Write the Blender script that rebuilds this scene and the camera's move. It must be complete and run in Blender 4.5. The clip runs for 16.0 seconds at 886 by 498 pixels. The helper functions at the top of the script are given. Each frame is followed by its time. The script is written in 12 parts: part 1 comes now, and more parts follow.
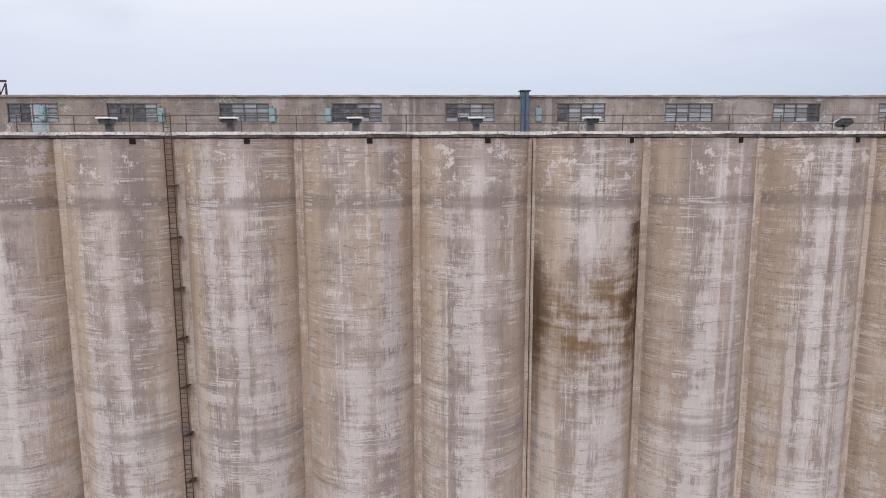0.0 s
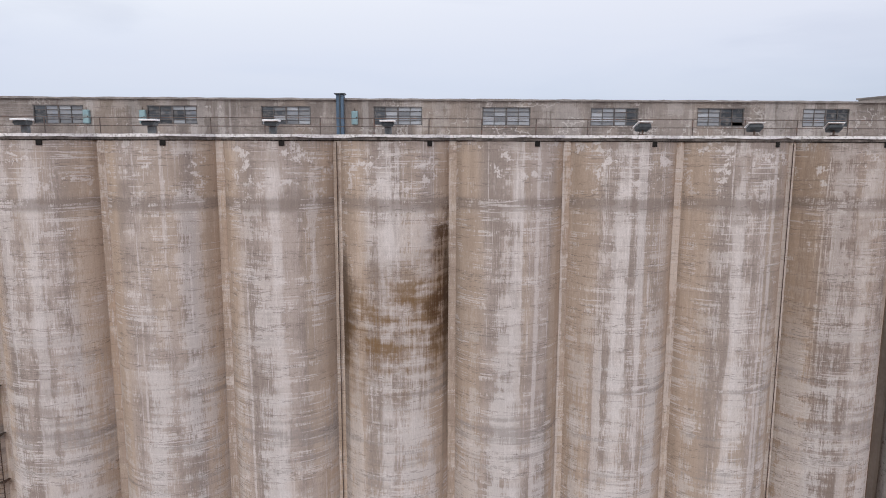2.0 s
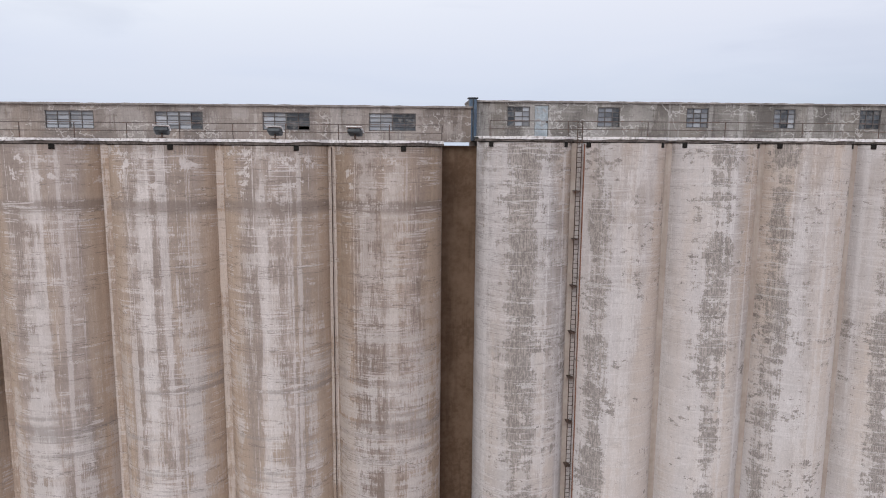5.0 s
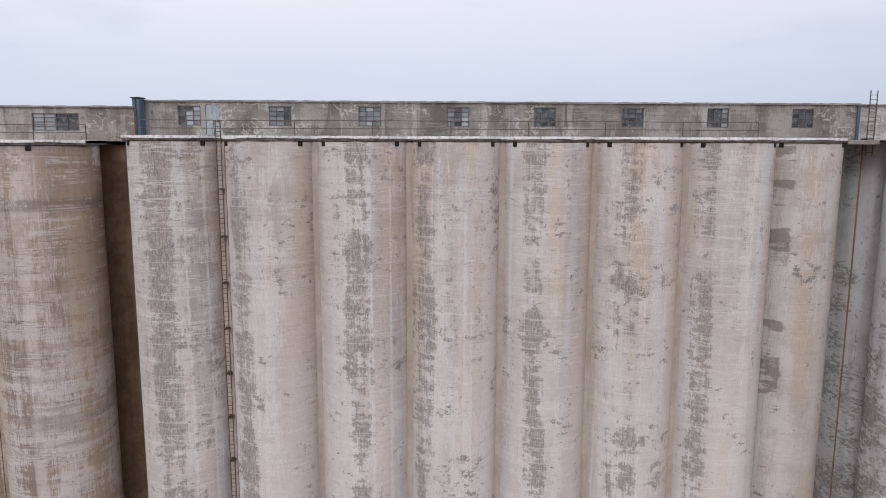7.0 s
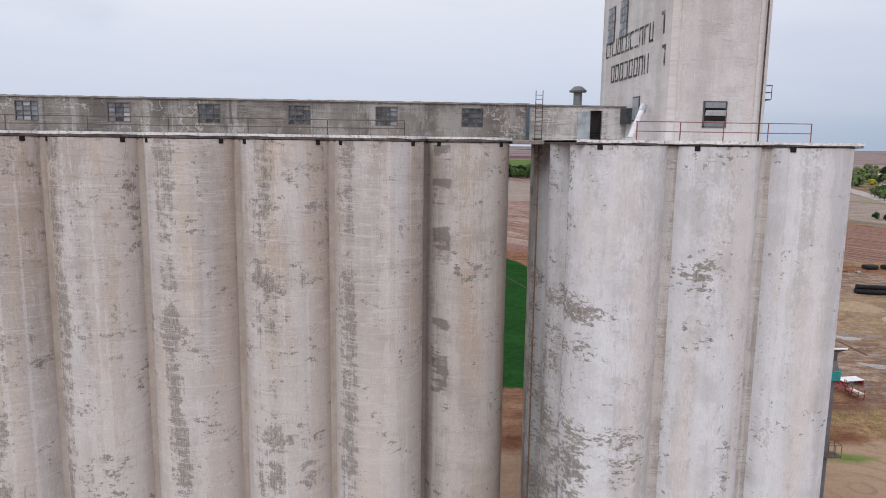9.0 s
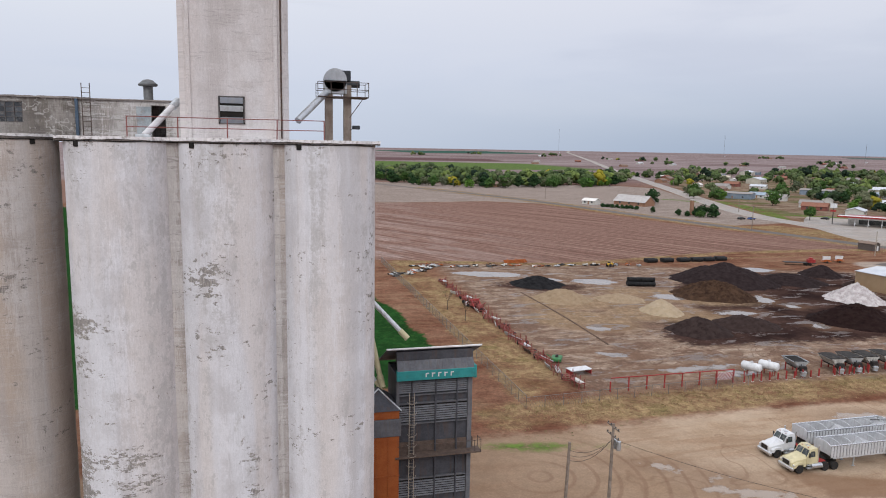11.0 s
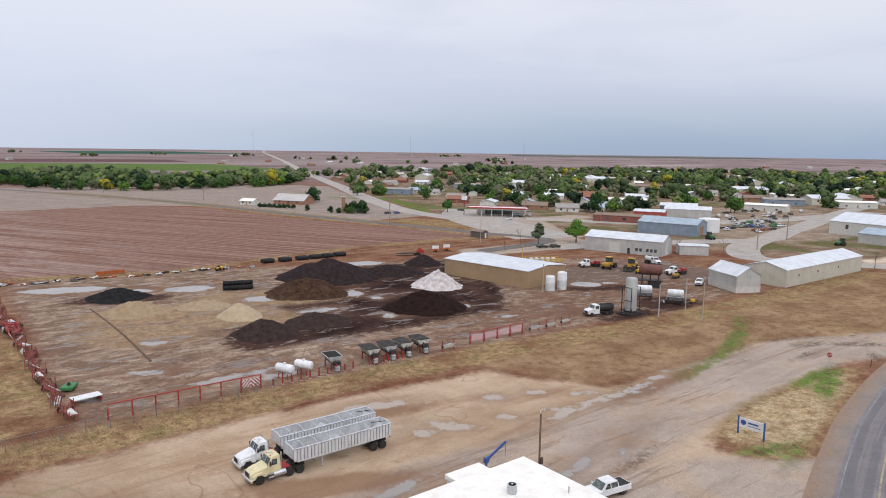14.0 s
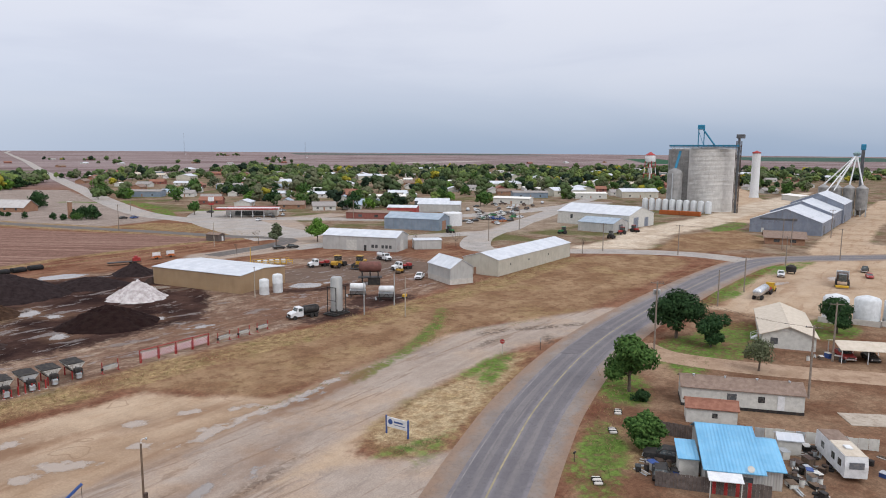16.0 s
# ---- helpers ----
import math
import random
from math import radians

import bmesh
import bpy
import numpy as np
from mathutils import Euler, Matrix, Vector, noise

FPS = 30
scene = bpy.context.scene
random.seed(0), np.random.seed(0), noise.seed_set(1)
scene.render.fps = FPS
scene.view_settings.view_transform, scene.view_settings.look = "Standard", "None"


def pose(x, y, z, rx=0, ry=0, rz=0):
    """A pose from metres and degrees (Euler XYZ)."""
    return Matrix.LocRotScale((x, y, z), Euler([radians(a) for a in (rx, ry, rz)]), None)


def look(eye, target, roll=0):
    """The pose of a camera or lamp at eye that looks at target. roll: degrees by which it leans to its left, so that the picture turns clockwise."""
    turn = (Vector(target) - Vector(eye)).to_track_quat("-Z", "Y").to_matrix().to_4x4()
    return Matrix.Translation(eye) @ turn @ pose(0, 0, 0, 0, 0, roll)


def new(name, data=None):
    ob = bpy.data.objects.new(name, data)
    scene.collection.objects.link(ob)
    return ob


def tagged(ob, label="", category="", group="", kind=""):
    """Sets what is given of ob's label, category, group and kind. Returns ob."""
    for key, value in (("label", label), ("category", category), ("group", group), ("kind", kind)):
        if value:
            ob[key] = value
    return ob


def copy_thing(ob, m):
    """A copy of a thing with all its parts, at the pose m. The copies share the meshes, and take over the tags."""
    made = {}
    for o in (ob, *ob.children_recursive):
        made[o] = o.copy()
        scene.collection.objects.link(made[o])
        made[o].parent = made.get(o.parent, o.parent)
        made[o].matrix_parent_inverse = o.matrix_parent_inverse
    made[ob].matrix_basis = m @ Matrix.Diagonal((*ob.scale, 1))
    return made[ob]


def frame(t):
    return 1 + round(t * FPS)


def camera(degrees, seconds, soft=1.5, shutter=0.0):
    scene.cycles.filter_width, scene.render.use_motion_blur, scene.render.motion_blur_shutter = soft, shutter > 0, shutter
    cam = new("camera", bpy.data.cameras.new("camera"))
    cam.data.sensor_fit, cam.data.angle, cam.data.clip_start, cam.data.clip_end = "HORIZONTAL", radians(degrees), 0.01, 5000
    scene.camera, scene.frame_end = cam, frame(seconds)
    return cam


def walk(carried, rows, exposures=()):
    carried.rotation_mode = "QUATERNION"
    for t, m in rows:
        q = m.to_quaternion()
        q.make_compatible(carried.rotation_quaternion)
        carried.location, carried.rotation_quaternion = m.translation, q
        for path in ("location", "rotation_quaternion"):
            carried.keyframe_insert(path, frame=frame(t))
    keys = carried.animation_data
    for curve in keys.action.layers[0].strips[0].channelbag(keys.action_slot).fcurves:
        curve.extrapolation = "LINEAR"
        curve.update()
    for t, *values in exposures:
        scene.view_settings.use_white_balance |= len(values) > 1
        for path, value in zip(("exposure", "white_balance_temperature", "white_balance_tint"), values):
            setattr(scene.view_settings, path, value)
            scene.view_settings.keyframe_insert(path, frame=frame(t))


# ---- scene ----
cam = camera(64.7, 16.0, soft=1.0)
PATH = [
    (0, (-8.889, 3.163, 36.986), (-8.818, 5.136, 36.671), -0.1),
    (0.5, (-6.285, 3.047, 36.973), (-6.216, 5.021, 36.66), -0.1),
    (1, (-3.571, 2.92, 36.979), (-3.497, 4.894, 36.666), -0.0),
    (1.5, (-0.565, 2.817, 37.005), (-0.491, 4.791, 36.693), 0.1),
    (2, (2.778, 2.626, 37.04), (2.854, 4.601, 36.731), 0.2),
    (2.5, (6.476, 2.422, 37.06), (6.556, 4.396, 36.754), 0.3),
    (3, (10.568, 2.162, 37.076), (10.654, 4.137, 36.77), 0.3),
    (3.5, (14.999, 1.889, 37.097), (15.098, 3.864, 36.794), 0.4),
    (4, (19.793, 1.605, 37.108), (19.902, 3.578, 36.802), 0.4),
    (4.2, (21.902, 1.485, 37.112), (22.013, 3.458, 36.808), 0.5),
    (6.3, (46.389, -0.344, 37.221), (46.445, 1.633, 36.925), 0.2),
    (6.5, (48.697, -0.46, 37.229), (48.754, 1.517, 36.93), 0.25),
    (7, (54.445, -0.628, 37.268), (54.511, 1.348, 36.966), 0.2),
    (7.5, (60.202, -0.737, 37.31), (60.278, 1.238, 37.004), 0.3),
    (8, (65.786, -0.914, 37.291), (65.877, 1.06, 36.985), 0.5),
    (8.5, (71.253, -1.202, 37.254), (71.358, 0.773, 36.952), 0.7),
    (9, (76.663, -1.423, 37.275), (76.79, 0.55, 36.973), 0.8),
    (9.5, (81.875, -1.62, 37.342), (82.066, 0.348, 37.038), 1.0),
    (10, (87.142, -1.757, 37.437), (87.429, 0.199, 37.134), 1.1),
    (10.2, (89.252, -1.828, 37.448), (89.576, 0.123, 37.147), 1.1),
    (12.3, (111.522, -3.336, 37.144), (112.33, -1.529, 36.859), 1.0),
    (12.5, (113.58, -3.619, 37.137), (114.435, -1.833, 36.852), 1.0),
    (13, (118.655, -4.618, 37.161), (119.656, -2.91, 36.88), 1.0),
    (13.5, (123.533, -5.884, 37.154), (124.661, -4.257, 36.874), 0.9),
    (14, (128.42, -7.596, 37.161), (129.648, -6.043, 36.881), 0.8),
    (14.5, (133.136, -9.687, 37.17), (134.485, -8.237, 36.89), 0.6),
    (15, (137.716, -12.121, 37.156), (139.174, -10.781, 36.878), 0.6),
    (15.5, (142.352, -14.893, 37.095), (143.904, -13.663, 36.817), 0.5),
    (16, (147.133, -17.983, 37.028), (148.763, -16.859, 36.749), 0.4),
]
walk(cam, [(t, look(eye, target, roll)) for t, eye, target, roll in PATH], exposures=[(0.0, 0.0, 6250, 9), (8.0, -0.04, 6250, 9), (9.0, -0.1, 6250, 9), (10.0, -0.20, 6250, 9), (11.0, -0.15, 6250, 9), (12.5, -0.03, 6250, 9), (16.0, -0.06, 6250, 9)])

# ---- node shorthand ----
class Nodes:
    """A thin wrapper to write node trees in one line a node."""

    def __init__(self, tree):
        self.tree = tree
        tree.nodes.clear()

    def put(self, kind, ins=None, operation="", clamp=False, ramp="", data="", blend="", sky=None):
        node = self.tree.nodes.new(kind)
        if operation:
            node.operation = operation
        if clamp:
            node.use_clamp = True
        if ramp:
            node.interpolation_type = ramp
        if data:
            node.data_type = data
        if blend:
            node.blend_type = blend
        if sky:
            node.sky_type, node.sun_disc, node.sun_elevation, node.sun_rotation = "NISHITA", False, sky[0], sky[1]
        for key, value in (ins or {}).items():
            if isinstance(value, bpy.types.NodeSocket):
                self.tree.links.new(value, node.inputs[key])
            else:
                node.inputs[key].default_value = value
        return node

    def math(self, op, a, b=0.0, c=0.0, clamp=False):
        return self.put("ShaderNodeMath", {0: a, 1: b, 2: c}, operation=op, clamp=clamp).outputs[0]

    def scale(self, vec, s, off=(0, 0, 0)):
        return self.put("ShaderNodeMapping", {"Vector": vec, "Scale": s, "Location": off}).outputs[0]

    def noise(self, vec, scale=1.0, detail=4.0, rough=0.55, dist=0.0):
        return self.put("ShaderNodeTexNoise", {"Vector": vec, "Scale": scale, "Detail": detail, "Roughness": rough, "Distortion": dist}).outputs[0]

    def step(self, x, lo, hi, a=0.0, b=1.0):
        return self.put("ShaderNodeMapRange", {"Value": x, "From Min": lo, "From Max": hi, "To Min": a, "To Max": b}, ramp="SMOOTHSTEP").outputs[0]

    def mix(self, fac, a, b, blend="MIX"):
        n = self.put("ShaderNodeMix", data="RGBA", blend=blend)
        for key, value in ((0, fac), (6, a), (7, b)):
            if isinstance(value, bpy.types.NodeSocket):
                self.tree.links.new(value, n.inputs[key])
            elif key:
                n.inputs[key].default_value = (*value, 1.0)[:4]
            else:
                n.inputs[key].default_value = value
        return n.outputs[2]

    def xyz(self, vec):
        return self.put("ShaderNodeSeparateXYZ", {0: vec}).outputs

    def vec(self, x, y, z):
        return self.put("ShaderNodeCombineXYZ", {0: x, 1: y, 2: z}).outputs[0]


# ---- sky and sun: a high, even overcast, brighter behind the camera's start and overhead ----
world = bpy.data.worlds.new("overcast_sky")
scene.world = world
world.use_nodes = True
g = Nodes(world.node_tree)
way = g.put("ShaderNodeTexCoord").outputs["Generated"]
wx, wy, wz = g.xyz(way)
east = g.step(g.math("SUBTRACT", wx, g.math("MULTIPLY", wy, 0.25)), -0.35, 0.75)
clouds = g.noise(g.scale(way, (1.3, 1.3, 7.0)), 1.6, 5.0, 0.5, 0.4)
low = g.mix(east, (0.66, 0.71, 0.83), (0.37, 0.455, 0.595))
mid = g.mix(east, (0.72, 0.75, 0.87), (0.70, 0.725, 0.825))
high = g.mix(g.step(wx, -0.6, 0.5), (0.98, 0.98, 1.0), (0.86, 0.855, 0.925))
c = g.mix(g.step(wz, -0.01, 0.125), low, mid)
c = g.mix(g.step(wz, 0.07, 0.24), c, high)
c = g.mix(g.math("MULTIPLY", g.step(clouds, 0.40, 0.66), g.step(wz, 0.02, 0.10, 0.10, 0.22)), c, (0.86, 0.85, 0.90))
c = g.mix(g.math("MULTIPLY", g.step(clouds, 0.50, 0.34), g.step(wz, 0.03, 0.12, 0.0, 0.20)), c, (0.50, 0.53, 0.66))
lift = g.step(wz, 0.15, 0.9, 1.0, 1.75)
c = g.mix(1.0, c, g.vec(lift, lift, lift), "MULTIPLY")
sky = g.put("ShaderNodeTexSky", sky=(radians(40), radians(198)))
skyc = g.mix(1.0, sky.outputs[0], (0.10, 0.10, 0.10), "MULTIPLY")
c = g.mix(0.06, c, skyc)
bg = g.put("ShaderNodeBackground", {"Color": c, "Strength": 1.0})
g.tree.links.new(bg.outputs[0], g.put("ShaderNodeOutputWorld").inputs[0])

sun = new("sun", bpy.data.lights.new("sun", "SUN"))
sun.data.energy, sun.data.angle, sun.data.color = 1.4, radians(28), (1.0, 0.965, 0.92)
sun.matrix_world = look((0, 0, 0), (0.24, 0.72, -0.64))
scene.view_settings.exposure = 0.0

# ---- materials ----
def finish(g, colour, rough=0.8, metal=0.0, height=None, depth=0.02, strength=0.6, spec=0.4, **more):
    ins = {"Base Color": colour if isinstance(colour, bpy.types.NodeSocket) else (*colour, 1.0), "Roughness": rough, "Metallic": metal, "Specular IOR Level": spec, **more}
    if height is not None:
        ins["Normal"] = g.put("ShaderNodeBump", {"Height": height, "Strength": strength, "Distance": depth}).outputs[0]
    bsdf = g.put("ShaderNodeBsdfPrincipled", ins)
    g.tree.links.new(bsdf.outputs[0], g.put("ShaderNodeOutputMaterial").inputs[0])


def material(name):
    m = bpy.data.materials.new(name)
    m.use_nodes = True
    return m, Nodes(m.node_tree)


def surf(name, c1, c2, size=1.0, rough=0.75, metal=0.0, grain=8.0, dirt=None, amount=0.35, streak=False, bump=0.3, spec=0.2, own=True):
    """A weathered surface: two colours mixed at a large and a fine scale, and dirt in blotches or runs."""
    m, g = material(name)
    p = g.put("ShaderNodeTexCoord").outputs["Object"] if own else g.put("ShaderNodeNewGeometry").outputs["Position"]
    info = g.put("ShaderNodeObjectInfo").outputs["Random"]
    shift = g.math("MULTIPLY", info, 57.0)
    p = g.put("ShaderNodeVectorMath", {0: p, 1: g.vec(shift, shift, 0.0)}, operation="ADD").outputs[0]
    big = g.noise(p, 1.0 / size, 4.0)
    fine = g.noise(p, grain / size, 3.0, 0.6)
    c = g.mix(g.step(g.math("ADD", g.math("MULTIPLY", big, 0.7), g.math("MULTIPLY", fine, 0.3)), 0.32, 0.68), c1, c2)
    if dirt:
        d = g.noise(g.scale(p, (2.6, 2.6, 0.22) if streak else (1, 1, 1)), 1.4 / size, 6.0, 0.62)
        c = g.mix(g.math("MULTIPLY", g.step(d, 0.50, 0.66), amount), c, dirt)
    r = g.math("ADD", rough - 0.08, g.math("MULTIPLY", fine, 0.16))
    finish(g, c, r, metal, fine, 0.01 * size, bump, spec)
    return m


def concrete(name, light, dark, white, radius, wash=0.5, warm=(0.52, 0.38, 0.26), warm_amount=0.4, cool=None, peel=None, peel_at=0.66, band=None, top=0.0, stain=False, flat=False, grit=1.0, web=0.0, level_lines=1.0, chips_at=0.175, bands=False, smear=False, tan_flank=None, scuff=None, low_white=0.0):
    """Slip-formed concrete: pour lifts, hatched lime wash, runs, crusts, flaked paint, a rust-coloured stain. u runs round the wall, z up it."""
    m, g = material(name)
    q = g.put("ShaderNodeTexCoord").outputs["Object"]
    info = g.put("ShaderNodeObjectInfo").outputs["Random"]
    lx, ly, lz = g.xyz(q)
    if flat:
        u = g.math("ADD", lx, ly)
        turn = g.math("MULTIPLY", u, 0.0)
    else:
        turn = g.math("ARCTAN2", lx, g.math("MULTIPLY", ly, -1.0))
        u = g.math("MULTIPLY", turn, radius)
    p = g.vec(g.math("ADD", u, g.math("MULTIPLY", info, 83.0)), g.math("MULTIPLY", info, 31.0), g.math("ADD", lz, g.math("MULTIPLY", info, 17.0)))
    level = g.vec(g.math("MULTIPLY", g.math("ADD", u, g.math("MULTIPLY", info, 40.0)), 0.06), 0.0, lz)

    def tex(su, sz, detail=5.0, rough=0.62, off=0.0, dist=0.0):
        return g.math("SUBTRACT", g.noise(g.scale(p, (su, 1.0, sz), (off, off, off)), 1.0, detail, rough, dist), 0.5)

    def lifts(sz, off, detail=4.0):
        return g.math("SUBTRACT", g.noise(g.scale(level, (1.0, 1.0, sz), (off, off, off)), 1.0, detail, 0.62), 0.5)

    def total(*pairs):
        out = 0.0
        for x, w in pairs:
            out = g.math("MULTIPLY_ADD", x, w, out)
        return out

    def thin(x, half):
        return g.step(g.math("ABSOLUTE", x), half, half * 0.35)

    hatch, strokes, speck = tex(7.5, 0.42, 5.0, 0.70), tex(19.0, 1.7, 3.0, 0.6, 2.0), tex(9.0, 8.0, 4.0, 0.7, 5.0)
    column, blot, lift = tex(0.55, 0.25 if web else 0.028, 3.0, 0.55, 1.0), tex(0.42, 0.50, 6.0, 0.68, 4.0), lifts(1.05, 3.0)
    grain = tex(26.0, 14.0, 3.0, 0.7, 7.0)
    rag = total((hatch, 0.80 * grit), (strokes, 0.75 * grit), (grain, 0.35 * grit))
    # soft ground tone
    c = g.mix(g.step(total((column, 0.8), (blot, 0.6), (rag, 0.35)), -0.13, 0.13), dark, light)
    # tint warms towards +x and cools towards -x, side shading put into colour
    lean = total((tex(0.50, 0.05, 3.0, 0.5, 9.0), 1.0), (turn, 0.11), (rag, 0.15))
    c = g.mix(g.math("MULTIPLY", g.step(lean, -0.04, 0.13), warm_amount), c, warm)
    if cool:
        c = g.mix(g.math("MULTIPLY", g.step(lean, 0.0, -0.14), 0.45), c, cool)
    # dark strokes inside a pour lift
    c = g.mix(g.step(total((tex(0.40, 0.05, 3.0, 0.5, 14.0), 0.7), (lifts(0.8, 8.0), 0.5 * level_lines), (lifts(3.1, 57.0, 3.0), 0.4 * level_lines), (blot, -0.5), (rag, 0.8)), 0.06, 0.17, 0.0, 0.60), c, dark)
    # lime wash, hanging from the lifts in columns with hatched edges
    hang = total((tex(0.60, 0.25 if web else 0.035, 3.0, 0.55, 6.0), 1.2), (lift, 0.65 * level_lines), (lifts(2.7, 51.0, 3.0), 0.40 * level_lines), (blot, 0.65), (rag, 0.62))
    if top:
        below = g.step(g.math("ADD", lz, g.math("MULTIPLY", rag, 2.2)), 33.7, 33.0)
        hang = g.math("ADD", hang, g.math("MULTIPLY_ADD", below, 0.07, -0.055))
        belt = g.math("MULTIPLY", g.step(g.math("ADD", lz, rag), 32.75, 33.2), g.step(g.math("ADD", lz, rag), 34.0, 33.6))
        c = g.mix(g.math("MULTIPLY", belt, top), c, dark)
        c = g.mix(g.step(lz, 33.4, 35.0, 0.0, top * 0.5), c, dark)
    c = g.mix(g.step(hang, 0.015, 0.125, 0.0, wash), c, white)
    # a few long runs
    run = total((tex(1.25, 0.009, 2.0, 0.5, 3.0), 1.0), (tex(1.6, 0.5, 6.0, 0.7, 5.0), 0.22), (rag, 0.14))
    c = g.mix(g.step(run, 0.125, 0.175, 0.0, min(1.0, wash * 1.2)), c, white)
    if tan_flank:
        # one broad white run down the middle, broken by the pours, and smooth tan flanks
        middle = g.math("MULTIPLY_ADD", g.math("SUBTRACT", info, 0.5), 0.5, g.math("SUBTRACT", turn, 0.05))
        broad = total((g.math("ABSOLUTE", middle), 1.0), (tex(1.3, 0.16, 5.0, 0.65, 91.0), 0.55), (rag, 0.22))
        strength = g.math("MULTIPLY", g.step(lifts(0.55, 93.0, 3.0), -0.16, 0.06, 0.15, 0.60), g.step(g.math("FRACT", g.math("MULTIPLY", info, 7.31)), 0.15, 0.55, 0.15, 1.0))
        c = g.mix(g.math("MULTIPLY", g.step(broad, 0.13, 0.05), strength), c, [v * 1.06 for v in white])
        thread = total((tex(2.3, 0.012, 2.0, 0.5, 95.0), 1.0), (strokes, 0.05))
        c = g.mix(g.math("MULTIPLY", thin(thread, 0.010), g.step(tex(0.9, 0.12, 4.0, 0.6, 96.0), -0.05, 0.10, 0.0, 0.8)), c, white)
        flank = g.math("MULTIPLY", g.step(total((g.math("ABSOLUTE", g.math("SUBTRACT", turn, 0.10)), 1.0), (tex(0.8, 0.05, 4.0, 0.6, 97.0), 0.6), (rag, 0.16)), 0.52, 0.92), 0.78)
        c = g.mix(flank, c, g.mix(g.step(tex(1.6, 0.04, 4.0, 0.6, 98.0), -0.12, 0.12), [v * 0.84 for v in tan_flank], tan_flank))
    if top:
        seam_belt = g.math("MULTIPLY", g.step(g.math("MULTIPLY_ADD", rag, 0.5, lz), 32.7, 33.1), g.step(g.math("MULTIPLY_ADD", rag, 0.4, lz), 33.75, 33.5))
        c = g.mix(g.math("MULTIPLY", seam_belt, min(1.0, top * 1.3)), c, [v * 0.85 for v in dark])
        pours = g.step(total((lifts(0.55, 81.0, 4.0), 1.0), (lifts(2.2, 83.0, 3.0), 0.5), (rag, 0.45), (blot, 0.2)), 0.05, 0.14)
        c = g.mix(g.math("MULTIPLY", g.step(hang, -0.06, 0.09), g.step(lz, 30.0, 20.0, 0.0, 0.42)), c, (0.560, 0.535, 0.525))
        c = g.mix(g.math("MULTIPLY", pours, g.step(lz, 29.0, 21.0, 0.0, 0.60)), c, (0.250, 0.222, 0.208))
    # crusts along the lift joints and thin wandering cracks
    broken = g.step(total((tex(0.55, 0.35, 5.0, 0.66, 12.0), 1.0), (strokes, 0.3)), 0.0, 0.07)
    c = g.mix(g.math("MULTIPLY", g.math("MULTIPLY", thin(total((lifts(1.5, 11.0, 3.0), 1.0), (speck, 0.10)), 0.026), broken), min(1.0, wash * 1.4) * level_lines), c, white)
    c = g.mix(g.math("MULTIPLY", thin(total((lifts(0.9, 17.0, 5.0), 1.0), (blot, 0.12)), 0.006), 0.55 * min(1.0, 1.5 * level_lines)), c, [v * 0.55 for v in dark])
    if web:
        lines = total((tex(0.62, 0.75, 3.0, 0.6, 41.0), 1.0), (speck, 0.06))
        c = g.mix(g.math("MULTIPLY", g.math("MULTIPLY", thin(lines, 0.018), g.step(tex(0.16, 0.2, 2.0, 0.5, 43.0), 0.0, 0.06)), web), c, white)
        c = g.mix(g.step(total((tex(0.9, 1.4, 7.0, 0.72, 47.0), 1.0), (speck, 0.25)), 0.13, 0.16, 0.0, web), c, white)
    if top:
        crust = total((tex(0.70, 0.95, 8.0, 0.68, 8.0), 1.0), (speck, 0.15), (hatch, 0.2))
        c = g.mix(g.math("MULTIPLY", g.step(crust, 0.075, 0.105), g.step(lz, 32.2, 35.2, 0.0, 0.85)), c, white)
        seep = g.math("MULTIPLY", g.step(g.math("MULTIPLY_ADD", rag, 4.0, lz), 36.2, 37.3), 0.55)
        c = g.mix(seep, c, [v * 0.6 for v in dark])
    if scuff:
        # grey columns where the paint has worn thin
        worn = total((tex(0.75, 0.045, 3.0, 0.55, 111.0), 1.0), (tex(1.1, 0.7, 7.0, 0.70, 113.0), 0.85), (tex(7.0, 5.0, 5.0, 0.7, 115.0), 0.55))
        c = g.mix(g.step(worn, 0.05, 0.20, 0.0, 0.62), c, scuff)
    if low_white:
        # whiter further down, with an uneven start
        c = g.mix(g.math("MULTIPLY", g.step(g.math("MULTIPLY_ADD", blot, 8.0, lz), 31.0, 17.0), low_white), c, white)
    if peel:
        f = total((tex(0.75, 0.07, 4.0, 0.6, 21.0), 0.6), (lift, 0.30), (lifts(0.42, 29.0, 3.0), 0.50 if low_white else 0.0), (tex(1.5, 2.4 if low_white else 1.5, 9.0, 0.76, 22.0, 0.4), 0.80), (hatch, 0.40), (strokes, 0.25), (speck, 0.20))
        if band is not None:
            off_centre = g.math("MULTIPLY_ADD", g.math("SUBTRACT", info, 0.5), 0.75, g.math("SUBTRACT", turn, band))
            f = g.math("MULTIPLY_ADD", g.step(g.math("ABSOLUTE", off_centre), 0.42, 0.12), 0.17, f)
        flakes = g.mix(g.step(total((strokes, 1.0), (speck, 0.8)), -0.10, 0.14), peel, [min(1.0, v * 1.75) for v in peel])
        c = g.mix(g.step(f, peel_at, peel_at + (0.035 if low_white else 0.022), 0.0, 0.85 if low_white else 0.9), c, flakes)
        c = g.mix(g.math("MULTIPLY", thin(total((lifts(0.95, 27.0, 3.0), 1.0), (speck, 0.07), (blot, 0.10)), 0.012), min(0.55, level_lines)), c, white)
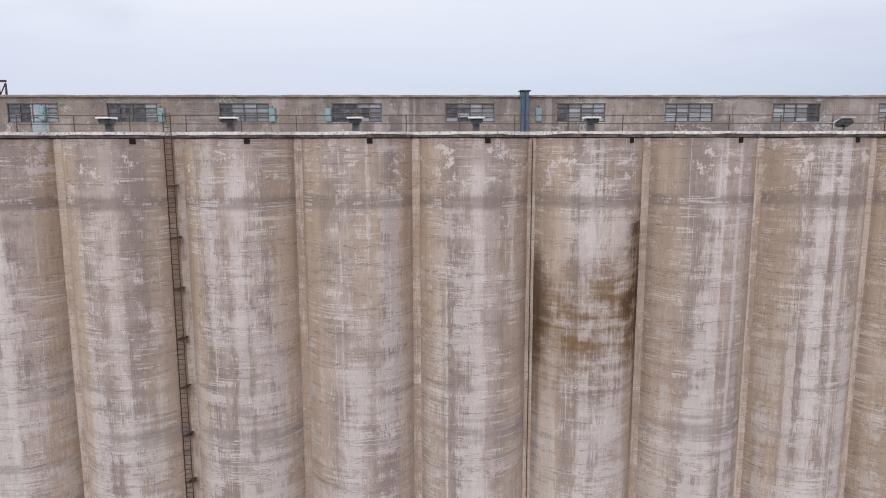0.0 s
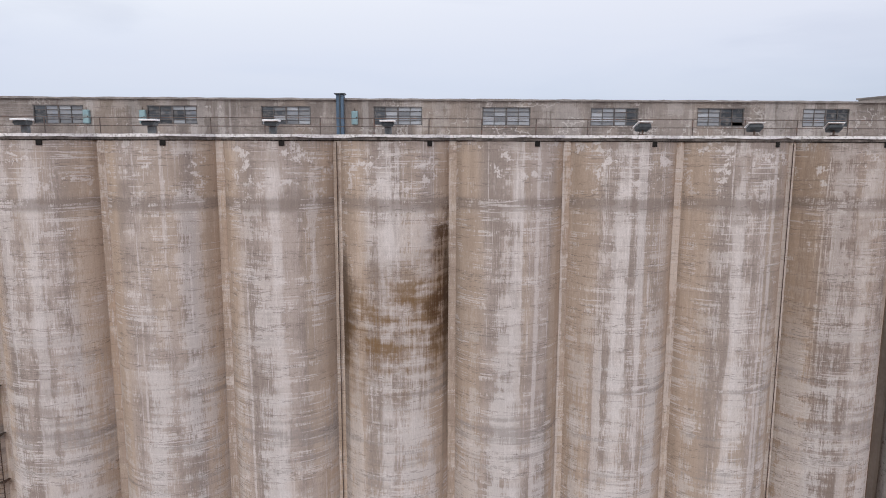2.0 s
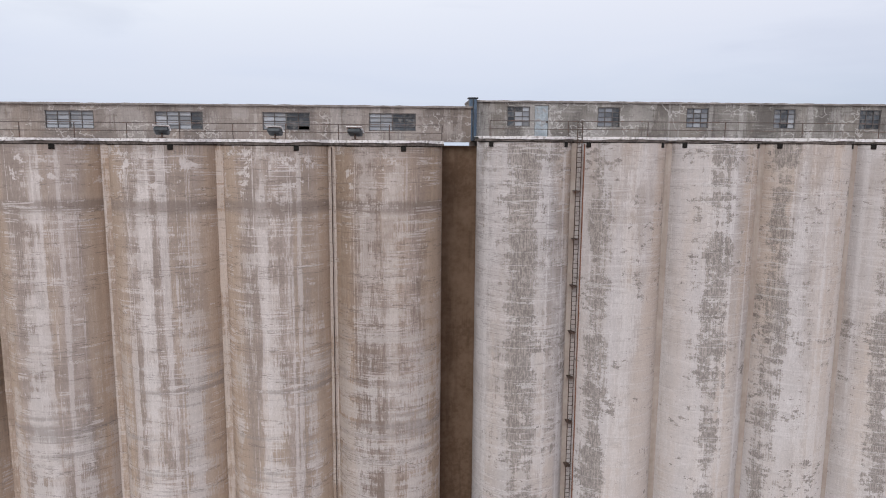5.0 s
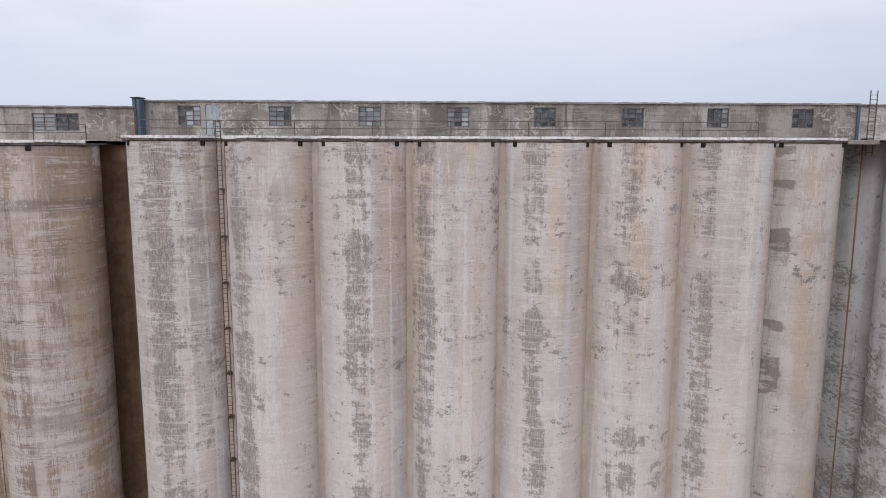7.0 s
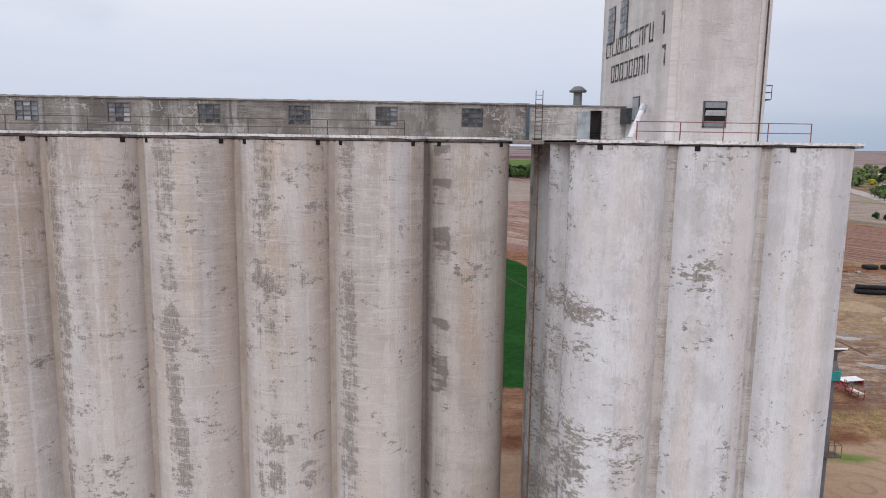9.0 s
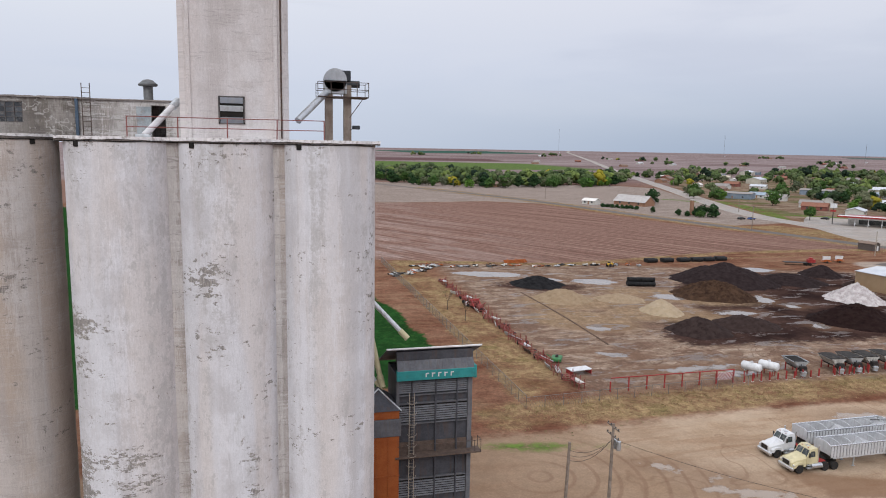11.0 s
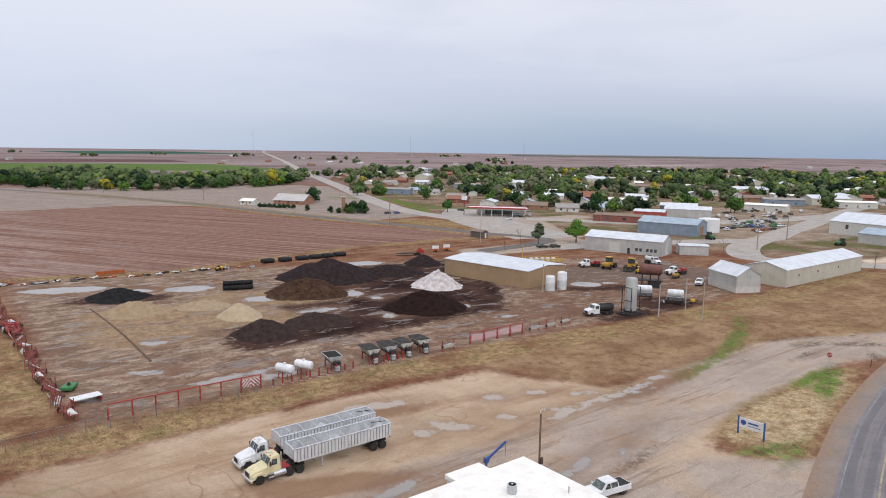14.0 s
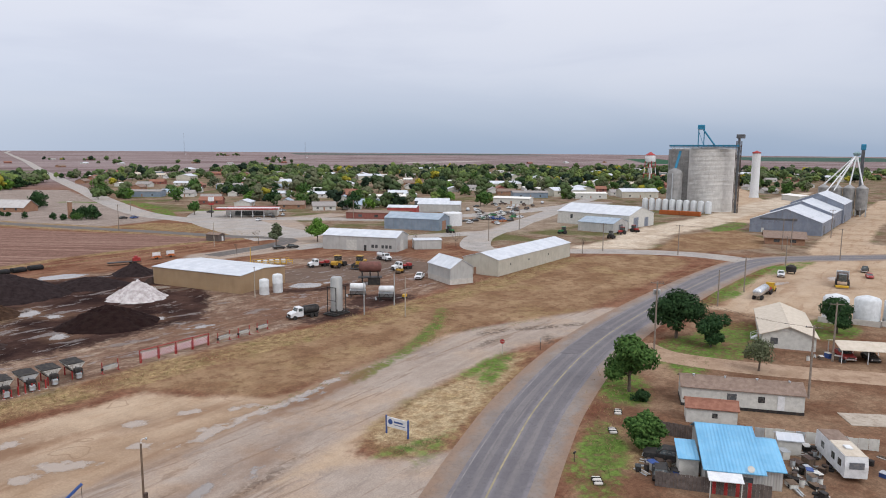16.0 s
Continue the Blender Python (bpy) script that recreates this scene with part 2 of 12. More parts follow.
        if bands:
            low = g.step(lz, 31.0, 12.0, -0.07, 0.045)
            chips = g.math("ADD", low, total((tex(2.1, 4.6, 7.0, 0.76, 31.0), 1.0), (lifts(0.42, 61.0, 3.0), 0.62), (tex(0.5, 0.22, 3.0, 0.5, 33.0), 0.45), (turn, -0.07)))
        else:
            chips = total((tex(1.6, 2.8, 7.0, 0.72, 31.0), 1.0), (tex(0.35, 0.30, 3.0, 0.5, 33.0), 0.6))
        c = g.mix(g.step(chips, chips_at, chips_at + 0.022, 0.0, 0.85), c, flakes)
    if smear:
        # dark rubbed patches up one flank
        ragged = total((tex(1.2, 1.6, 7.0, 0.7, 71.0), 0.30), (rag, 0.10))
        flank = g.step(g.math("ADD", g.math("ABSOLUTE", g.math("ADD", turn, 0.72)), ragged), 0.30, 0.22)
        patch = g.step(total((lifts(0.30, 73.0, 2.0), 1.0), (ragged, 0.5), (lifts(1.3, 75.0, 3.0), 0.25)), 0.035, 0.06, 0.0, 0.7)
        c = g.mix(g.math("MULTIPLY", flank, patch), c, (0.150, 0.125, 0.110))
    if stain:
        b = total((tex(0.55, 0.75, 7.0, 0.66, 15.0), 1.0), (rag, 0.25))
        a = g.math("MULTIPLY_ADD", b, 0.75, turn)
        rise = g.math("MULTIPLY_ADD", b, 5.0, lz)
        wash_zone = g.math("MULTIPLY", g.step(g.math("MULTIPLY_ADD", rag, 3.5, rise), 19.5, 25.5), g.step(g.math("MULTIPLY_ADD", turn, -1.2, rise), 30.8, 28.0))
        c = g.mix(g.math("MULTIPLY", wash_zone, g.step(total((b, 1.0), (lifts(1.3, 5.0), 0.8), (hatch, 0.5)), -0.16, 0.14, 0.15, 0.92)), c, (0.180, 0.108, 0.050))
        zone = g.math("MULTIPLY", g.step(rise, 23.0, 27.0), g.step(g.math("MULTIPLY_ADD", turn, -2.2, rise), 30.9, 29.8))
        c = g.mix(g.math("MULTIPLY", g.math("MULTIPLY", g.step(a, 0.50, 0.86), zone), g.step(total((lift, 1.0), (b, 0.6), (rag, 0.5)), -0.12, 0.06, 0.25, 0.95)), c, (0.078, 0.040, 0.018))
        tail = g.math("MULTIPLY", g.step(g.math("MULTIPLY_ADD", rag, 0.10, g.math("ABSOLUTE", turn)), 0.95, 1.02), g.math("MULTIPLY", g.step(g.math("MULTIPLY_ADD", hatch, 8.0, rise), 13.0, 22.0), g.step(rise, 31.0, 29.8)))
        c = g.mix(g.math("MULTIPLY", tail, 0.4), c, (0.040, 0.028, 0.020))
        edge_run = g.math("MULTIPLY", g.step(a, -0.72, -0.92), g.math("MULTIPLY", g.step(rise, 22.5, 26.0), g.step(rise, 30.0, 28.5)))
        c = g.mix(g.math("MULTIPLY", edge_run, 0.6), c, (0.062, 0.036, 0.020))
    tone = g.math("MULTIPLY_ADD", total((speck, 0.8), (grain, 1.0), (strokes, 0.6)), 0.40 if peel else 0.45, 1.0)
    c = g.mix(1.0, c, g.vec(tone, tone, tone), "MULTIPLY")
    seam = g.math("PINGPONG", lz, 0.61)
    hgt = total((speck, 0.5), (blot, 0.5), (strokes, 0.5), (g.step(seam, 0.0, 0.03), 0.2))
    finish(g, c, 0.9, 0.0, hgt, 0.03, 0.5, 0.25)
    return m


BROWN = dict(light=(0.430, 0.366, 0.330), dark=(0.275, 0.229, 0.203), white=(0.605, 0.562, 0.545), radius=3.5, grit=0.8, wash=0.50, warm=(0.47, 0.375, 0.290), warm_amount=0.45, top=0.5, tan_flank=(0.485, 0.378, 0.292))
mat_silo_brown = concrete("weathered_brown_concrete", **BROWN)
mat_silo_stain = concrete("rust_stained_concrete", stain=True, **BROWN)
# darker copy of the brown concrete: shade beside the gap put into the colour
mat_silo_shaded = concrete("shaded_brown_concrete", **{**BROWN, "light": (0.365, 0.302, 0.266), "dark": (0.218, 0.174, 0.150), "white": (0.52, 0.475, 0.45), "wash": 0.42, "warm": (0.385, 0.295, 0.222), "tan_flank": (0.350, 0.262, 0.192)})
mat_silo_white = concrete("flaking_white_paint", (0.515, 0.470, 0.450), (0.400, 0.355, 0.330), (0.605, 0.580, 0.575), 3.1, 0.45, warm=(0.475, 0.380, 0.305), warm_amount=0.6, cool=(0.53, 0.515, 0.53), low_white=0.35, peel=(0.190, 0.170, 0.156), peel_at=0.138, band=-0.40, grit=0.7, level_lines=0.45, chips_at=0.128)
mat_silo_worn = concrete("heavily_worn_white_paint", (0.455, 0.412, 0.392), (0.320, 0.283, 0.262), (0.605, 0.580, 0.575), 3.1, 0.45, warm=(0.475, 0.380, 0.305), warm_amount=0.6, cool=(0.53, 0.515, 0.53), low_white=0.35, peel=(0.190, 0.170, 0.156), peel_at=0.085, band=-0.40, grit=0.7, level_lines=0.9, chips_at=0.150)
mat_silo_end = concrete("patched_white_paint", (0.500, 0.455, 0.430), (0.385, 0.340, 0.315), (0.56, 0.54, 0.535), 3.05, 0.4, warm=(0.455, 0.365, 0.295), warm_amount=0.6, peel=(0.155, 0.142, 0.130), peel_at=0.21, grit=0.6, level_lines=0.3, chips_at=0.150, smear=True)
PALE_BIN = dict(light=(0.612, 0.604, 0.628), dark=(0.495, 0.478, 0.490), white=(0.672, 0.668, 0.698), radius=2.9, wash=0.4, warm=(0.60, 0.525, 0.475), warm_amount=0.4, cool=(0.645, 0.65, 0.68), peel=(0.168, 0.152, 0.135), grit=0.55, level_lines=0.0, scuff=(0.415, 0.398, 0.392))
mat_bin_white = concrete("bright_white_paint", peel_at=0.20, chips_at=0.135, **PALE_BIN)
mat_bin_flaked = concrete("badly_flaked_white_paint", peel_at=0.23, chips_at=0.105, bands=True, **PALE_BIN)
# greyer copy of the pale paint: grime and side shade in one colour
mat_bin_grey = concrete("shaded_grimy_bin_paint", peel_at=0.15, chips_at=0.11, bands=True, **{**PALE_BIN, "light": (0.47, 0.46, 0.475), "dark": (0.33, 0.315, 0.315), "white": (0.56, 0.555, 0.575)})
# link paint lowered in tone: the shadow between bins is part of its colour
mat_bin_link = concrete("shaded_bin_link_paint", (0.43, 0.40, 0.385), (0.29, 0.26, 0.242), (0.54, 0.52, 0.51), 3.0, 0.4, warm=(0.47, 0.405, 0.355), warm_amount=0.5, flat=True, grit=0.5)
mat_bin_sooty = concrete("sooty_bin_concrete", (0.375, 0.315, 0.270), (0.225, 0.185, 0.158), (0.44, 0.39, 0.36), 2.9, 0.3, warm=(0.36, 0.28, 0.215), warm_amount=0.4, top=0.5)
mat_tower_white = concrete("chalky_tower_paint", (0.555, 0.522, 0.518), (0.45, 0.412, 0.402), (0.605, 0.588, 0.592), 4.0, 0.35, warm=(0.555, 0.49, 0.465), warm_amount=0.4, flat=True, grit=0.4, level_lines=0.4)
mat_valley_brown = concrete("link_concrete_brown", (0.50, 0.410, 0.340), (0.36, 0.285, 0.235), (0.60, 0.55, 0.52), 3.0, 0.5, warm=(0.48, 0.35, 0.25), warm_amount=0.5, flat=True)
# pale concrete darkened: soft shading of the valleys put into its colour
mat_valley_white = surf("valley_concrete_shaded", (0.34, 0.285, 0.25), (0.44, 0.385, 0.345), 2.0, 0.9, dirt=(0.25, 0.20, 0.16), streak=True, own=False)
mat_valley_dark = surf("sooty_concrete", (0.13, 0.10, 0.08), (0.24, 0.19, 0.16), 2.0, 0.9, dirt=(0.10, 0.08, 0.07), streak=True, own=False)
# dark brown wall: the deep shade of the gap put into its colour
mat_recess = surf("shaded_brown_recess", (0.125, 0.078, 0.050), (0.215, 0.145, 0.100), 2.0, 0.9, dirt=(0.08, 0.05, 0.035), streak=True, own=False)
mat_gallery = concrete("grey_gallery_render", (0.238, 0.201, 0.180), (0.150, 0.125, 0.112), (0.46, 0.425, 0.40), 30.0, 0.26, warm=(0.28, 0.220, 0.175), warm_amount=0.4, flat=True, grit=0.5, web=0.55, level_lines=0.5)
mat_gallery_dark = concrete("dark_gallery_render", (0.190, 0.172, 0.158), (0.112, 0.100, 0.091), (0.44, 0.42, 0.40), 30.0, 0.26, warm=(0.21, 0.175, 0.145), warm_amount=0.3, flat=True, grit=0.5, web=0.55, level_lines=0.5)
mat_gallery_white = concrete("peeling_annex_paint", (0.42, 0.395, 0.38), (0.24, 0.22, 0.205), (0.54, 0.52, 0.515), 30.0, 0.5, warm=(0.40, 0.335, 0.295), warm_amount=0.3, peel=(0.19, 0.175, 0.16), peel_at=0.08, flat=True, web=0.5)
mat_capedge = surf("dark_slab_edge", (0.07, 0.06, 0.054), (0.19, 0.165, 0.15), 0.7, 0.9, dirt=(0.035, 0.03, 0.028), amount=0.75, own=False)
mat_captop = surf("pale_roof_gravel", (0.60, 0.58, 0.58), (0.78, 0.76, 0.76), 0.25, 0.95, dirt=(0.22, 0.19, 0.17), amount=0.7, own=False)
mat_roofedge = surf("dark_roof_edge", (0.16, 0.14, 0.13), (0.30, 0.27, 0.25), 1.2, 0.85, own=False)
mat_black = surf("black_hole", (0.012, 0.011, 0.010), (0.02, 0.018, 0.016), 0.5, 0.9)
mat_iron = surf("rusty_dark_iron", (0.045, 0.034, 0.030), (0.11, 0.078, 0.062), 0.3, 0.7, 0.3, dirt=(0.16, 0.07, 0.04), amount=0.4)
mat_rail = surf("painted_grey_rail", (0.060, 0.048, 0.044), (0.11, 0.085, 0.075), 0.4, 0.65, 0.2, dirt=(0.22, 0.10, 0.06))
mat_railred = surf("faded_red_rail", (0.17, 0.055, 0.052), (0.26, 0.10, 0.088), 0.4, 0.65, 0.1, dirt=(0.20, 0.08, 0.05))
mat_bluepipe = surf("blue_painted_metal", (0.055, 0.085, 0.125), (0.095, 0.135, 0.185), 0.8, 0.5, 0.2, dirt=(0.10, 0.07, 0.06), streak=True)
mat_teal = surf("faded_teal_metal", (0.17, 0.255, 0.275), (0.25, 0.345, 0.36), 0.5, 0.55, 0.2, dirt=(0.18, 0.12, 0.08))
mat_door = surf("flaking_blue_grey_door", (0.215, 0.245, 0.265), (0.35, 0.38, 0.40), 0.5, 0.65, 0.0, dirt=(0.22, 0.17, 0.14), amount=0.5)
mat_lampwhite = surf("white_lamp_hood", (0.66, 0.65, 0.65), (0.78, 0.77, 0.77), 0.3, 0.5)
mat_lampdark = surf("dark_lamp_body", (0.035, 0.04, 0.045), (0.07, 0.075, 0.08), 0.3, 0.5, 0.3)
mat_frame = surf("rusty_window_frame", (0.07, 0.065, 0.065), (0.13, 0.12, 0.115), 0.3, 0.6, 0.2, dirt=(0.16, 0.09, 0.06))
mat_galv = surf("galvanised_steel", (0.42, 0.44, 0.46), (0.56, 0.58, 0.60), 1.2, 0.45, 0.6, dirt=(0.28, 0.24, 0.21), streak=True)
mat_letter = surf("worn_black_lettering", (0.035, 0.035, 0.038), (0.13, 0.12, 0.12), 0.5, 0.85, dirt=(0.55, 0.52, 0.50), amount=0.75)


def glass(name, tint, rough=0.12):
    m, g = material(name)
    p = g.put("ShaderNodeNewGeometry").outputs["Position"]
    info = g.put("ShaderNodeObjectInfo").outputs["Random"]
    n = g.noise(p, 3.0, 3.0)
    c = g.mix(g.step(info, 0.0, 1.0), [v * 0.55 for v in tint], [min(1, v * 1.4) for v in tint])
    c = g.mix(g.math("MULTIPLY", g.step(n, 0.45, 0.7), 0.35), c, (0.30, 0.27, 0.24))
    finish(g, c, g.math("ADD", rough, g.math("MULTIPLY", n, 0.2)), 0.0, n, 0.004, 0.3, 0.6)
    return m


mat_pane_dark = glass("dusty_dark_pane", (0.050, 0.055, 0.062))
mat_pane_light = glass("bleached_pane", (0.25, 0.26, 0.28), 0.3)
mat_pane_grey = glass("grey_pane", (0.15, 0.16, 0.18), 0.2)

# ---- mesh helpers ----
class Mesh:
    """Collects faces for one mesh."""

    def __init__(self):
        self.v, self.f = [], []

    def add(self, verts, faces):
        n = len(self.v)
        self.v += [tuple(p) for p in verts]
        self.f += [tuple(n + i for i in face) for face in faces]
        return self

    def quad(self, a, b, c, d):
        return self.add((a, b, c, d), ((0, 1, 2, 3),))

    def box(self, x0, x1, y0, y1, z0, z1, c=0.0, m=None):
        """A box, with its edges cut off by c."""
        x0, x1, y0, y1, z0, z1 = min(x0, x1), max(x0, x1), min(y0, y1), max(y0, y1), min(z0, z1), max(z0, z1)
        if c <= 0:
            v = [(x, y, z) for z in (z0, z1) for y in (y0, y1) for x in (x0, x1)]
            f = ((0, 2, 3, 1), (4, 5, 7, 6), (0, 1, 5, 4), (2, 6, 7, 3), (0, 4, 6, 2), (1, 3, 7, 5))
        else:
            c = min(c, (x1 - x0) / 2.2, (y1 - y0) / 2.2, (z1 - z0) / 2.2)
            v, index = [], {}
            for sx in (0, 1):
                for sy in (0, 1):
                    for sz in (0, 1):
                        for ax in (0, 1, 2):
                            p = [(x0, x1)[sx], (y0, y1)[sy], (z0, z1)[sz]]
                            for k in (0, 1, 2):
                                if k != ax:
                                    p[k] += c if (sx, sy, sz)[k] == 0 else -c
                            index[sx, sy, sz, ax] = len(v)
                            v.append(p)
            f = []
            for ax in (0, 1, 2):
                u, w = (ax + 1) % 3, (ax + 2) % 3
                for s in (0, 1):
                    ring = []
                    for a, b in ((0, 0), (1, 0), (1, 1), (0, 1)):
                        k = [0, 0, 0]
                        k[ax], k[u], k[w] = s, a, b
                        ring.append(index[(*k, ax)])
                    f.append(ring if s else ring[::-1])
                for a in (0, 1):
                    for b in (0, 1):
                        k0, k1 = [0, 0, 0], [0, 0, 0]
                        k0[u], k0[w], k1[u], k1[w], k1[ax] = a, b, a, b, 1
                        ring = [index[(*k0, u)], index[(*k1, u)], index[(*k1, w)], index[(*k0, w)]]
                        f.append(ring if a == b else ring[::-1])
            for sx in (0, 1):
                for sy in (0, 1):
                    for sz in (0, 1):
                        ring = [index[sx, sy, sz, ax] for ax in (0, 1, 2)]
                        f.append(ring if (sx + sy + sz) % 2 else ring[::-1])
        if m is not None:
            v = [m @ Vector(p) for p in v]
        return self.add(v, f)

    def tube(self, a, b, r, r2=None, seg=8, caps=True):
        """A round bar from a to b."""
        a, b = Vector(a), Vector(b)
        r2 = r if r2 is None else r2
        w = (b - a).normalized()
        u = w.orthogonal().normalized()
        t = w.cross(u)
        ring = [(math.cos(2 * math.pi * i / seg), math.sin(2 * math.pi * i / seg)) for i in range(seg)]
        v = [a + (u * x + t * y) * r for x, y in ring] + [b + (u * x + t * y) * r2 for x, y in ring]
        f = [(i, (i + 1) % seg, seg + (i + 1) % seg, seg + i) for i in range(seg)]
        if caps:
            f += [tuple(reversed(range(seg))), tuple(range(seg, 2 * seg))]
        return self.add(v, f)

    def bent(self, pts, r, seg=6):
        """One bar that runs on through points along x."""
        ring = [(math.cos(2 * math.pi * i / seg) * r, math.sin(2 * math.pi * i / seg) * r) for i in range(seg)]
        v = [(p[0], p[1] + a, p[2] + b) for p in pts for a, b in ring]
        f = [(k * seg + i, k * seg + (i + 1) % seg, (k + 1) * seg + (i + 1) % seg, (k + 1) * seg + i) for k in range(len(pts) - 1) for i in range(seg)]
        f += [tuple(reversed(range(seg))), tuple(range((len(pts) - 1) * seg, len(pts) * seg))]
        return self.add(v, f)

    def strip(self, rows):
        """One beam along x through rows of (x, y0, y1, z0, z1)."""
        v = [q for x, y0, y1, z0, z1 in rows for q in ((x, y0, z0), (x, y1, z0), (x, y1, z1), (x, y0, z1))]
        f = [(4 * k + i, 4 * k + (i + 1) % 4, 4 * k + 4 + (i + 1) % 4, 4 * k + 4 + i) for k in range(len(rows) - 1) for i in range(4)]
        n = 4 * (len(rows) - 1)
        return self.add(v, f + [(3, 2, 1, 0), (n, n + 1, n + 2, n + 3)])

    def lathe(self, rows, seg=32, x=0.0, y=0.0, m=None):
        """A turned body from rows of (radius, z)."""
        v, f = [], []
        for r, z in rows:
            v += [Vector((x + r * math.cos(2 * math.pi * i / seg), y + r * math.sin(2 * math.pi * i / seg), z)) for i in range(seg)]
        for k in range(len(rows) - 1):
            f += [(k * seg + i, k * seg + (i + 1) % seg, (k + 1) * seg + (i + 1) % seg, (k + 1) * seg + i) for i in range(seg)]
        f += [tuple(reversed(range(seg))), tuple(range((len(rows) - 1) * seg, len(rows) * seg))]
        if m is not None:
            v = [m @ p for p in v]
        return self.add(v, f)

    def prism(self, outline, a, b, axis=1, m=None):
        """An outline (in the two other axes) drawn out along an axis from a to b; the outline runs anticlockwise seen against the axis."""
        n = len(outline)
        put = {0: lambda p, t: (t, p[0], p[1]), 1: lambda p, t: (p[0], t, p[1]), 2: lambda p, t: (p[0], p[1], t)}[axis]
        v = [put(p, a) for p in outline] + [put(p, b) for p in outline]
        f = [tuple(range(n)), tuple(reversed(range(n, 2 * n)))] + [(i, n + i, n + (i + 1) % n, (i + 1) % n) for i in range(n)]
        if m is not None:
            v = [m @ Vector(p) for p in v]
        return self.add(v, f)

    def done(self, name, mat, smooth=False):
        me = bpy.data.meshes.new(name)
        me.from_pydata(self.v, [], self.f)
        me.update()
        bm = bmesh.new()
        bm.from_mesh(me)
        bmesh.ops.recalc_face_normals(bm, faces=bm.faces)
        bm.to_mesh(me)
        bm.free()
        if smooth:
            me.polygons.foreach_set("use_smooth", [True] * len(me.polygons))
            me.set_sharp_from_angle(angle=radians(40))
        for k in (mat if isinstance(mat, (list, tuple)) else [mat]):
            me.materials.append(k)
        return me


def solid(name, mesh, mat, label="", category="", group="", kind="", at=None, smooth=False):
    """One top-level thing or piece of the setting that is a single mesh."""
    ob = new(name, mesh.done(name, mat, smooth))
    if at is not None:
        ob.matrix_basis = at
    return tagged(ob, label, category, group, kind)


def thing(name, label, category, group="", at=None, kind=""):
    """An empty at a thing's base, that parents its parts."""
    ob = new(name)
    if at is not None:
        ob.matrix_basis = at
    return tagged(ob, label, category, group, kind)


def part(name, mesh, mat, parent, label="", smooth=False):
    """One mesh under a thing or under a part, in the thing's own axes."""
    data = mesh if isinstance(mesh, bpy.types.Mesh) else mesh.done(name, mat, smooth)
    ob = new(name, data)
    ob.parent = parent
    return tagged(ob, label)

# ---- ground: one sheet to the horizon, with the kinds of soil as weights on it ----
def grid_line(stops):
    """Coordinates from (start, end, step) stretches."""
    out = []
    for a, b, s in stops:
        n = max(1, round((b - a) / s))
        out += [a + (b - a) * i / n for i in range(n)]
    return np.array(out + [stops[-1][1]])


def far_line(a, first, count, end):
    """Steps that grow from first at a to reach end."""
    lo, hi = 1.0, 2.0
    for _ in range(60):
        q = (lo + hi) / 2
        if sum(first * q ** i for i in range(count)) < abs(end - a):
            lo = q
        else:
            hi = q
    s, out = a, []
    for i in range(count):
        s += math.copysign(first * lo ** i, end - a)
        out.append(s)
    return out


gx = np.array(far_line(100, 3.0, 34, -4700)[::-1] + list(grid_line([(100, 330, 1.1), (330, 460, 2.0)])) + far_line(460, 2.6, 60, 4850))
gy = np.array(far_line(-40, 2.5, 30, -4700)[::-1] + list(grid_line([(-40, 226, 1.1), (226, 470, 2.6)])) + far_line(470, 3.4, 56, 4850))
GX, GY = np.meshgrid(gx, gy)


def inside(poly):
    """Signed distance to a polygon's edge, positive inside, for every ground point."""
    d, odd = np.full(GX.shape, 1e9), np.zeros(GX.shape, bool)
    for (ax, ay), (bx, by) in zip(poly, poly[1:] + poly[:1]):
        ex, ey = bx - ax, by - ay
        t = np.clip(((GX - ax) * ex + (GY - ay) * ey) / (ex * ex + ey * ey), 0, 1)
        d = np.minimum(d, np.hypot(GX - ax - t * ex, GY - ay - t * ey))
        if by != ay:
            odd ^= ((ay > GY) != (by > GY)) & (GX < (bx - ax) * (GY - ay) / (by - ay) + ax)
    return np.where(odd, d, -d)


def blobs(rows):
    """Union of ellipses (x, y, half length, half width, degrees) as a rough signed distance."""
    best = np.full(GX.shape, -99.0)
    for x, y, a, b, deg in rows:
        c, s = math.cos(radians(deg)), math.sin(radians(deg))
        u, w = ((GX - x) * c + (GY - y) * s) / a, (-(GX - x) * s + (GY - y) * c) / b
        best = np.maximum(best, (1 - np.hypot(u, w)) * min(a, b))
    return best


def stripe(points, half):
    """Signed distance to a band of a given half width along a line of points."""
    d = np.full(GX.shape, 1e9)
    for (ax, ay), (bx, by) in zip(points, points[1:]):
        ex, ey = bx - ax, by - ay
        t = np.clip(((GX - ax) * ex + (GY - ay) * ey) / (ex * ex + ey * ey), 0, 1)
        d = np.minimum(d, np.hypot(GX - ax - t * ex, GY - ay - t * ey))
    return half - d


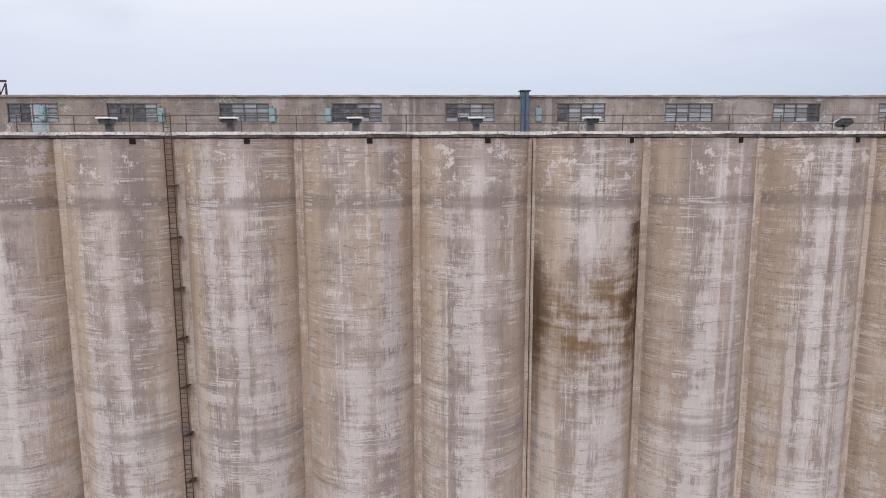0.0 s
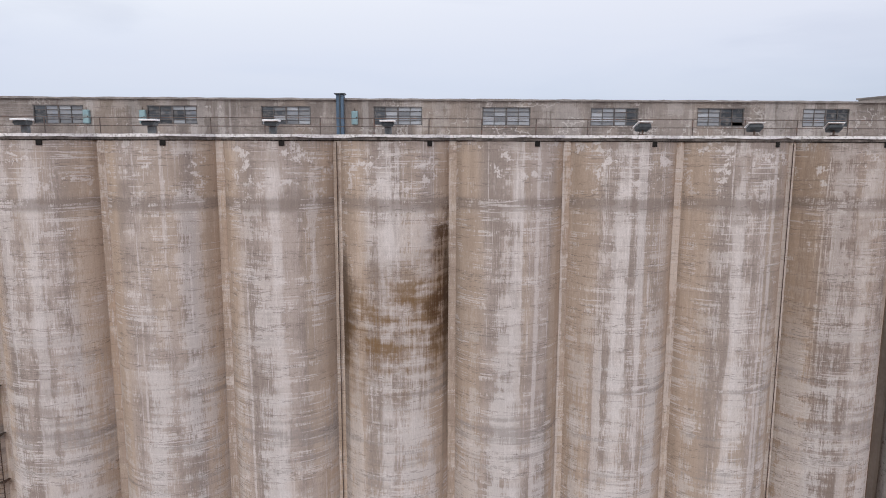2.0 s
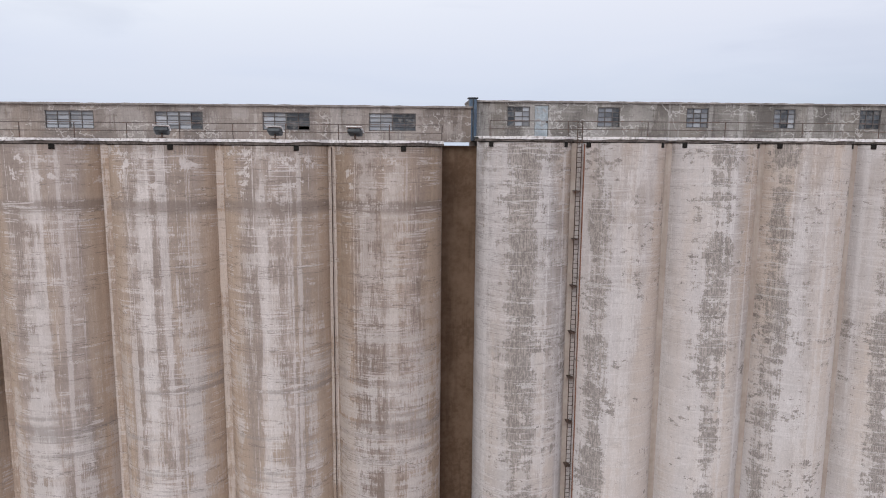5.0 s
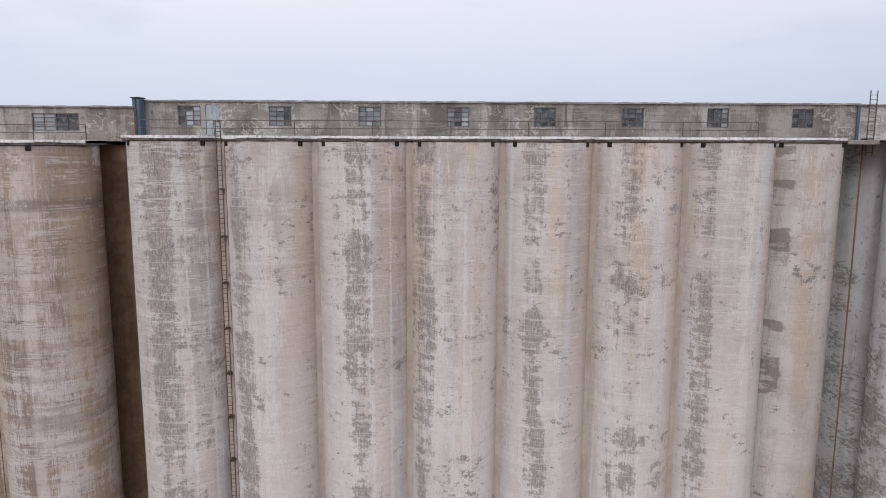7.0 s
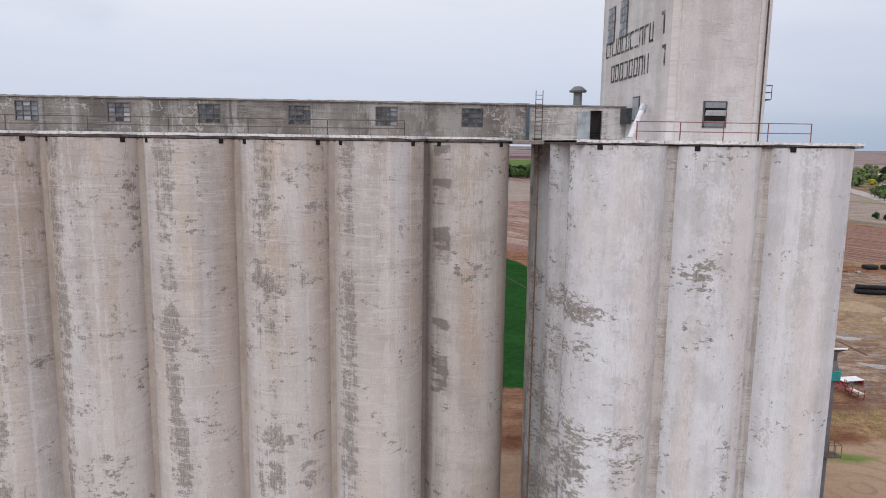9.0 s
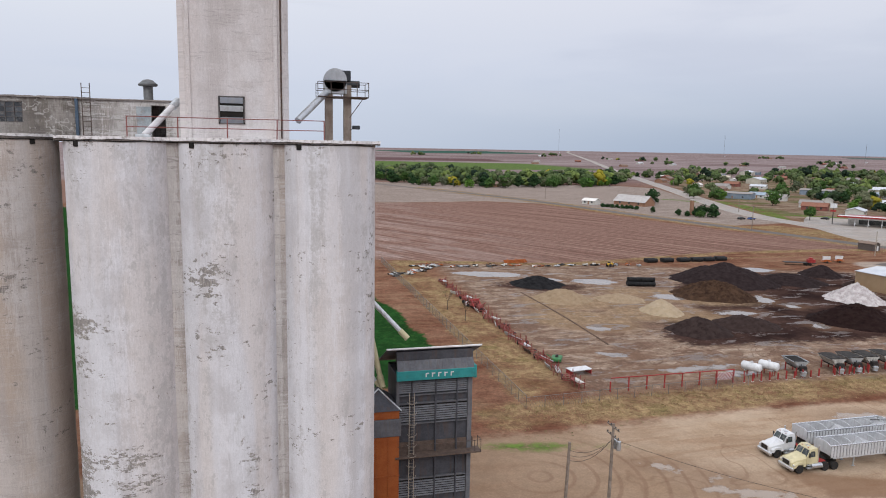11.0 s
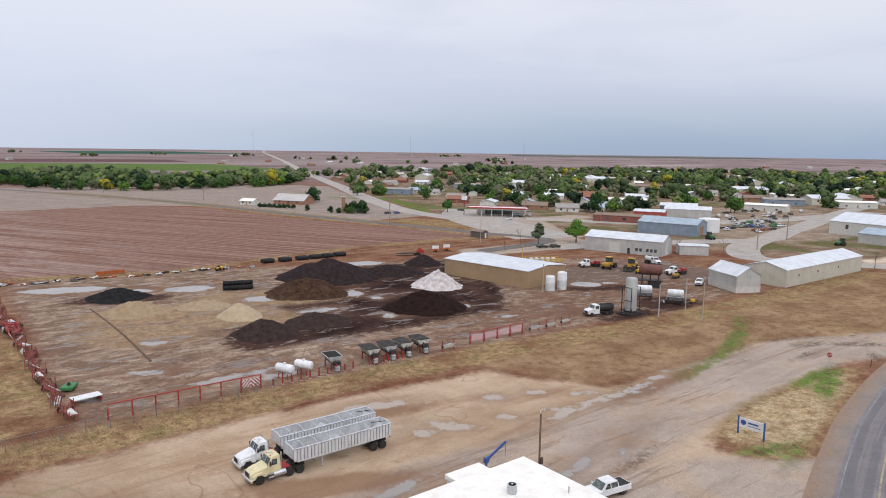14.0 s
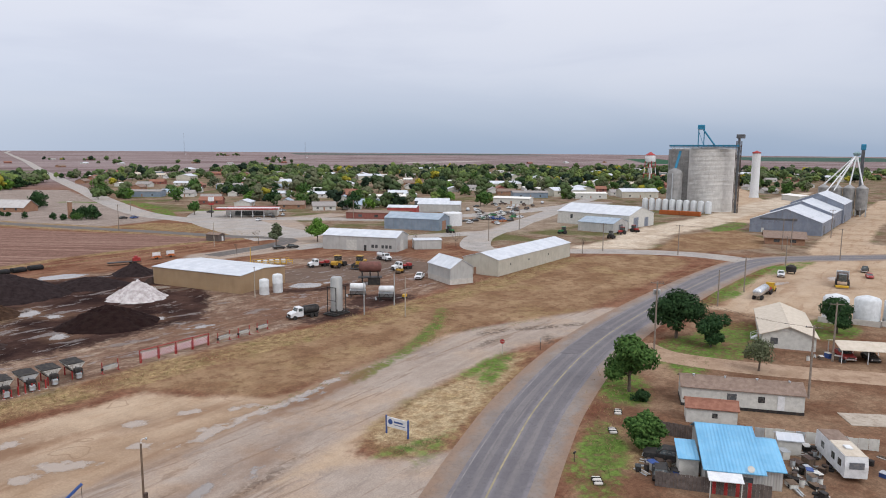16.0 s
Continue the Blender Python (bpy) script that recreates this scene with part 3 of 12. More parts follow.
HIGHWAY = [(-500, -225), (0, -52), (120, -11), (160, 2.6), (184, 10.4), (208, 18.2), (221, 22.2), (237.5, 26.6), (264, 31.4), (292, 33.6), (330, 33.6), (366, 32.2), (392, 30.0), (410, 24.5), (424, 13), (443, -8), (620, -200)]
ZONES = {
    "crop": np.minimum(447 - np.hypot(GX + 318, GY - 100), GY - 101),
    "plough": inside([(134, 222), (190, 206), (262, 221), (312, 222), (349, 214), (336, 245), (312, 280), (294, 341), (280, 425), (244, 455), (190, 446), (40, 447), (-80, 400), (-60, 340), (78, 322), (106, 250)]),
    "fallow": inside([(-700, 450), (198, 449), (246, 458), (286, 430), (312, 300), (366, 310), (405, 440), (470, 610), (440, 650), (190, 700), (-700, 720)]),
    "lot": np.maximum.reduce([inside([(60, -20), (60, 78), (134, 80), (176, 81), (206, 78), (216, 60), (262, 59.5), (284, 48), (254, 44), (226, 43), (208, 38), (208, 31), (213, 28), (196, 22), (170, 13), (120, -3), (80, -20)]), stripe([(560, 66), (640, 70), (760, 110), (900, 150)], 17), stripe([(440, 8), (480, 9), (557, 9), (640, 6), (800, 4)], 9), inside([(318, 22), (322, -6), (334, -40), (480, -40), (480, 10), (400, 19), (350, 23)])]),
    "pave": np.maximum.reduce([stripe([(150, 44), (174, 49), (196, 47), (215, 49.5), (240, 51.5), (266, 51), (284, 44), (298, 38)], 7.6), stripe([(208, 22), (200, 28), (186, 33), (160, 36), (120, 38)], 9.5), stripe([(345, 213), (352, 190), (372, 164), (400, 158), (427, 146), (470, 155), (512, 164), (600, 186)], 5.5), stripe([(300, 185), (345, 182), (356, 200), (400, 262), (440, 262)], 9.0)]),
    "verge": np.maximum.reduce([stripe([(130, 86), (176, 87), (214, 86), (250, 82), (290, 80), (330, 80), (372, 82)], 4.4), inside([(134, 92), (144.5, 94), (144.5, 214), (134.5, 216)]), stripe([(140, 218), (192, 204), (262, 219), (312, 221), (350, 213)], 2.6), stripe([(338, 232), (331, 262), (320, 301), (307, 350), (294, 410), (277, 480), (250, 557), (230, 610)], 9.0), inside([(352, 222), (332, 262), (330, 300), (352, 300), (372, 262), (366, 215)]), inside([(224, 6.5), (222, 11), (234, 15.5), (238, 11), (233, 8)]), inside([(210.6, 38.6), (217, 41.4), (224.7, 43.6), (246.5, 43.9), (256.8, 44), (260.2, 39.5), (239.8, 33.3), (227.3, 30.7), (215.3, 28.6), (211.8, 29.4), (209.8, 33)])]),
    "gravel": inside([(393, 95), (429, 90.5), (480, 96), (561, 88), (687, 89), (838, 82), (904, 72), (688, 63), (575, 69), (518, 68), (466, 75), (413, 69), (399, 80)]),
    "brush": np.maximum(inside([(417, 66), (466, 72), (505, 58), (476, 38), (440, 33), (419, 48)]), inside([(206, 81), (300, 79), (376, 83), (398, 62), (392, 47), (345, 45.5), (298, 45.5), (276, 56), (262, 60.5), (216, 60.5)])),
    "yard": inside([(146, 92), (300, 88), (334, 100), (340, 136), (300, 168), (268, 182), (200, 202), (150, 212)]),
    "millings": np.maximum.reduce([inside([(204, 158), (216, 176), (240, 184), (276, 176), (268, 158), (258, 128), (240, 111), (216, 110), (178, 112), (177, 123), (196, 132)]), blobs([(195, 127, 17, 9, -20), (171, 172, 11, 6, -20), (281, 115, 12, 4, -20), (262, 89, 9, 4, 0), (279, 92, 10, 6, 0)])]),
    "sand": blobs([(170, 153, 12, 9, -20), (186, 137, 14, 8, -20), (183, 152, 11, 7, 0), (206, 150, 14, 7, -20), (165, 135, 12, 9, -40), (196, 160, 14, 5, -20)]),
    "grass": np.maximum.reduce([blobs([(251, 41.5, 6, 2.0, 18), (214.6, 32.4, 4.5, 1.4, -24), (243, 38.8, 5, 1.4, 22), (130, 76, 5, 0.7, -10), (270, 14, 6, 3.2, 20), (252, 18.5, 8, 3.4, 25), (220, 10.5, 6.0, 3.4, 25), (230, 14.2, 6.5, 2.4, 20), (247.5, 43, 7, 1.1, 4), (216, 30.6, 4, 1.0, 15), (282, 16, 9, 5.5, 10), (298, 12, 9, 5, 0), (313, -4, 12, 5, 0), (225.5, 12.2, 9.0, 3.0, 18), (251, 21, 12, 1.6, 24), (278, 19, 9, 3.5, 10), (297, 14, 12, 4, -14), (283, 9, 8, 3.5, -20), (352, 24, 26, 2.2, -4), (338, 23, 14, 2.6, -3), (384, 22.5, 22, 1.6, -2), (400, 16, 22, 3.0, -10), (517, 62, 26, 6, 0)]), stripe([(229, 56), (235, 56.7), (242.6, 58.1), (254.7, 61.3), (267.5, 66.3), (279.9, 73.8)], 1.3), stripe([(396, 470), (420, 420), (396, 360), (380, 330)], 5.0), stripe([(428, 450), (410, 390), (396, 356), (430, 330)], 4.0)]),
    "puddle": blobs([(186.3, 62.5, 3.0, 1.3, -41), (198.3, 67.3, 1.7, 1.3, -41), (205, 65.2, 1.5, 1.0, -41), (194.6, 60.5, 2.2, 1.0, -41), (181.6, 62.8, 1.7, 1.2, -41), (210.9, 60.6, 2.2, 0.7, -41), (212, 57.2, 8.5, 0.9, -6), (226, 58.5, 8, 0.8, 6), (203, 56.8, 7, 0.9, 3), (142.8, 67.7, 2.2, 1.1, -23), (148.2, 63.6, 1.8, 0.8, -23), (149.5, 59.4, 4.2, 1.1, -24), (181.4, 75.2, 4.6, 1.6, -15), (162, 191.5, 11, 4.2, -20), (176.4, 180.2, 4, 2.4, -20), (188.3, 175.8, 6.5, 4, -20), (198.6, 153.5, 5, 3.4, -21), (220.8, 146.8, 2.4, 4.6, -21), (204.2, 134.7, 5, 2.2, -11), (214.9, 120.5, 1.8, 2.4, -21), (165.9, 127.7, 3.2, 1.7, -22), (159.6, 110.4, 2.6, 1.3, -22), (223, 138.5, 2.1, 1.8, -21), (248.6, 186, 6.5, 4.2, -19), (235.3, 118.8, 1.5, 1.8, -21), (236, 105.1, 3.3, 1.2, -22), (281.8, 120.4, 4.6, 3.6, -40), (289, 118, 2.5, 1.6, -21), (170, 100, 9, 1.2, 0), (236, 168, 5, 2, -30), (256, 150, 3, 2, -40), (176, 96, 6, 1.0, 0), (363, 15, 5, 1.6, -20), (382, 3, 4, 1.2, 0), (168, 52, 6, 0.8, 8), (190, 44, 5, 0.8, 15), (199, 44, 3, 0.6, 25)]),
    "mud": blobs([(164.5, 57.6, 9.5, 2.6, -20), (160, 60.5, 5, 1.4, -30), (161, 57.6, 3.5, 1.3, 0), (178, 72.5, 9, 1.6, -8), (222, 56, 12, 1.6, 4), (300, 128, 22, 14, -20), (322, 120, 12, 16, 0)]),
    "redmud": inside([(190, 97), (300, 90), (338, 94), (338, 142), (296, 150), (262, 117), (216, 104)]),
    "dirtlot": np.maximum(inside([(424, 168), (440, 190), (556, 256), (640, 250), (610, 200), (520, 150), (500, 124), (432, 132)]), inside([(352, 205), (372, 300), (420, 330), (412, 300), (400, 262), (380, 214)])),
    "straw": inside([(212.6, 38.0), (218, 40.2), (225, 42.0), (246, 42.3), (254, 42), (256, 39.6), (238.5, 34.8), (226.5, 32.2), (215.8, 30.6), (212.6, 31.6)]),
    "broken": blobs([(269.1, 53.2, 5, 1.6, -20), (270.6, 41.5, 3.5, 1.2, 30), (277, 47.5, 6, 1.5, -35), (262, 50, 5, 1.0, 0), (284, 42.5, 5, 1.2, -30), (196, 41, 6, 1.2, 10), (178, 46, 7, 1.0, 4)]),
    "town": inside([(378, 300), (392, 200), (380, 120), (420, 60), (440, -400), (1500, -400), (1500, 900), (900, 900), (560, 740), (430, 470)]),
    "homes": inside([(150, -8), (184, 2), (214, 11), (240, 19), (276, 22), (330, 24), (330, -20), (300, -60), (120, -60)]),
}
r_far = np.hypot(GX - 60, GY)
GZ = 17.0 * np.clip((r_far - 1300) / 3500, 0, 1) ** 2 * (3 - 2 * np.clip((r_far - 1300) / 3500, 0, 1))
me = bpy.data.meshes.new("ground")
ny, nx = GX.shape
ids = np.arange(nx * ny).reshape(ny, nx)
quads = np.stack([ids[:-1, :-1], ids[:-1, 1:], ids[1:, 1:], ids[1:, :-1]], -1).reshape(-1, 4)
me.from_pydata(np.stack([GX, GY, GZ], -1).reshape(-1, 3).tolist(), [], quads.tolist())
for zone, d in ZONES.items():
    me.attributes.new(zone, "FLOAT", "POINT").data.foreach_set("value", np.clip(d, -30, 30).astype(np.float32).ravel())
me.polygons.foreach_set("use_smooth", [True] * len(me.polygons))

m, g = material("soil_and_fields")
p = g.put("ShaderNodeNewGeometry").outputs["Position"]
px, py, pz = g.xyz(p)
n_wide, n_mid, n_fine, n_grit = g.noise(p, 0.012, 5.0, 0.6), g.noise(p, 0.09, 6.0, 0.62), g.noise(p, 0.8, 6.0, 0.65), g.noise(p, 5.0, 4.0, 0.65)
smear = g.noise(g.scale(p, (0.05, 0.30, 1.0)), 1.0, 6.0, 0.62, 0.5)
edge = g.math("ADD", g.math("MULTIPLY", g.math("SUBTRACT", n_mid, 0.5), 7.0), g.math("MULTIPLY", g.math("SUBTRACT", n_fine, 0.5), 3.2))


def zone_of(name, soft=1.0, rag=1.0, off=0.0):
    a = g.put("ShaderNodeAttribute")
    a.attribute_name = name
    return g.step(g.math("ADD", g.math("ADD", a.outputs["Fac"], off), g.math("MULTIPLY", edge, rag)), -soft, soft)


soil = g.mix(g.step(n_mid, 0.34, 0.66), (0.128, 0.055, 0.034), (0.212, 0.114, 0.074))
soil = g.mix(g.math("MULTIPLY", g.step(smear, 0.45, 0.68), 0.6), soil, (0.261, 0.170, 0.106))
# far farmland in long strips, greyed and paled by haze put into its colour
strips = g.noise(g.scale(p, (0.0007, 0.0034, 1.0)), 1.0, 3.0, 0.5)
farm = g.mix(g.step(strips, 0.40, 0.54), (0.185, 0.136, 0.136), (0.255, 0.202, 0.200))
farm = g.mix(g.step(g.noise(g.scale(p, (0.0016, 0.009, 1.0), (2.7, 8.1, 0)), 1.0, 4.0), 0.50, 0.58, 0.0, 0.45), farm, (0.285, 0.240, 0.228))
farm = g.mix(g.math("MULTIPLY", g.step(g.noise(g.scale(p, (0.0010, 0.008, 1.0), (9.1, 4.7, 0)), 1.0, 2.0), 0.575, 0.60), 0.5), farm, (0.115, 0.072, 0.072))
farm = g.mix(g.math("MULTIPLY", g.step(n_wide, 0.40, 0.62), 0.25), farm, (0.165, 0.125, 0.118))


def tract(x, y, deg, a, b):
    """A long field: centre, turn and half sizes, with a slightly uneven edge."""
    cs, sn = math.cos(radians(deg)), math.sin(radians(deg))
    u = g.math("ABSOLUTE", g.math("ADD", g.math("MULTIPLY", g.math("SUBTRACT", px, x), cs), g.math("MULTIPLY", g.math("SUBTRACT", py, y), sn)))
    w = g.math("ABSOLUTE", g.math("SUBTRACT", g.math("MULTIPLY", g.math("SUBTRACT", py, y), cs), g.math("MULTIPLY", g.math("SUBTRACT", px, x), sn)))
    rag = g.math("MULTIPLY", g.math("SUBTRACT", n_wide, 0.5), 40.0)
    return g.math("MULTIPLY", g.step(g.math("ADD", u, rag), a + 10, a - 10), g.step(g.math("ADD", w, rag), b + 10, b - 10))


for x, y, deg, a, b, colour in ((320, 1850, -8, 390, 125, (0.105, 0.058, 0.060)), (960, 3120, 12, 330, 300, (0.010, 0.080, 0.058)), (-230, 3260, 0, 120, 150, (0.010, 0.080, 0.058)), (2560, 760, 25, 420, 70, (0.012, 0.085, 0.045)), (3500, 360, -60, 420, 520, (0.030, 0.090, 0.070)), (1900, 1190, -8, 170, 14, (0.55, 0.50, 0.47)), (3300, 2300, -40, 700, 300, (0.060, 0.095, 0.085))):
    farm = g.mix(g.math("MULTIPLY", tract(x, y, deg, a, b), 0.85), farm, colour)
# soil gives way to the haze-paled farmland with distance
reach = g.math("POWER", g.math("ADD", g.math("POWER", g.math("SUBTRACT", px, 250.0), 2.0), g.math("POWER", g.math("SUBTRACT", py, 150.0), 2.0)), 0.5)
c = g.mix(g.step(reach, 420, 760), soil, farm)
bright = g.math("MULTIPLY", g.step(g.math("ADD", py, g.math("MULTIPLY", n_wide, 120.0)), 1150, 1180), g.math("MULTIPLY", g.step(g.math("ADD", py, g.math("MULTIPLY", px, 0.25)), 1690, 1660), g.math("MULTIPLY", g.step(px, 720, 650), g.step(px, 20, 70))))
c = g.mix(bright, c, g.mix(n_wide, (0.110, 0.150, 0.052), (0.085, 0.140, 0.042)))
# fallow and ploughed land
fallow = g.mix(g.step(smear, 0.36, 0.66), (0.222, 0.178, 0.152), (0.305, 0.252, 0.220))
fallow = g.mix(g.step(px, 90, 40), fallow, (0.200, 0.120, 0.092))
c = g.mix(zone_of("fallow", 3.0), c, fallow)
rows = g.math("ADD", g.math("MULTIPLY", px, 0.866), g.math("MULTIPLY", py, 0.5))
along = g.math("SUBTRACT", g.math("MULTIPLY", px, 0.5), g.math("MULTIPLY", py, 0.866))
furrow = g.noise(g.vec(g.math("MULTIPLY", rows, 0.62), g.math("MULTIPLY", along, 0.008), 0.0), 1.0, 4.0, 0.6)
ridge = g.math("PINGPONG", rows, 1.9)
plough = g.mix(g.step(furrow, 0.36, 0.64), (0.150, 0.084, 0.066), (0.268, 0.172, 0.138))
plough = g.mix(g.step(ridge, 0.6, 1.7, 0.0, 0.26), plough, (0.112, 0.056, 0.046))
salt = g.noise(g.vec(g.math("MULTIPLY", rows, 0.09), g.math("MULTIPLY", along, 0.022), 0.0), 1.0, 7.0, 0.70, 0.4)
pale = g.math("MULTIPLY", g.step(px, 230, 110), g.step(salt, 0.44, 0.60))
plough = g.mix(g.math("MULTIPLY", pale, 0.50), plough, (0.405, 0.330, 0.300))
c = g.mix(zone_of("plough", 2.0, 0.8), c, plough)
crop = g.mix(g.step(g.math("ADD", g.math("MULTIPLY", n_mid, 0.5), g.math("MULTIPLY", n_fine, 0.5)), 0.38, 0.64), (0.007, 0.038, 0.009), (0.013, 0.064, 0.014))
thin = g.math("MULTIPLY", g.step(px, 112, 128), g.step(n_fine, 0.50, 0.60))
crop = g.mix(g.math("MULTIPLY", thin, 0.4), crop, (0.040, 0.085, 0.020))
c = g.mix(zone_of("crop", 0.6, 0.9), c, crop)
# town ground
town = g.mix(g.step(n_mid, 0.38, 0.62), (0.159, 0.103, 0.070), (0.240, 0.184, 0.135))
town = g.mix(g.math("MULTIPLY", g.step(g.noise(p, 0.035, 5.0), 0.50, 0.62), 0.75), town, (0.081, 0.092, 0.031))
c = g.mix(zone_of("town", 12.0, 2.0), c, town)
c = g.mix(zone_of("dirtlot", 4.0, 1.2), c, g.mix(g.step(n_mid, 0.36, 0.66), (0.205, 0.152, 0.112), (0.300, 0.238, 0.182)))
homes = g.mix(g.step(n_mid, 0.36, 0.66), (0.135, 0.070, 0.043), (0.245, 0.163, 0.107))
c = g.mix(zone_of("homes", 2.0), c, homes)
# yard and lot
slop = g.noise(g.scale(p, (0.055, 0.085, 1.0), (5, 2, 0)), 1.0, 8.0, 0.70, 0.9)
scrape = g.noise(g.scale(p, (0.16, 0.42, 1.0), (1, 7, 0)), 1.0, 7.0, 0.70, 0.5)
yard = g.mix(g.step(g.math("ADD", g.math("MULTIPLY", slop, 0.6), g.math("MULTIPLY", scrape, 0.4)), 0.44, 0.56), (0.165, 0.106, 0.077), (0.305, 0.228, 0.170))
yard = g.mix(g.step(slop, 0.525, 0.565, 0.0, 0.75), yard, (0.120, 0.068, 0.048))
yard = g.mix(g.step(scrape, 0.565, 0.60, 0.0, 0.40), yard, (0.370, 0.300, 0.245))
wheel_line = g.noise(p, 0.045, 2.0, 0.5, 0.8)
for line_at in (0.44, 0.47, 0.53, 0.56):
    yard = g.mix(g.math("MULTIPLY", g.step(g.math("ABSOLUTE", g.math("SUBTRACT", wheel_line, line_at)), 0.0040, 0.0012), g.step(scrape, 0.40, 0.56, 0.0, 0.55)), yard, (0.115, 0.066, 0.046))
in_yard = zone_of("yard", 2.5)
c = g.mix(in_yard, c, yard)
c = g.mix(g.math("MULTIPLY", zone_of("redmud", 4.0, 1.6), g.step(g.math("ADD", g.math("MULTIPLY", slop, 0.5), g.math("MULTIPLY", scrape, 0.5)), 0.60, 0.46, 0.25, 0.85)), c, g.mix(n_fine, (0.100, 0.052, 0.036), (0.190, 0.112, 0.078)))
lot = g.mix(g.step(n_mid, 0.30, 0.64), (0.340, 0.240, 0.160), (0.440, 0.335, 0.240))
lot = g.mix(g.math("MULTIPLY", g.step(smear, 0.50, 0.66), 0.5), lot, (0.255, 0.150, 0.092))
lot = g.mix(g.math("MULTIPLY", g.step(g.noise(g.scale(p, (0.02, 0.16, 1.0), (8, 3, 0)), 1.0, 5.0), 0.50, 0.68), 0.35), lot, (0.42, 0.330, 0.250))
lot = g.mix(g.step(px, 162, 122, 0.0, 0.75), lot, (0.215, 0.138, 0.090))
ring = g.noise(p, 0.10, 2.0, 0.5, 0.3)
lot = g.mix(g.math("MULTIPLY", g.step(g.math("ABSOLUTE", g.math("SUBTRACT", ring, 0.36)), 0.012, 0.002), 0.4), lot, (0.19, 0.115, 0.075))
track = g.put("ShaderNodeTexWave", {"Vector": g.scale(p, (1.0, 1.0, 1.0), (-128.0, -68.0, 0)), "Scale": 0.12, "Distortion": 2.0, "Detail": 2.0, "Detail Scale": 0.6})
track.wave_type, track.rings_direction = "RINGS", "Z"
lot = g.mix(g.math("MULTIPLY", g.math("MULTIPLY", g.step(track.outputs["Fac"], 0.86, 0.99), g.step(g.math("ADD", g.math("ABSOLUTE", g.math("SUBTRACT", px, 136.0)), g.math("ABSOLUTE", g.math("SUBTRACT", py, 64.0))), 20.0, 9.0)), 0.5), lot, (0.20, 0.120, 0.080))
c = g.mix(zone_of("lot", 1.6), c, lot)
c = g.mix(zone_of("gravel", 3.0, 1.0), c, g.mix(g.step(n_mid, 0.35, 0.65), (0.400, 0.318, 0.238), (0.530, 0.445, 0.352)))
pave = g.mix(g.step(smear, 0.30, 0.70), (0.300, 0.243, 0.203), (0.365, 0.305, 0.258))
pave = g.mix(g.math("MULTIPLY", g.step(n_mid, 0.46, 0.66), 0.6), pave, (0.380, 0.275, 0.195))
rut = g.noise(g.scale(p, (0.03, 0.42, 1.0), (2, 5, 0)), 1.0, 7.0, 0.68, 0.6)
pave = g.mix(g.math("MULTIPLY", g.step(rut, 0.555, 0.60), 0.6), pave, (0.220, 0.155, 0.115))
c = g.mix(zone_of("pave", 1.6, 0.7), c, pave)
mill = g.mix(g.step(n_mid, 0.36, 0.64), (0.020, 0.012, 0.012), (0.066, 0.038, 0.031))
c = g.mix(zone_of("millings", 1.6, 2.3), c, mill)
sandc = g.mix(g.step(n_fine, 0.35, 0.65), (0.225, 0.150, 0.088), (0.300, 0.215, 0.140))
c = g.mix(g.math("MULTIPLY", zone_of("sand", 2.5, 1.1), 0.85), c, sandc)
brush = g.mix(g.step(n_mid, 0.34, 0.66), (0.178, 0.104, 0.060), (0.285, 0.190, 0.114))
brush = g.mix(g.math("MULTIPLY", g.step(g.noise(p, 0.05, 4.0), 0.52, 0.66), 0.35), brush, (0.285, 0.210, 0.105))
brush = g.mix(g.step(g.noise(p, 0.35, 7.0, 0.7), 0.50, 0.60, 0.0, 0.6), brush, (0.140, 0.076, 0.046))
c = g.mix(zone_of("brush", 2.0, 0.8), c, brush)
verge = g.mix(g.step(g.math("ADD", g.math("MULTIPLY", n_fine, 0.6), g.math("MULTIPLY", n_grit, 0.4)), 0.40, 0.60), (0.175, 0.105, 0.060), (0.325, 0.238, 0.122))
verge = g.mix(g.math("MULTIPLY", g.step(g.noise(p, 0.22, 6.0, 0.66), 0.50, 0.64), 0.55), verge, (0.110, 0.100, 0.034))
c = g.mix(g.math("MULTIPLY", zone_of("verge", 1.2, 0.55), g.step(n_mid, 0.36, 0.60, 0.30, 0.95)), c, verge)
straw = g.mix(g.step(g.math("ADD", g.math("MULTIPLY", n_fine, 0.6), g.math("MULTIPLY", n_grit, 0.4)), 0.38, 0.60), (0.250, 0.170, 0.095), (0.420, 0.330, 0.205))
c = g.mix(g.math("MULTIPLY", zone_of("straw", 1.0, 0.5), g.step(g.noise(p, 0.3, 6.0, 0.66), 0.36, 0.56, 0.25, 1.0)), c, straw)
tar = g.noise(p, 0.9, 7.0, 0.75, 0.5)
c = g.mix(g.math("MULTIPLY", zone_of("broken", 0.8, 0.5), g.step(tar, 0.46, 0.52, 0.1, 0.75)), c, (0.085, 0.066, 0.056))
lawn = g.mix(g.step(n_fine, 0.34, 0.64), (0.040, 0.085, 0.014), (0.125, 0.190, 0.042))
c = g.mix(g.math("MULTIPLY", zone_of("grass", 0.9, 0.55), g.step(g.math("ADD", g.math("MULTIPLY", n_fine, 0.55), g.math("MULTIPLY", n_mid, 0.45)), 0.40, 0.56, 0.1, 1.0)), c, lawn)
clod = g.noise(p, 1.7, 3.0, 0.72)
clump = g.noise(p, 0.42, 5.0, 0.70)
tone = g.math("ADD", g.math("MULTIPLY", g.step(clod, 0.36, 0.64, 0.86, 1.14), g.step(clump, 0.36, 0.64, 0.85, 1.15)), g.math("MULTIPLY", g.math("SUBTRACT", n_grit, 0.5), 0.35))
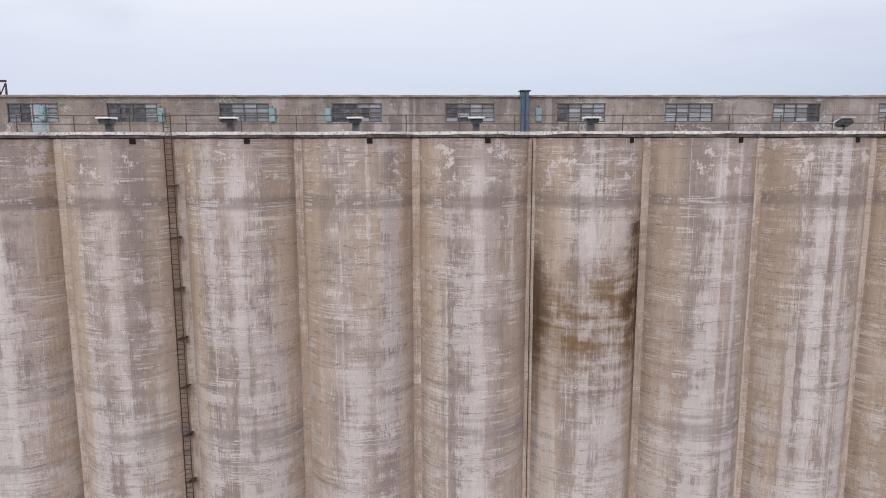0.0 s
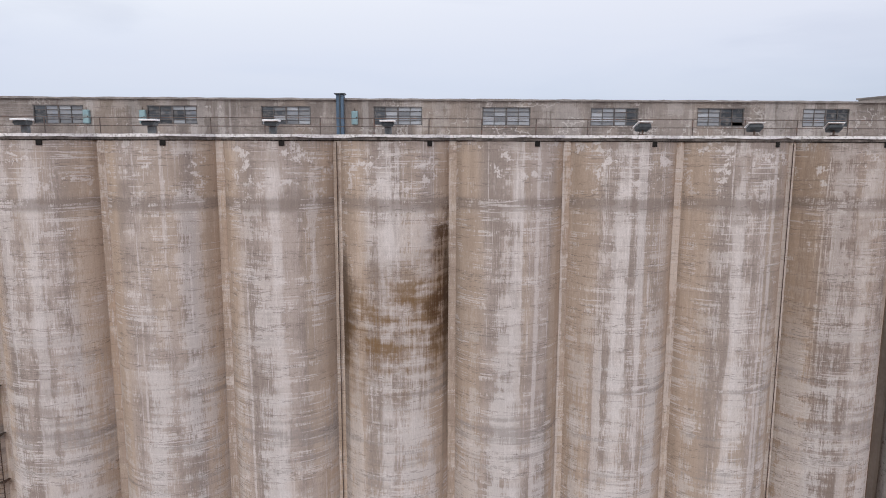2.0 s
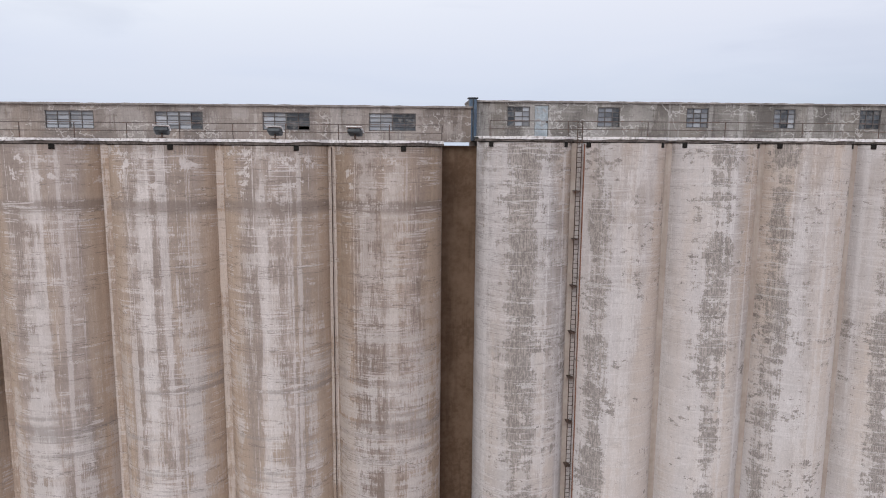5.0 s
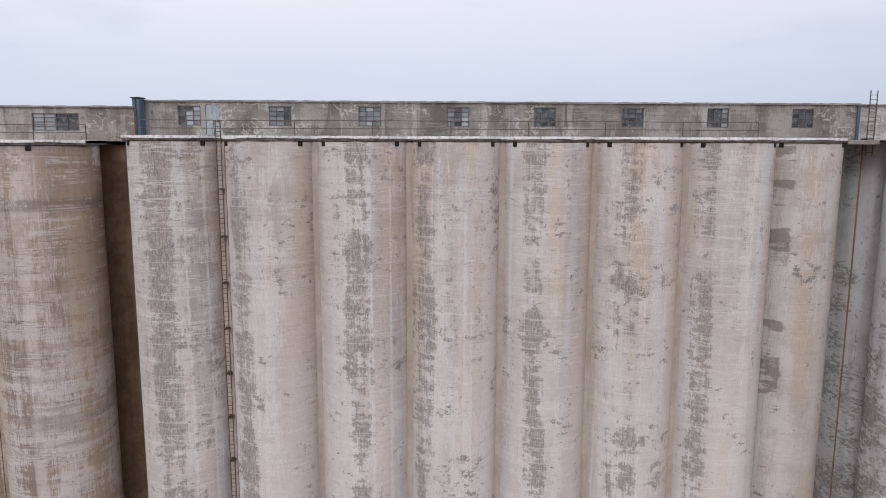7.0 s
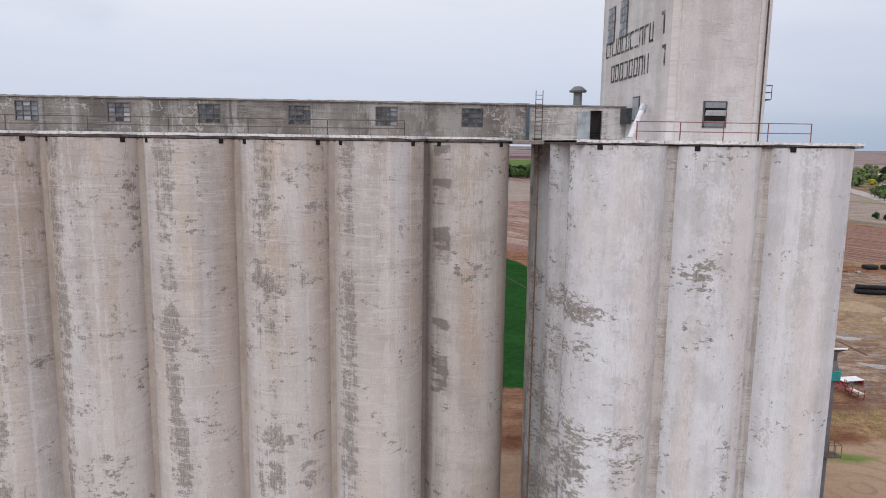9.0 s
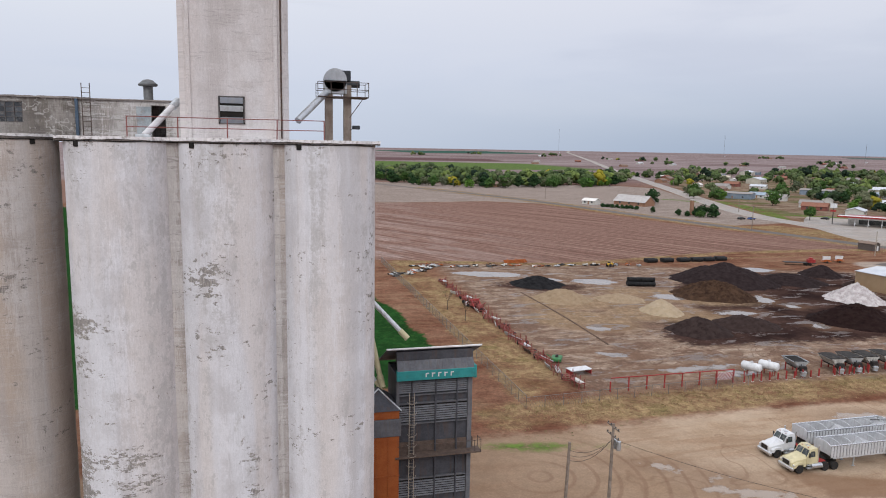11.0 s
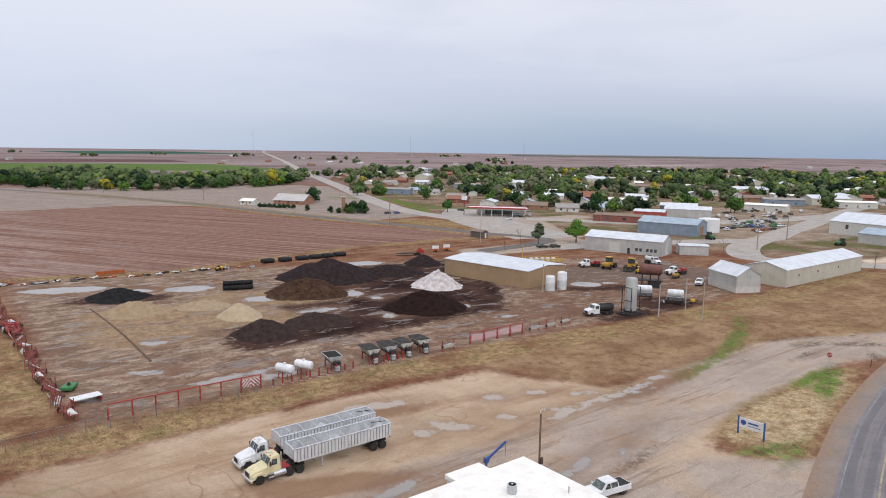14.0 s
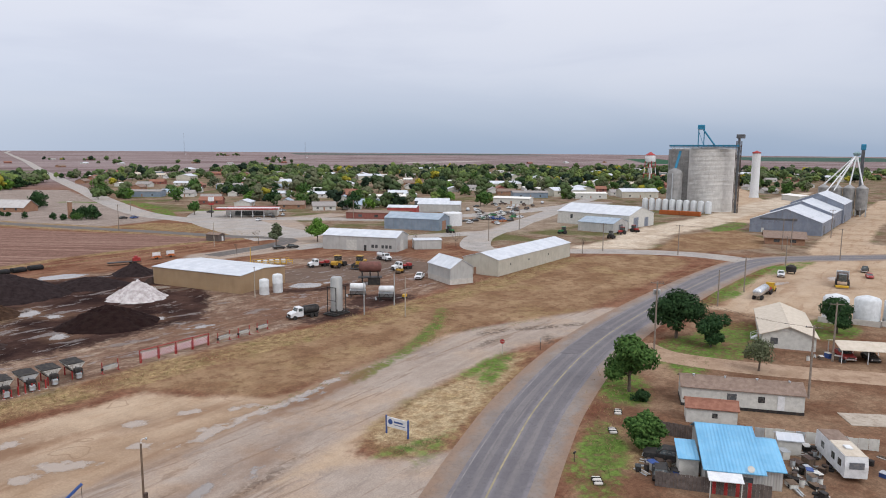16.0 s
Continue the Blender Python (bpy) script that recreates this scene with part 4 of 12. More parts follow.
smooth_ground = g.math("MAXIMUM", g.math("MULTIPLY", g.math("MAXIMUM", zone_of("lot", 1.6), zone_of("pave", 1.6, 0.7)), 0.65), g.math("MULTIPLY", zone_of("brush", 2.0, 0.8), 0.35))
tone = g.math("ADD", g.math("MULTIPLY", tone, g.math("SUBTRACT", 1.0, smooth_ground)), smooth_ground)
c = g.mix(1.0, c, g.vec(tone, tone, tone), "MULTIPLY")
c = g.mix(g.step(n_grit, 0.30, 0.72, 0.22, 0.0), c, (0.056, 0.036, 0.027))
c = g.mix(g.math("MULTIPLY", zone_of("mud", 0.8, 0.5), 0.72), c, g.mix(g.step(px, 250, 270), (0.165, 0.088, 0.050), (0.125, 0.095, 0.078)))
damp = zone_of("puddle", 2.6, 0.9, 1.4)
c = g.mix(g.math("MULTIPLY", damp, 0.55), c, (0.165, 0.098, 0.064))
shore = g.math("ADD", g.math("MULTIPLY", g.math("SUBTRACT", g.noise(p, 0.30, 7.0, 0.70), 0.5), 5.5), -0.1)
pool = g.put("ShaderNodeAttribute")
pool.attribute_name = "puddle"
wet = g.step(g.math("ADD", pool.outputs["Fac"], shore), -0.2, 0.2)
silty = g.math("MULTIPLY", wet, g.math("SUBTRACT", zone_of("lot", 1.6), g.math("MINIMUM", zone_of("lot", 1.6), zone_of("pave", 1.6, 0.7))))
c = g.mix(wet, c, (0.215, 0.185, 0.165))
c = g.mix(g.math("MULTIPLY", silty, 0.75), c, (0.315, 0.240, 0.178))
soaked = g.math("MULTIPLY", g.math("MAXIMUM", in_yard, g.math("MULTIPLY", zone_of("pave", 1.6, 0.7), 0.4)), g.step(g.noise(g.scale(p, (0.10, 0.26, 1.0), (3, 11, 0)), 1.0, 8.0, 0.72, 0.6), 0.555, 0.60))
c = g.mix(g.math("MULTIPLY", soaked, 0.65), c, (0.085, 0.058, 0.045))
rough = g.math("SUBTRACT", g.math("SUBTRACT", 0.95, g.math("MULTIPLY", soaked, 0.55)), g.math("SUBTRACT", g.math("MULTIPLY", wet, 0.91), g.math("MULTIPLY", silty, 0.16)))
rough = g.math("MAXIMUM", rough, 0.04)
hgt = g.math("MULTIPLY", g.math("ADD", g.math("MULTIPLY", n_fine, 1.0), g.math("MULTIPLY", n_grit, 0.35)), g.math("SUBTRACT", 1.0, wet))
finish(g, c, rough, 0.0, hgt, 0.12, 0.55, g.math("MAXIMUM", g.math("MULTIPLY", soaked, 0.4), g.math("MULTIPLY", wet, 0.45)))
me.materials.append(m)
tagged(new("ground", me), "bare reddish farm soil, yard mud and fields", "ground", kind="structure")


def swell(x, y):
    """Height of the far land at a place."""
    rise = min(1.0, max(0.0, (math.hypot(x - 60, y) - 1300) / 3500))
    return 17.0 * rise ** 2 * (3 - 2 * rise)


# ---- roads ----
def ribbon(points, half, z, lift=0.0, seg=6):
    """A smooth strip of road along points, slightly crowned."""
    pts = [Vector((*q, 0)) for q in points]
    line = []
    for i in range(len(pts) - 1):
        a, b, c2, d = pts[max(i - 1, 0)], pts[i], pts[i + 1], pts[min(i + 2, len(pts) - 1)]
        for k in range(seg):
            t = k / seg
            line.append(0.5 * ((2 * b) + (c2 - a) * t + (2 * a - 5 * b + 4 * c2 - d) * t * t + (3 * b - a - 3 * c2 + d) * t ** 3))
    line.append(pts[-1])
    out, cut = Mesh(), (-1.0, -0.5, 0.0, 0.5, 1.0)
    v = []
    for i, q in enumerate(line):
        w = (line[min(i + 1, len(line) - 1)] - line[max(i - 1, 0)]).normalized()
        n = Vector((-w.y, w.x, 0))
        h = half if isinstance(half, (int, float)) else half(i / (len(line) - 1))
        up = swell(q.x, q.y)
        up += 0.6 if up > 0 else 0.0
        v += [q + n * (h * s) + Vector((0, 0, z + up + lift * (1 - s * s))) for s in cut]
    f = [(5 * i + k, 5 * i + 5 + k, 5 * i + 6 + k, 5 * i + 1 + k) for i in range(len(line) - 1) for k in range(4)]
    out.add(v, f)
    return out


def road(name, points, half, z, lift, mat, label, seg=6):
    """A ribbon of road that knows how far along and across it each point lies."""
    ob = solid(name, ribbon(points, half, z, lift, seg), mat, label, "road", kind="structure")
    me = ob.data
    n = len(me.vertices) // 5
    mid = [me.vertices[5 * i + 2].co.copy() for i in range(n)]
    run = [0.0]
    for a, b in zip(mid, mid[1:]):
        run.append(run[-1] + (b - a).length)
    me.attributes.new("across", "FLOAT", "POINT").data.foreach_set("value", [half * k for _ in range(n) for k in (-1.0, -0.5, 0.0, 0.5, 1.0)])
    me.attributes.new("along", "FLOAT", "POINT").data.foreach_set("value", [q for q in run for _ in range(5)])
    return ob


def asphalt(name, c1, c2, dust, amount, lanes=True):
    m, g = material(name)
    p = g.put("ShaderNodeNewGeometry").outputs["Position"]
    n1, n2, n3 = g.noise(p, 0.16, 5.0, 0.6), g.noise(p, 1.4, 5.0, 0.65), g.noise(p, 14.0, 3.0, 0.6)
    c = g.mix(g.step(n1, 0.36, 0.64), c1, c2)
    c = g.mix(g.math("MULTIPLY", g.step(n2, 0.48, 0.64), amount), c, dust)
    if lanes:
        u, w = g.put("ShaderNodeAttribute"), g.put("ShaderNodeAttribute")
        u.attribute_name, w.attribute_name = "along", "across"
        side = g.math("ABSOLUTE", w.outputs["Fac"])
        lane = g.noise(g.vec(g.math("MULTIPLY", u.outputs["Fac"], 0.02), g.math("MULTIPLY", w.outputs["Fac"], 1.1), 0.0), 1.0, 5.0, 0.62)
        rub = g.math("MULTIPLY_ADD", g.math("SUBTRACT", lane, 0.5), 1.6, side)
        dark_lane = g.math("MULTIPLY", g.step(rub, 0.25, 0.75), g.step(rub, 4.1, 3.3))
        c = g.mix(g.math("MULTIPLY", dark_lane, 0.55), c, [v * 0.66 for v in c1])
        wheel = g.math("MULTIPLY", g.step(g.math("ABSOLUTE", g.math("SUBTRACT", rub, 1.9)), 0.55, 0.1), 0.30)
        c = g.mix(wheel, c, dust)
        c = g.mix(g.step(lane, 0.44, 0.30, 0.0, 0.45), c, dust)
    else:
        c = g.mix(g.step(g.noise(p, 0.05, 6.0, 0.65), 0.42, 0.62, 0.0, 0.5), c, dust)
        w = g.put("ShaderNodeAttribute")
        w.attribute_name = "across"
        rim = g.math("MULTIPLY_ADD", g.math("SUBTRACT", g.noise(p, 0.22, 6.0, 0.66), 0.5), 5.0, g.math("ABSOLUTE", w.outputs["Fac"]))
        c = g.mix(g.step(rim, 4.9, 6.7, 0.0, 0.9), c, g.mix(n2, (0.150, 0.090, 0.060), (0.265, 0.180, 0.125)))
    crack = g.noise(p, 0.55, 9.0, 0.75)
    c = g.mix(g.math("MULTIPLY", g.step(g.math("ABSOLUTE", g.math("SUBTRACT", crack, 0.5)), 0.012, 0.0), 0.5), c, (0.035, 0.032, 0.032))
    finish(g, c, 0.82, 0.0, n3, 0.01, 0.4, 0.35)
    return m


mat_asphalt = asphalt("grey_asphalt", (0.132, 0.120, 0.130), (0.170, 0.156, 0.165), (0.225, 0.198, 0.186), 0.3)
mat_shoulder = asphalt("dusty_shoulder", (0.165, 0.140, 0.128), (0.222, 0.190, 0.168), (0.205, 0.145, 0.106), 0.55, lanes=False)
mat_oldroad = asphalt("old_pale_road", (0.245, 0.222, 0.205), (0.325, 0.298, 0.275), (0.31, 0.255, 0.205), 0.4, lanes=False)
mat_yellow = surf("worn_yellow_paint", (0.22, 0.185, 0.12), (0.32, 0.27, 0.165), 3.0, 0.85, dirt=(0.15, 0.135, 0.13), amount=0.95, own=False)
mat_whiteline = surf("worn_white_paint", (0.15, 0.138, 0.135), (0.27, 0.25, 0.24), 5.0, 0.85, dirt=(0.14, 0.128, 0.13), amount=1.0, own=False)
mat_lane = asphalt("dark_lane_asphalt", (0.085, 0.074, 0.068), (0.125, 0.110, 0.100), (0.19, 0.145, 0.112), 0.65)
NORTHROAD = [(300, 186), (346, 196), (338, 232), (331, 262), (320, 301), (307, 350), (294, 410), (277, 480), (250, 557), (210, 650), (120, 900)]
FARROAD = [(352, 205), (368, 262), (372, 300), (378, 350), (413, 445), (470, 580), (542, 754), (700, 1130), (850, 1480), (1000, 1830), (1200, 2320), (1420, 2860), (1644, 3408), (1900, 3960), (2150, 4500)]
road("road_shoulder", HIGHWAY, 7.0, 0.012, 0.01, mat_shoulder, "dusty gravel shoulder along the highway")
for off in (3.7,):
    solid("road_edge_line", ribbon([(x - (HIGHWAY[min(i + 1, 16)][1] - HIGHWAY[max(i - 1, 0)][1]) * off / math.hypot(HIGHWAY[min(i + 1, 16)][0] - HIGHWAY[max(i - 1, 0)][0], HIGHWAY[min(i + 1, 16)][1] - HIGHWAY[max(i - 1, 0)][1]), y + (HIGHWAY[min(i + 1, 16)][0] - HIGHWAY[max(i - 1, 0)][0]) * off / math.hypot(HIGHWAY[min(i + 1, 16)][0] - HIGHWAY[max(i - 1, 0)][0], HIGHWAY[min(i + 1, 16)][1] - HIGHWAY[max(i - 1, 0)][1])) for i, (x, y) in enumerate(HIGHWAY)], 0.06, 0.06), mat_whiteline, "worn white edge line", "road marking", kind="structure")
road("road_highway", HIGHWAY, 4.2, 0.03, 0.06, mat_asphalt, "grey asphalt highway with worn lines")
solid("road_patch", Mesh().prism([(264.2, 32.0), (285.4, 33.9), (284.2, 37.2), (262.9, 35.2)], 0.03, 0.096, 2), surf("fresh_asphalt_patch", (0.108, 0.098, 0.104), (0.140, 0.128, 0.134), 1.5, 0.85, own=False), "dark repair patch in the highway", "road", kind="structure")
solid("road_centre_line", ribbon(HIGHWAY, 0.11, 0.098), mat_yellow, "worn yellow centre line", "road marking", kind="structure")
road("road_north", NORTHROAD, 3.9, 0.015, 0.04, mat_lane, "narrow asphalt road beside the ploughed field")
solid("road_far", ribbon(FARROAD, 7.2, 0.02, 0.05), mat_oldroad, "pale straight road out to the plain", "road", kind="structure")
solid("road_forecourt", ribbon([(352, 200), (372, 262), (392, 300), (420, 330)], 17, 0.022), mat_oldroad, "wide pale junction by the filling station", "road", kind="structure")
solid("road_town", ribbon([(392, 288), (420, 248), (450, 214), (520, 190), (640, 178)], 8, 0.024), mat_oldroad, "pale town street", "road", kind="structure")
solid("road_yard", ribbon([(330, 178), (356, 172), (392, 160), (427, 145), (470, 155), (512, 164), (600, 186), (700, 206)], 6, 0.026), mat_oldroad, "pale street between the sheds", "road", kind="structure")
solid("yard_berm", ribbon([(162.3, 165.1), (162.6, 140.7), (161.8, 116.2)], 0.28, -0.03, 0.2), surf("dark_damp_soil", (0.075, 0.047, 0.034), (0.13, 0.085, 0.06), 1.2, 0.95, own=False), "low dark soil ridge across the yard", "ridge", kind="structure")
solid("road_side_street", ribbon([(401, 27), (406.5, 42), (406, 56), (399, 73), (388, 90), (375, 108), (374, 122), (398, 137), (424, 145)], 6.2, 0.022), mat_oldroad, "pale side street leaving the highway", "road", kind="structure")
solid("road_dirt", ribbon([(277, 26), (272.6, 18.5), (273.6, 7), (276.6, -3.2), (280.8, -15.1), (292, -48)], 3.7, 0.016), surf("pale_dirt_track", (0.25, 0.165, 0.108), (0.345, 0.245, 0.170), 3.0, 0.95, dirt=(0.19, 0.115, 0.075), amount=0.7, own=False), "pale dirt lane between the houses", "road", kind="structure")

# ---- the grain elevator ----
def silo_mesh(r, z1, mat, seg=64):
    s = Mesh()
    rows = [(r + random.uniform(-0.008, 0.008), z) for z in np.linspace(0, z1, 31)]
    s.lathe(rows, seg)
    return s.done("silo_wall", mat, True)


def drains(parent, r, z, spots):
    for a in spots:
        d = Mesh()
        w = Matrix.Rotation(radians(a), 4, "Z")
        d.box(-0.16, 0.16, -r - 0.06, -r + 0.25, z - 0.34, z - 0.04, 0.02, w)
        part("drain_hole", d, mat_black, parent)


DRAIN_TURN = (17, 27, 20, 22, 36, 10, 15)
BROWN_X = [33.0 - 7.0 * k for k in range(13)]
WHITE_X = [35.3 + 6.15 * k for k in range(8)]
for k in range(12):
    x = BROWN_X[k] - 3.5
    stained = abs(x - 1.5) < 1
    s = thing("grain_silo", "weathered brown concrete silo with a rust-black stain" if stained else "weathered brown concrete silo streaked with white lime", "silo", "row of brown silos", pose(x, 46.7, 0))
    part("silo_wall", silo_mesh(3.5, 37.0, mat_silo_stain if stained else mat_silo_shaded if k == 0 else mat_silo_brown), None, s)
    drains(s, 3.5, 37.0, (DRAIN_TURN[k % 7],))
for k in range(7):
    s = thing("grain_silo", "heavily worn white-painted concrete silo with grey blotches" if k == 0 else "flaking white-painted concrete silo with grey blotches", "silo", "row of white silos", pose(WHITE_X[k] + 3.07, 46.8, 0))
    part("silo_wall", silo_mesh(3.1, 37.33, mat_silo_worn if k == 0 else mat_silo_white), None, s)
    drains(s, 3.1, 37.33, (-50, 48))
s = thing("grain_silo", "set-back white concrete silo at the row's end, with grey patches", "silo", "row of white silos", pose(81.6, 49.6, 0))
part("silo_wall", silo_mesh(3.05, 37.33, mat_silo_end), None, s)
drains(s, 3.05, 37.33, (-45, 45))
for i in range(3):
    for j in range(4):
        s = thing("workhouse_bin", "bare sooty brown concrete bin" if j == 3 and i == 0 else "bright white painted concrete bin with flaked patches", "silo", "bins under the workhouse", pose(90.05 + 5.78 * i + (0.85 if j == 3 and i == 0 else 0.0), 41.05 + 5.78 * j, 0))
        part("silo_wall", silo_mesh(2.9, 37.3, mat_bin_sooty if j == 3 and i == 0 else mat_bin_grey if i == 0 and j else mat_bin_flaked if i == 0 else mat_bin_white), None, s)
        if j == 0:
            drains(s, 2.9, 37.3, (-38,))

solid("wall_brown_core", Mesh().box(-51.5, 31.9, 45.45, 57, 0, 37.0), mat_valley_brown, "brown concrete link wall between silos", "wall", kind="structure")
solid("wall_white_core", Mesh().box(35.6, 78.0, 45.65, 57, 0, 37.33), mat_valley_white, "pale concrete link wall between silos, darkened with valley shade", "wall", kind="structure")
solid("wall_gap", Mesh().box(31.95, 35.6, 49.2, 57, 0, 37.0), mat_recess, "recessed wall between the silo rows, its deep shade painted dark brown", "wall", kind="structure")
solid("wall_end_core", Mesh().box(78.0, 81.2, 48.6, 57, 0, 37.33), mat_valley_white, "pale link wall behind the end silo, darkened with valley shade", "wall", kind="structure")
solid("wall_bin_core", Mesh().box(88.75, 102.9, 39.72, 59.5, 0, 37.3), mat_bin_link, "pale link wall between workhouse bins, darkened with valley shade", "wall", kind="structure")


def slab(name, x0, x1, front, y1, z0, z1, label):
    """A roof slab whose edge follows the bins under it: a worn edge and a pale gravel top with a ragged fringe."""
    s = thing(name, label, "roof slab", kind="structure")
    n = max(2, int((x1 - x0) / 0.17))
    xs = [x0 + (x1 - x0) * i / n for i in range(n + 1)]
    ys = [front(x) for x in xs]
    drift = lambda x, k, amount: amount * noise.noise(Vector((x * 0.9, k * 7.3, 0.0))) + 0.25 * amount * noise.noise(Vector((x * 4.0, k * 3.1, 2.0)))
    part("slab_edge", Mesh().strip([(x, y + drift(x, 1, 0.03), y1, z0 + drift(x, 2, 0.02), z1 - 0.02 + drift(x, 3, 0.02)) for x, y in zip(xs, ys)]), mat_capedge, s)
    # thin black strip along the slab's lower edge
    strip_rows = [(x, y + 0.045, y + 0.3, z0 - 0.055 + drift(x, 4, 0.03), z0 - 0.015) for x, y in zip(xs, ys)]
    part("drip_edge", Mesh().strip(strip_rows), mat_black, s, "thin black strip below the slab")
    fringe = [(x, y - 0.05, y1 - 0.1, z1 - 0.15 + drift(x, 5, 0.06), z1 + 0.02 + drift(x, 6, 0.02)) for x, y in zip(xs, ys)]
    part("gravel_cover", Mesh().strip(fringe), mat_captop, s, "pale gravel")
    return s


def scallops(centres, r, link):
    """The front of a slab over round bins: their arcs, joined over the link walls. centres: (x, y) of the bins; link: y over the link walls."""
    def front(x):
        arcs = [cy - math.sqrt(max(0.0, r * r - (x - cx) ** 2)) for cx, cy in centres if abs(x - cx) < r]
        return min([link(x), *arcs])
    return front


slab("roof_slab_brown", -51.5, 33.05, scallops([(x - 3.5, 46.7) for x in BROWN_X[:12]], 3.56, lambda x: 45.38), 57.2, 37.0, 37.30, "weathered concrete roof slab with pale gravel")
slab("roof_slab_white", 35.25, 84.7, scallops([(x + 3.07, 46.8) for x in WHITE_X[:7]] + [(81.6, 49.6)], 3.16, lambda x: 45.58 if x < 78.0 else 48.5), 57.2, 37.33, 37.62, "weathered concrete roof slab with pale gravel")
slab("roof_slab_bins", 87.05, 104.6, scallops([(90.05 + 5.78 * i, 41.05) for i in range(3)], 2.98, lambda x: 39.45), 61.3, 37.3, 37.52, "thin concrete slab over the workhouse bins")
solid("slab_bridge", Mesh().box(84.72, 87.0, 48.4, 53.6, 37.2, 37.5, 0.03), mat_roofedge, "dark walkway slab bridging the gap", "roof slab", kind="structure")


def pierced(x0, x1, y0, y1, z0, z1, holes):
    """A wall along x with real openings (x0, x1, z0, z1)."""
    xs = sorted({x0, x1} | {v for h in holes for v in h[:2]})
    zs = sorted({z0, z1} | {v for h in holes for v in h[2:]})
    gone = lambda x, z: not (x0 < x < x1 and z0 < z < z1) or any(h[0] < x < h[1] and h[2] < z < h[3] for h in holes)
    mids_x, mids_z = [(a + b) / 2 for a, b in zip(xs, xs[1:])], [(a + b) / 2 for a, b in zip(zs, zs[1:])]
    v, index, f = [], {}, []

    def at(i, k, y):
        if (i, k, y) not in index:
            index[i, k, y] = len(v)
            v.append((xs[i], (y0, y1)[y], zs[k]))
        return index[i, k, y]

    for i, x in enumerate(mids_x):
        for k, z in enumerate(mids_z):
            if gone(x, z):
                continue
            for y in (0, 1):
                f.append((at(i, k, y), at(i + 1, k, y), at(i + 1, k + 1, y), at(i, k + 1, y)))
            for ni, nk, (p, q) in ((i - 1, k, ((i, k), (i, k + 1))), (i + 1, k, ((i + 1, k), (i + 1, k + 1))), (i, k - 1, ((i, k), (i + 1, k))), (i, k + 1, ((i, k + 1), (i + 1, k + 1)))):
                if not (0 <= ni < len(mids_x) and 0 <= nk < len(mids_z)) or gone(mids_x[ni], mids_z[nk]):
                    f.append((at(*p, 0), at(*q, 0), at(*q, 1), at(*p, 1)))
    return Mesh().add(v, f)


def sash(parent, x0, x1, y, z0, z1, cols, rows, kinds):
    """A steel window: frame, bars and single panes. kinds: one pane material for each column."""
    w = new("window")
    w.parent = parent
    f = Mesh()
    for a, b, c, d in ((x0, x0 + 0.06, z0, z1), (x1 - 0.06, x1, z0, z1), (x0, x1, z0, z0 + 0.06), (x0, x1, z1 - 0.06, z1)):
        f.box(a, b, y - 0.03, y + 0.08, c, d)
    for i in range(1, cols):
        x = x0 + (x1 - x0) * i / cols
        t = 0.05 if i == cols // 2 and cols > 3 else 0.02
        f.box(x - t, x + t, y - 0.01, y + 0.05, z0, z1)
    for j in range(1, rows):
        z = z0 + (z1 - z0) * j / rows
        f.box(x0, x1, y, y + 0.045, z - 0.018, z + 0.018)
    part("window_frame", f, mat_frame, w)
    for i in range(cols):
        for j in range(rows):
            k = kinds[i] if not isinstance(kinds[i], (list, tuple)) else kinds[i][j]
            if k is None:
                continue
            a, b = x0 + (x1 - x0) * i / cols, x0 + (x1 - x0) * (i + 1) / cols
            c, d = z0 + (z1 - z0) * j / rows, z0 + (z1 - z0) * (j + 1) / rows
            part("pane", Mesh().box(a + 0.02, b - 0.02, y + 0.055, y + 0.075, c + 0.02, d - 0.02), k, w)
    return w


D, L, Y = mat_pane_dark, mat_pane_light, mat_pane_grey
gal = thing("gallery_brown", "long grey rendered conveyor gallery with steel windows", "gallery building", kind="structure")
WIN_A = [-48.5 + 7.05 * k for k in range(3)] + [-28.3, -21.35, -14.27, -7.09, 0.05, 7.05, 14.11, 21.13, 28.17]
holes = [(x, x + 3.13, 37.95, 39.13) for x in WIN_A] + [(-33.0, -31.9, 37.25, 39.1)]
part("wall", pierced(-51.5, 35.0, 48.46, 48.75, 37.25, 39.52, holes), mat_gallery, gal)
part("back_wall", Mesh().box(-51.5, 35.0, 52.2, 52.5, 37.25, 39.52), mat_gallery, gal)
part("end_wall", Mesh().box(-51.5, -51.2, 48.75, 52.2, 37.25, 39.52), mat_gallery, gal)
roof = Mesh().strip([(-51.7 + 86.8 * i / 160, 48.3 + random.uniform(-0.03, 0.03), 52.7, 39.52, 39.63 + random.uniform(-0.02, 0.02)) for i in range(161)])
part("roof", roof, mat_roofedge, gal, "dark roof edge")
patterns = [[D, D, L, L], [D, Y, L, L], [Y, D, L, L], [D, D, D, L], [D, Y, L, L], [D, D, [L, D, D, L], [L, L, Y, L]], [[L, D, D, D], [D, L, D, L], [L, L, Y, L], [L, L, L, L]], [D, L, L, L], [L, L, L, L], [L, L, L, D], [L, L, D, [None, D, D, D]], [L, L, D, D]]
for x, k in zip(WIN_A, patterns):
    sash(gal, x, x + 3.13, 48.50, 37.95, 39.13, 4, 4, k)
d = Mesh().box(-32.98, -31.92, 48.50, 48.56, 37.28, 39.08, 0.015)
d.box(-32.8, -32.1, 48.47, 48.51, 38.3, 38.95, 0.02).box(-32.8, -32.1, 48.47, 48.51, 37.45, 38.1, 0.02)
dr = part("door", d, mat_door, gal, "flaking blue-grey door")
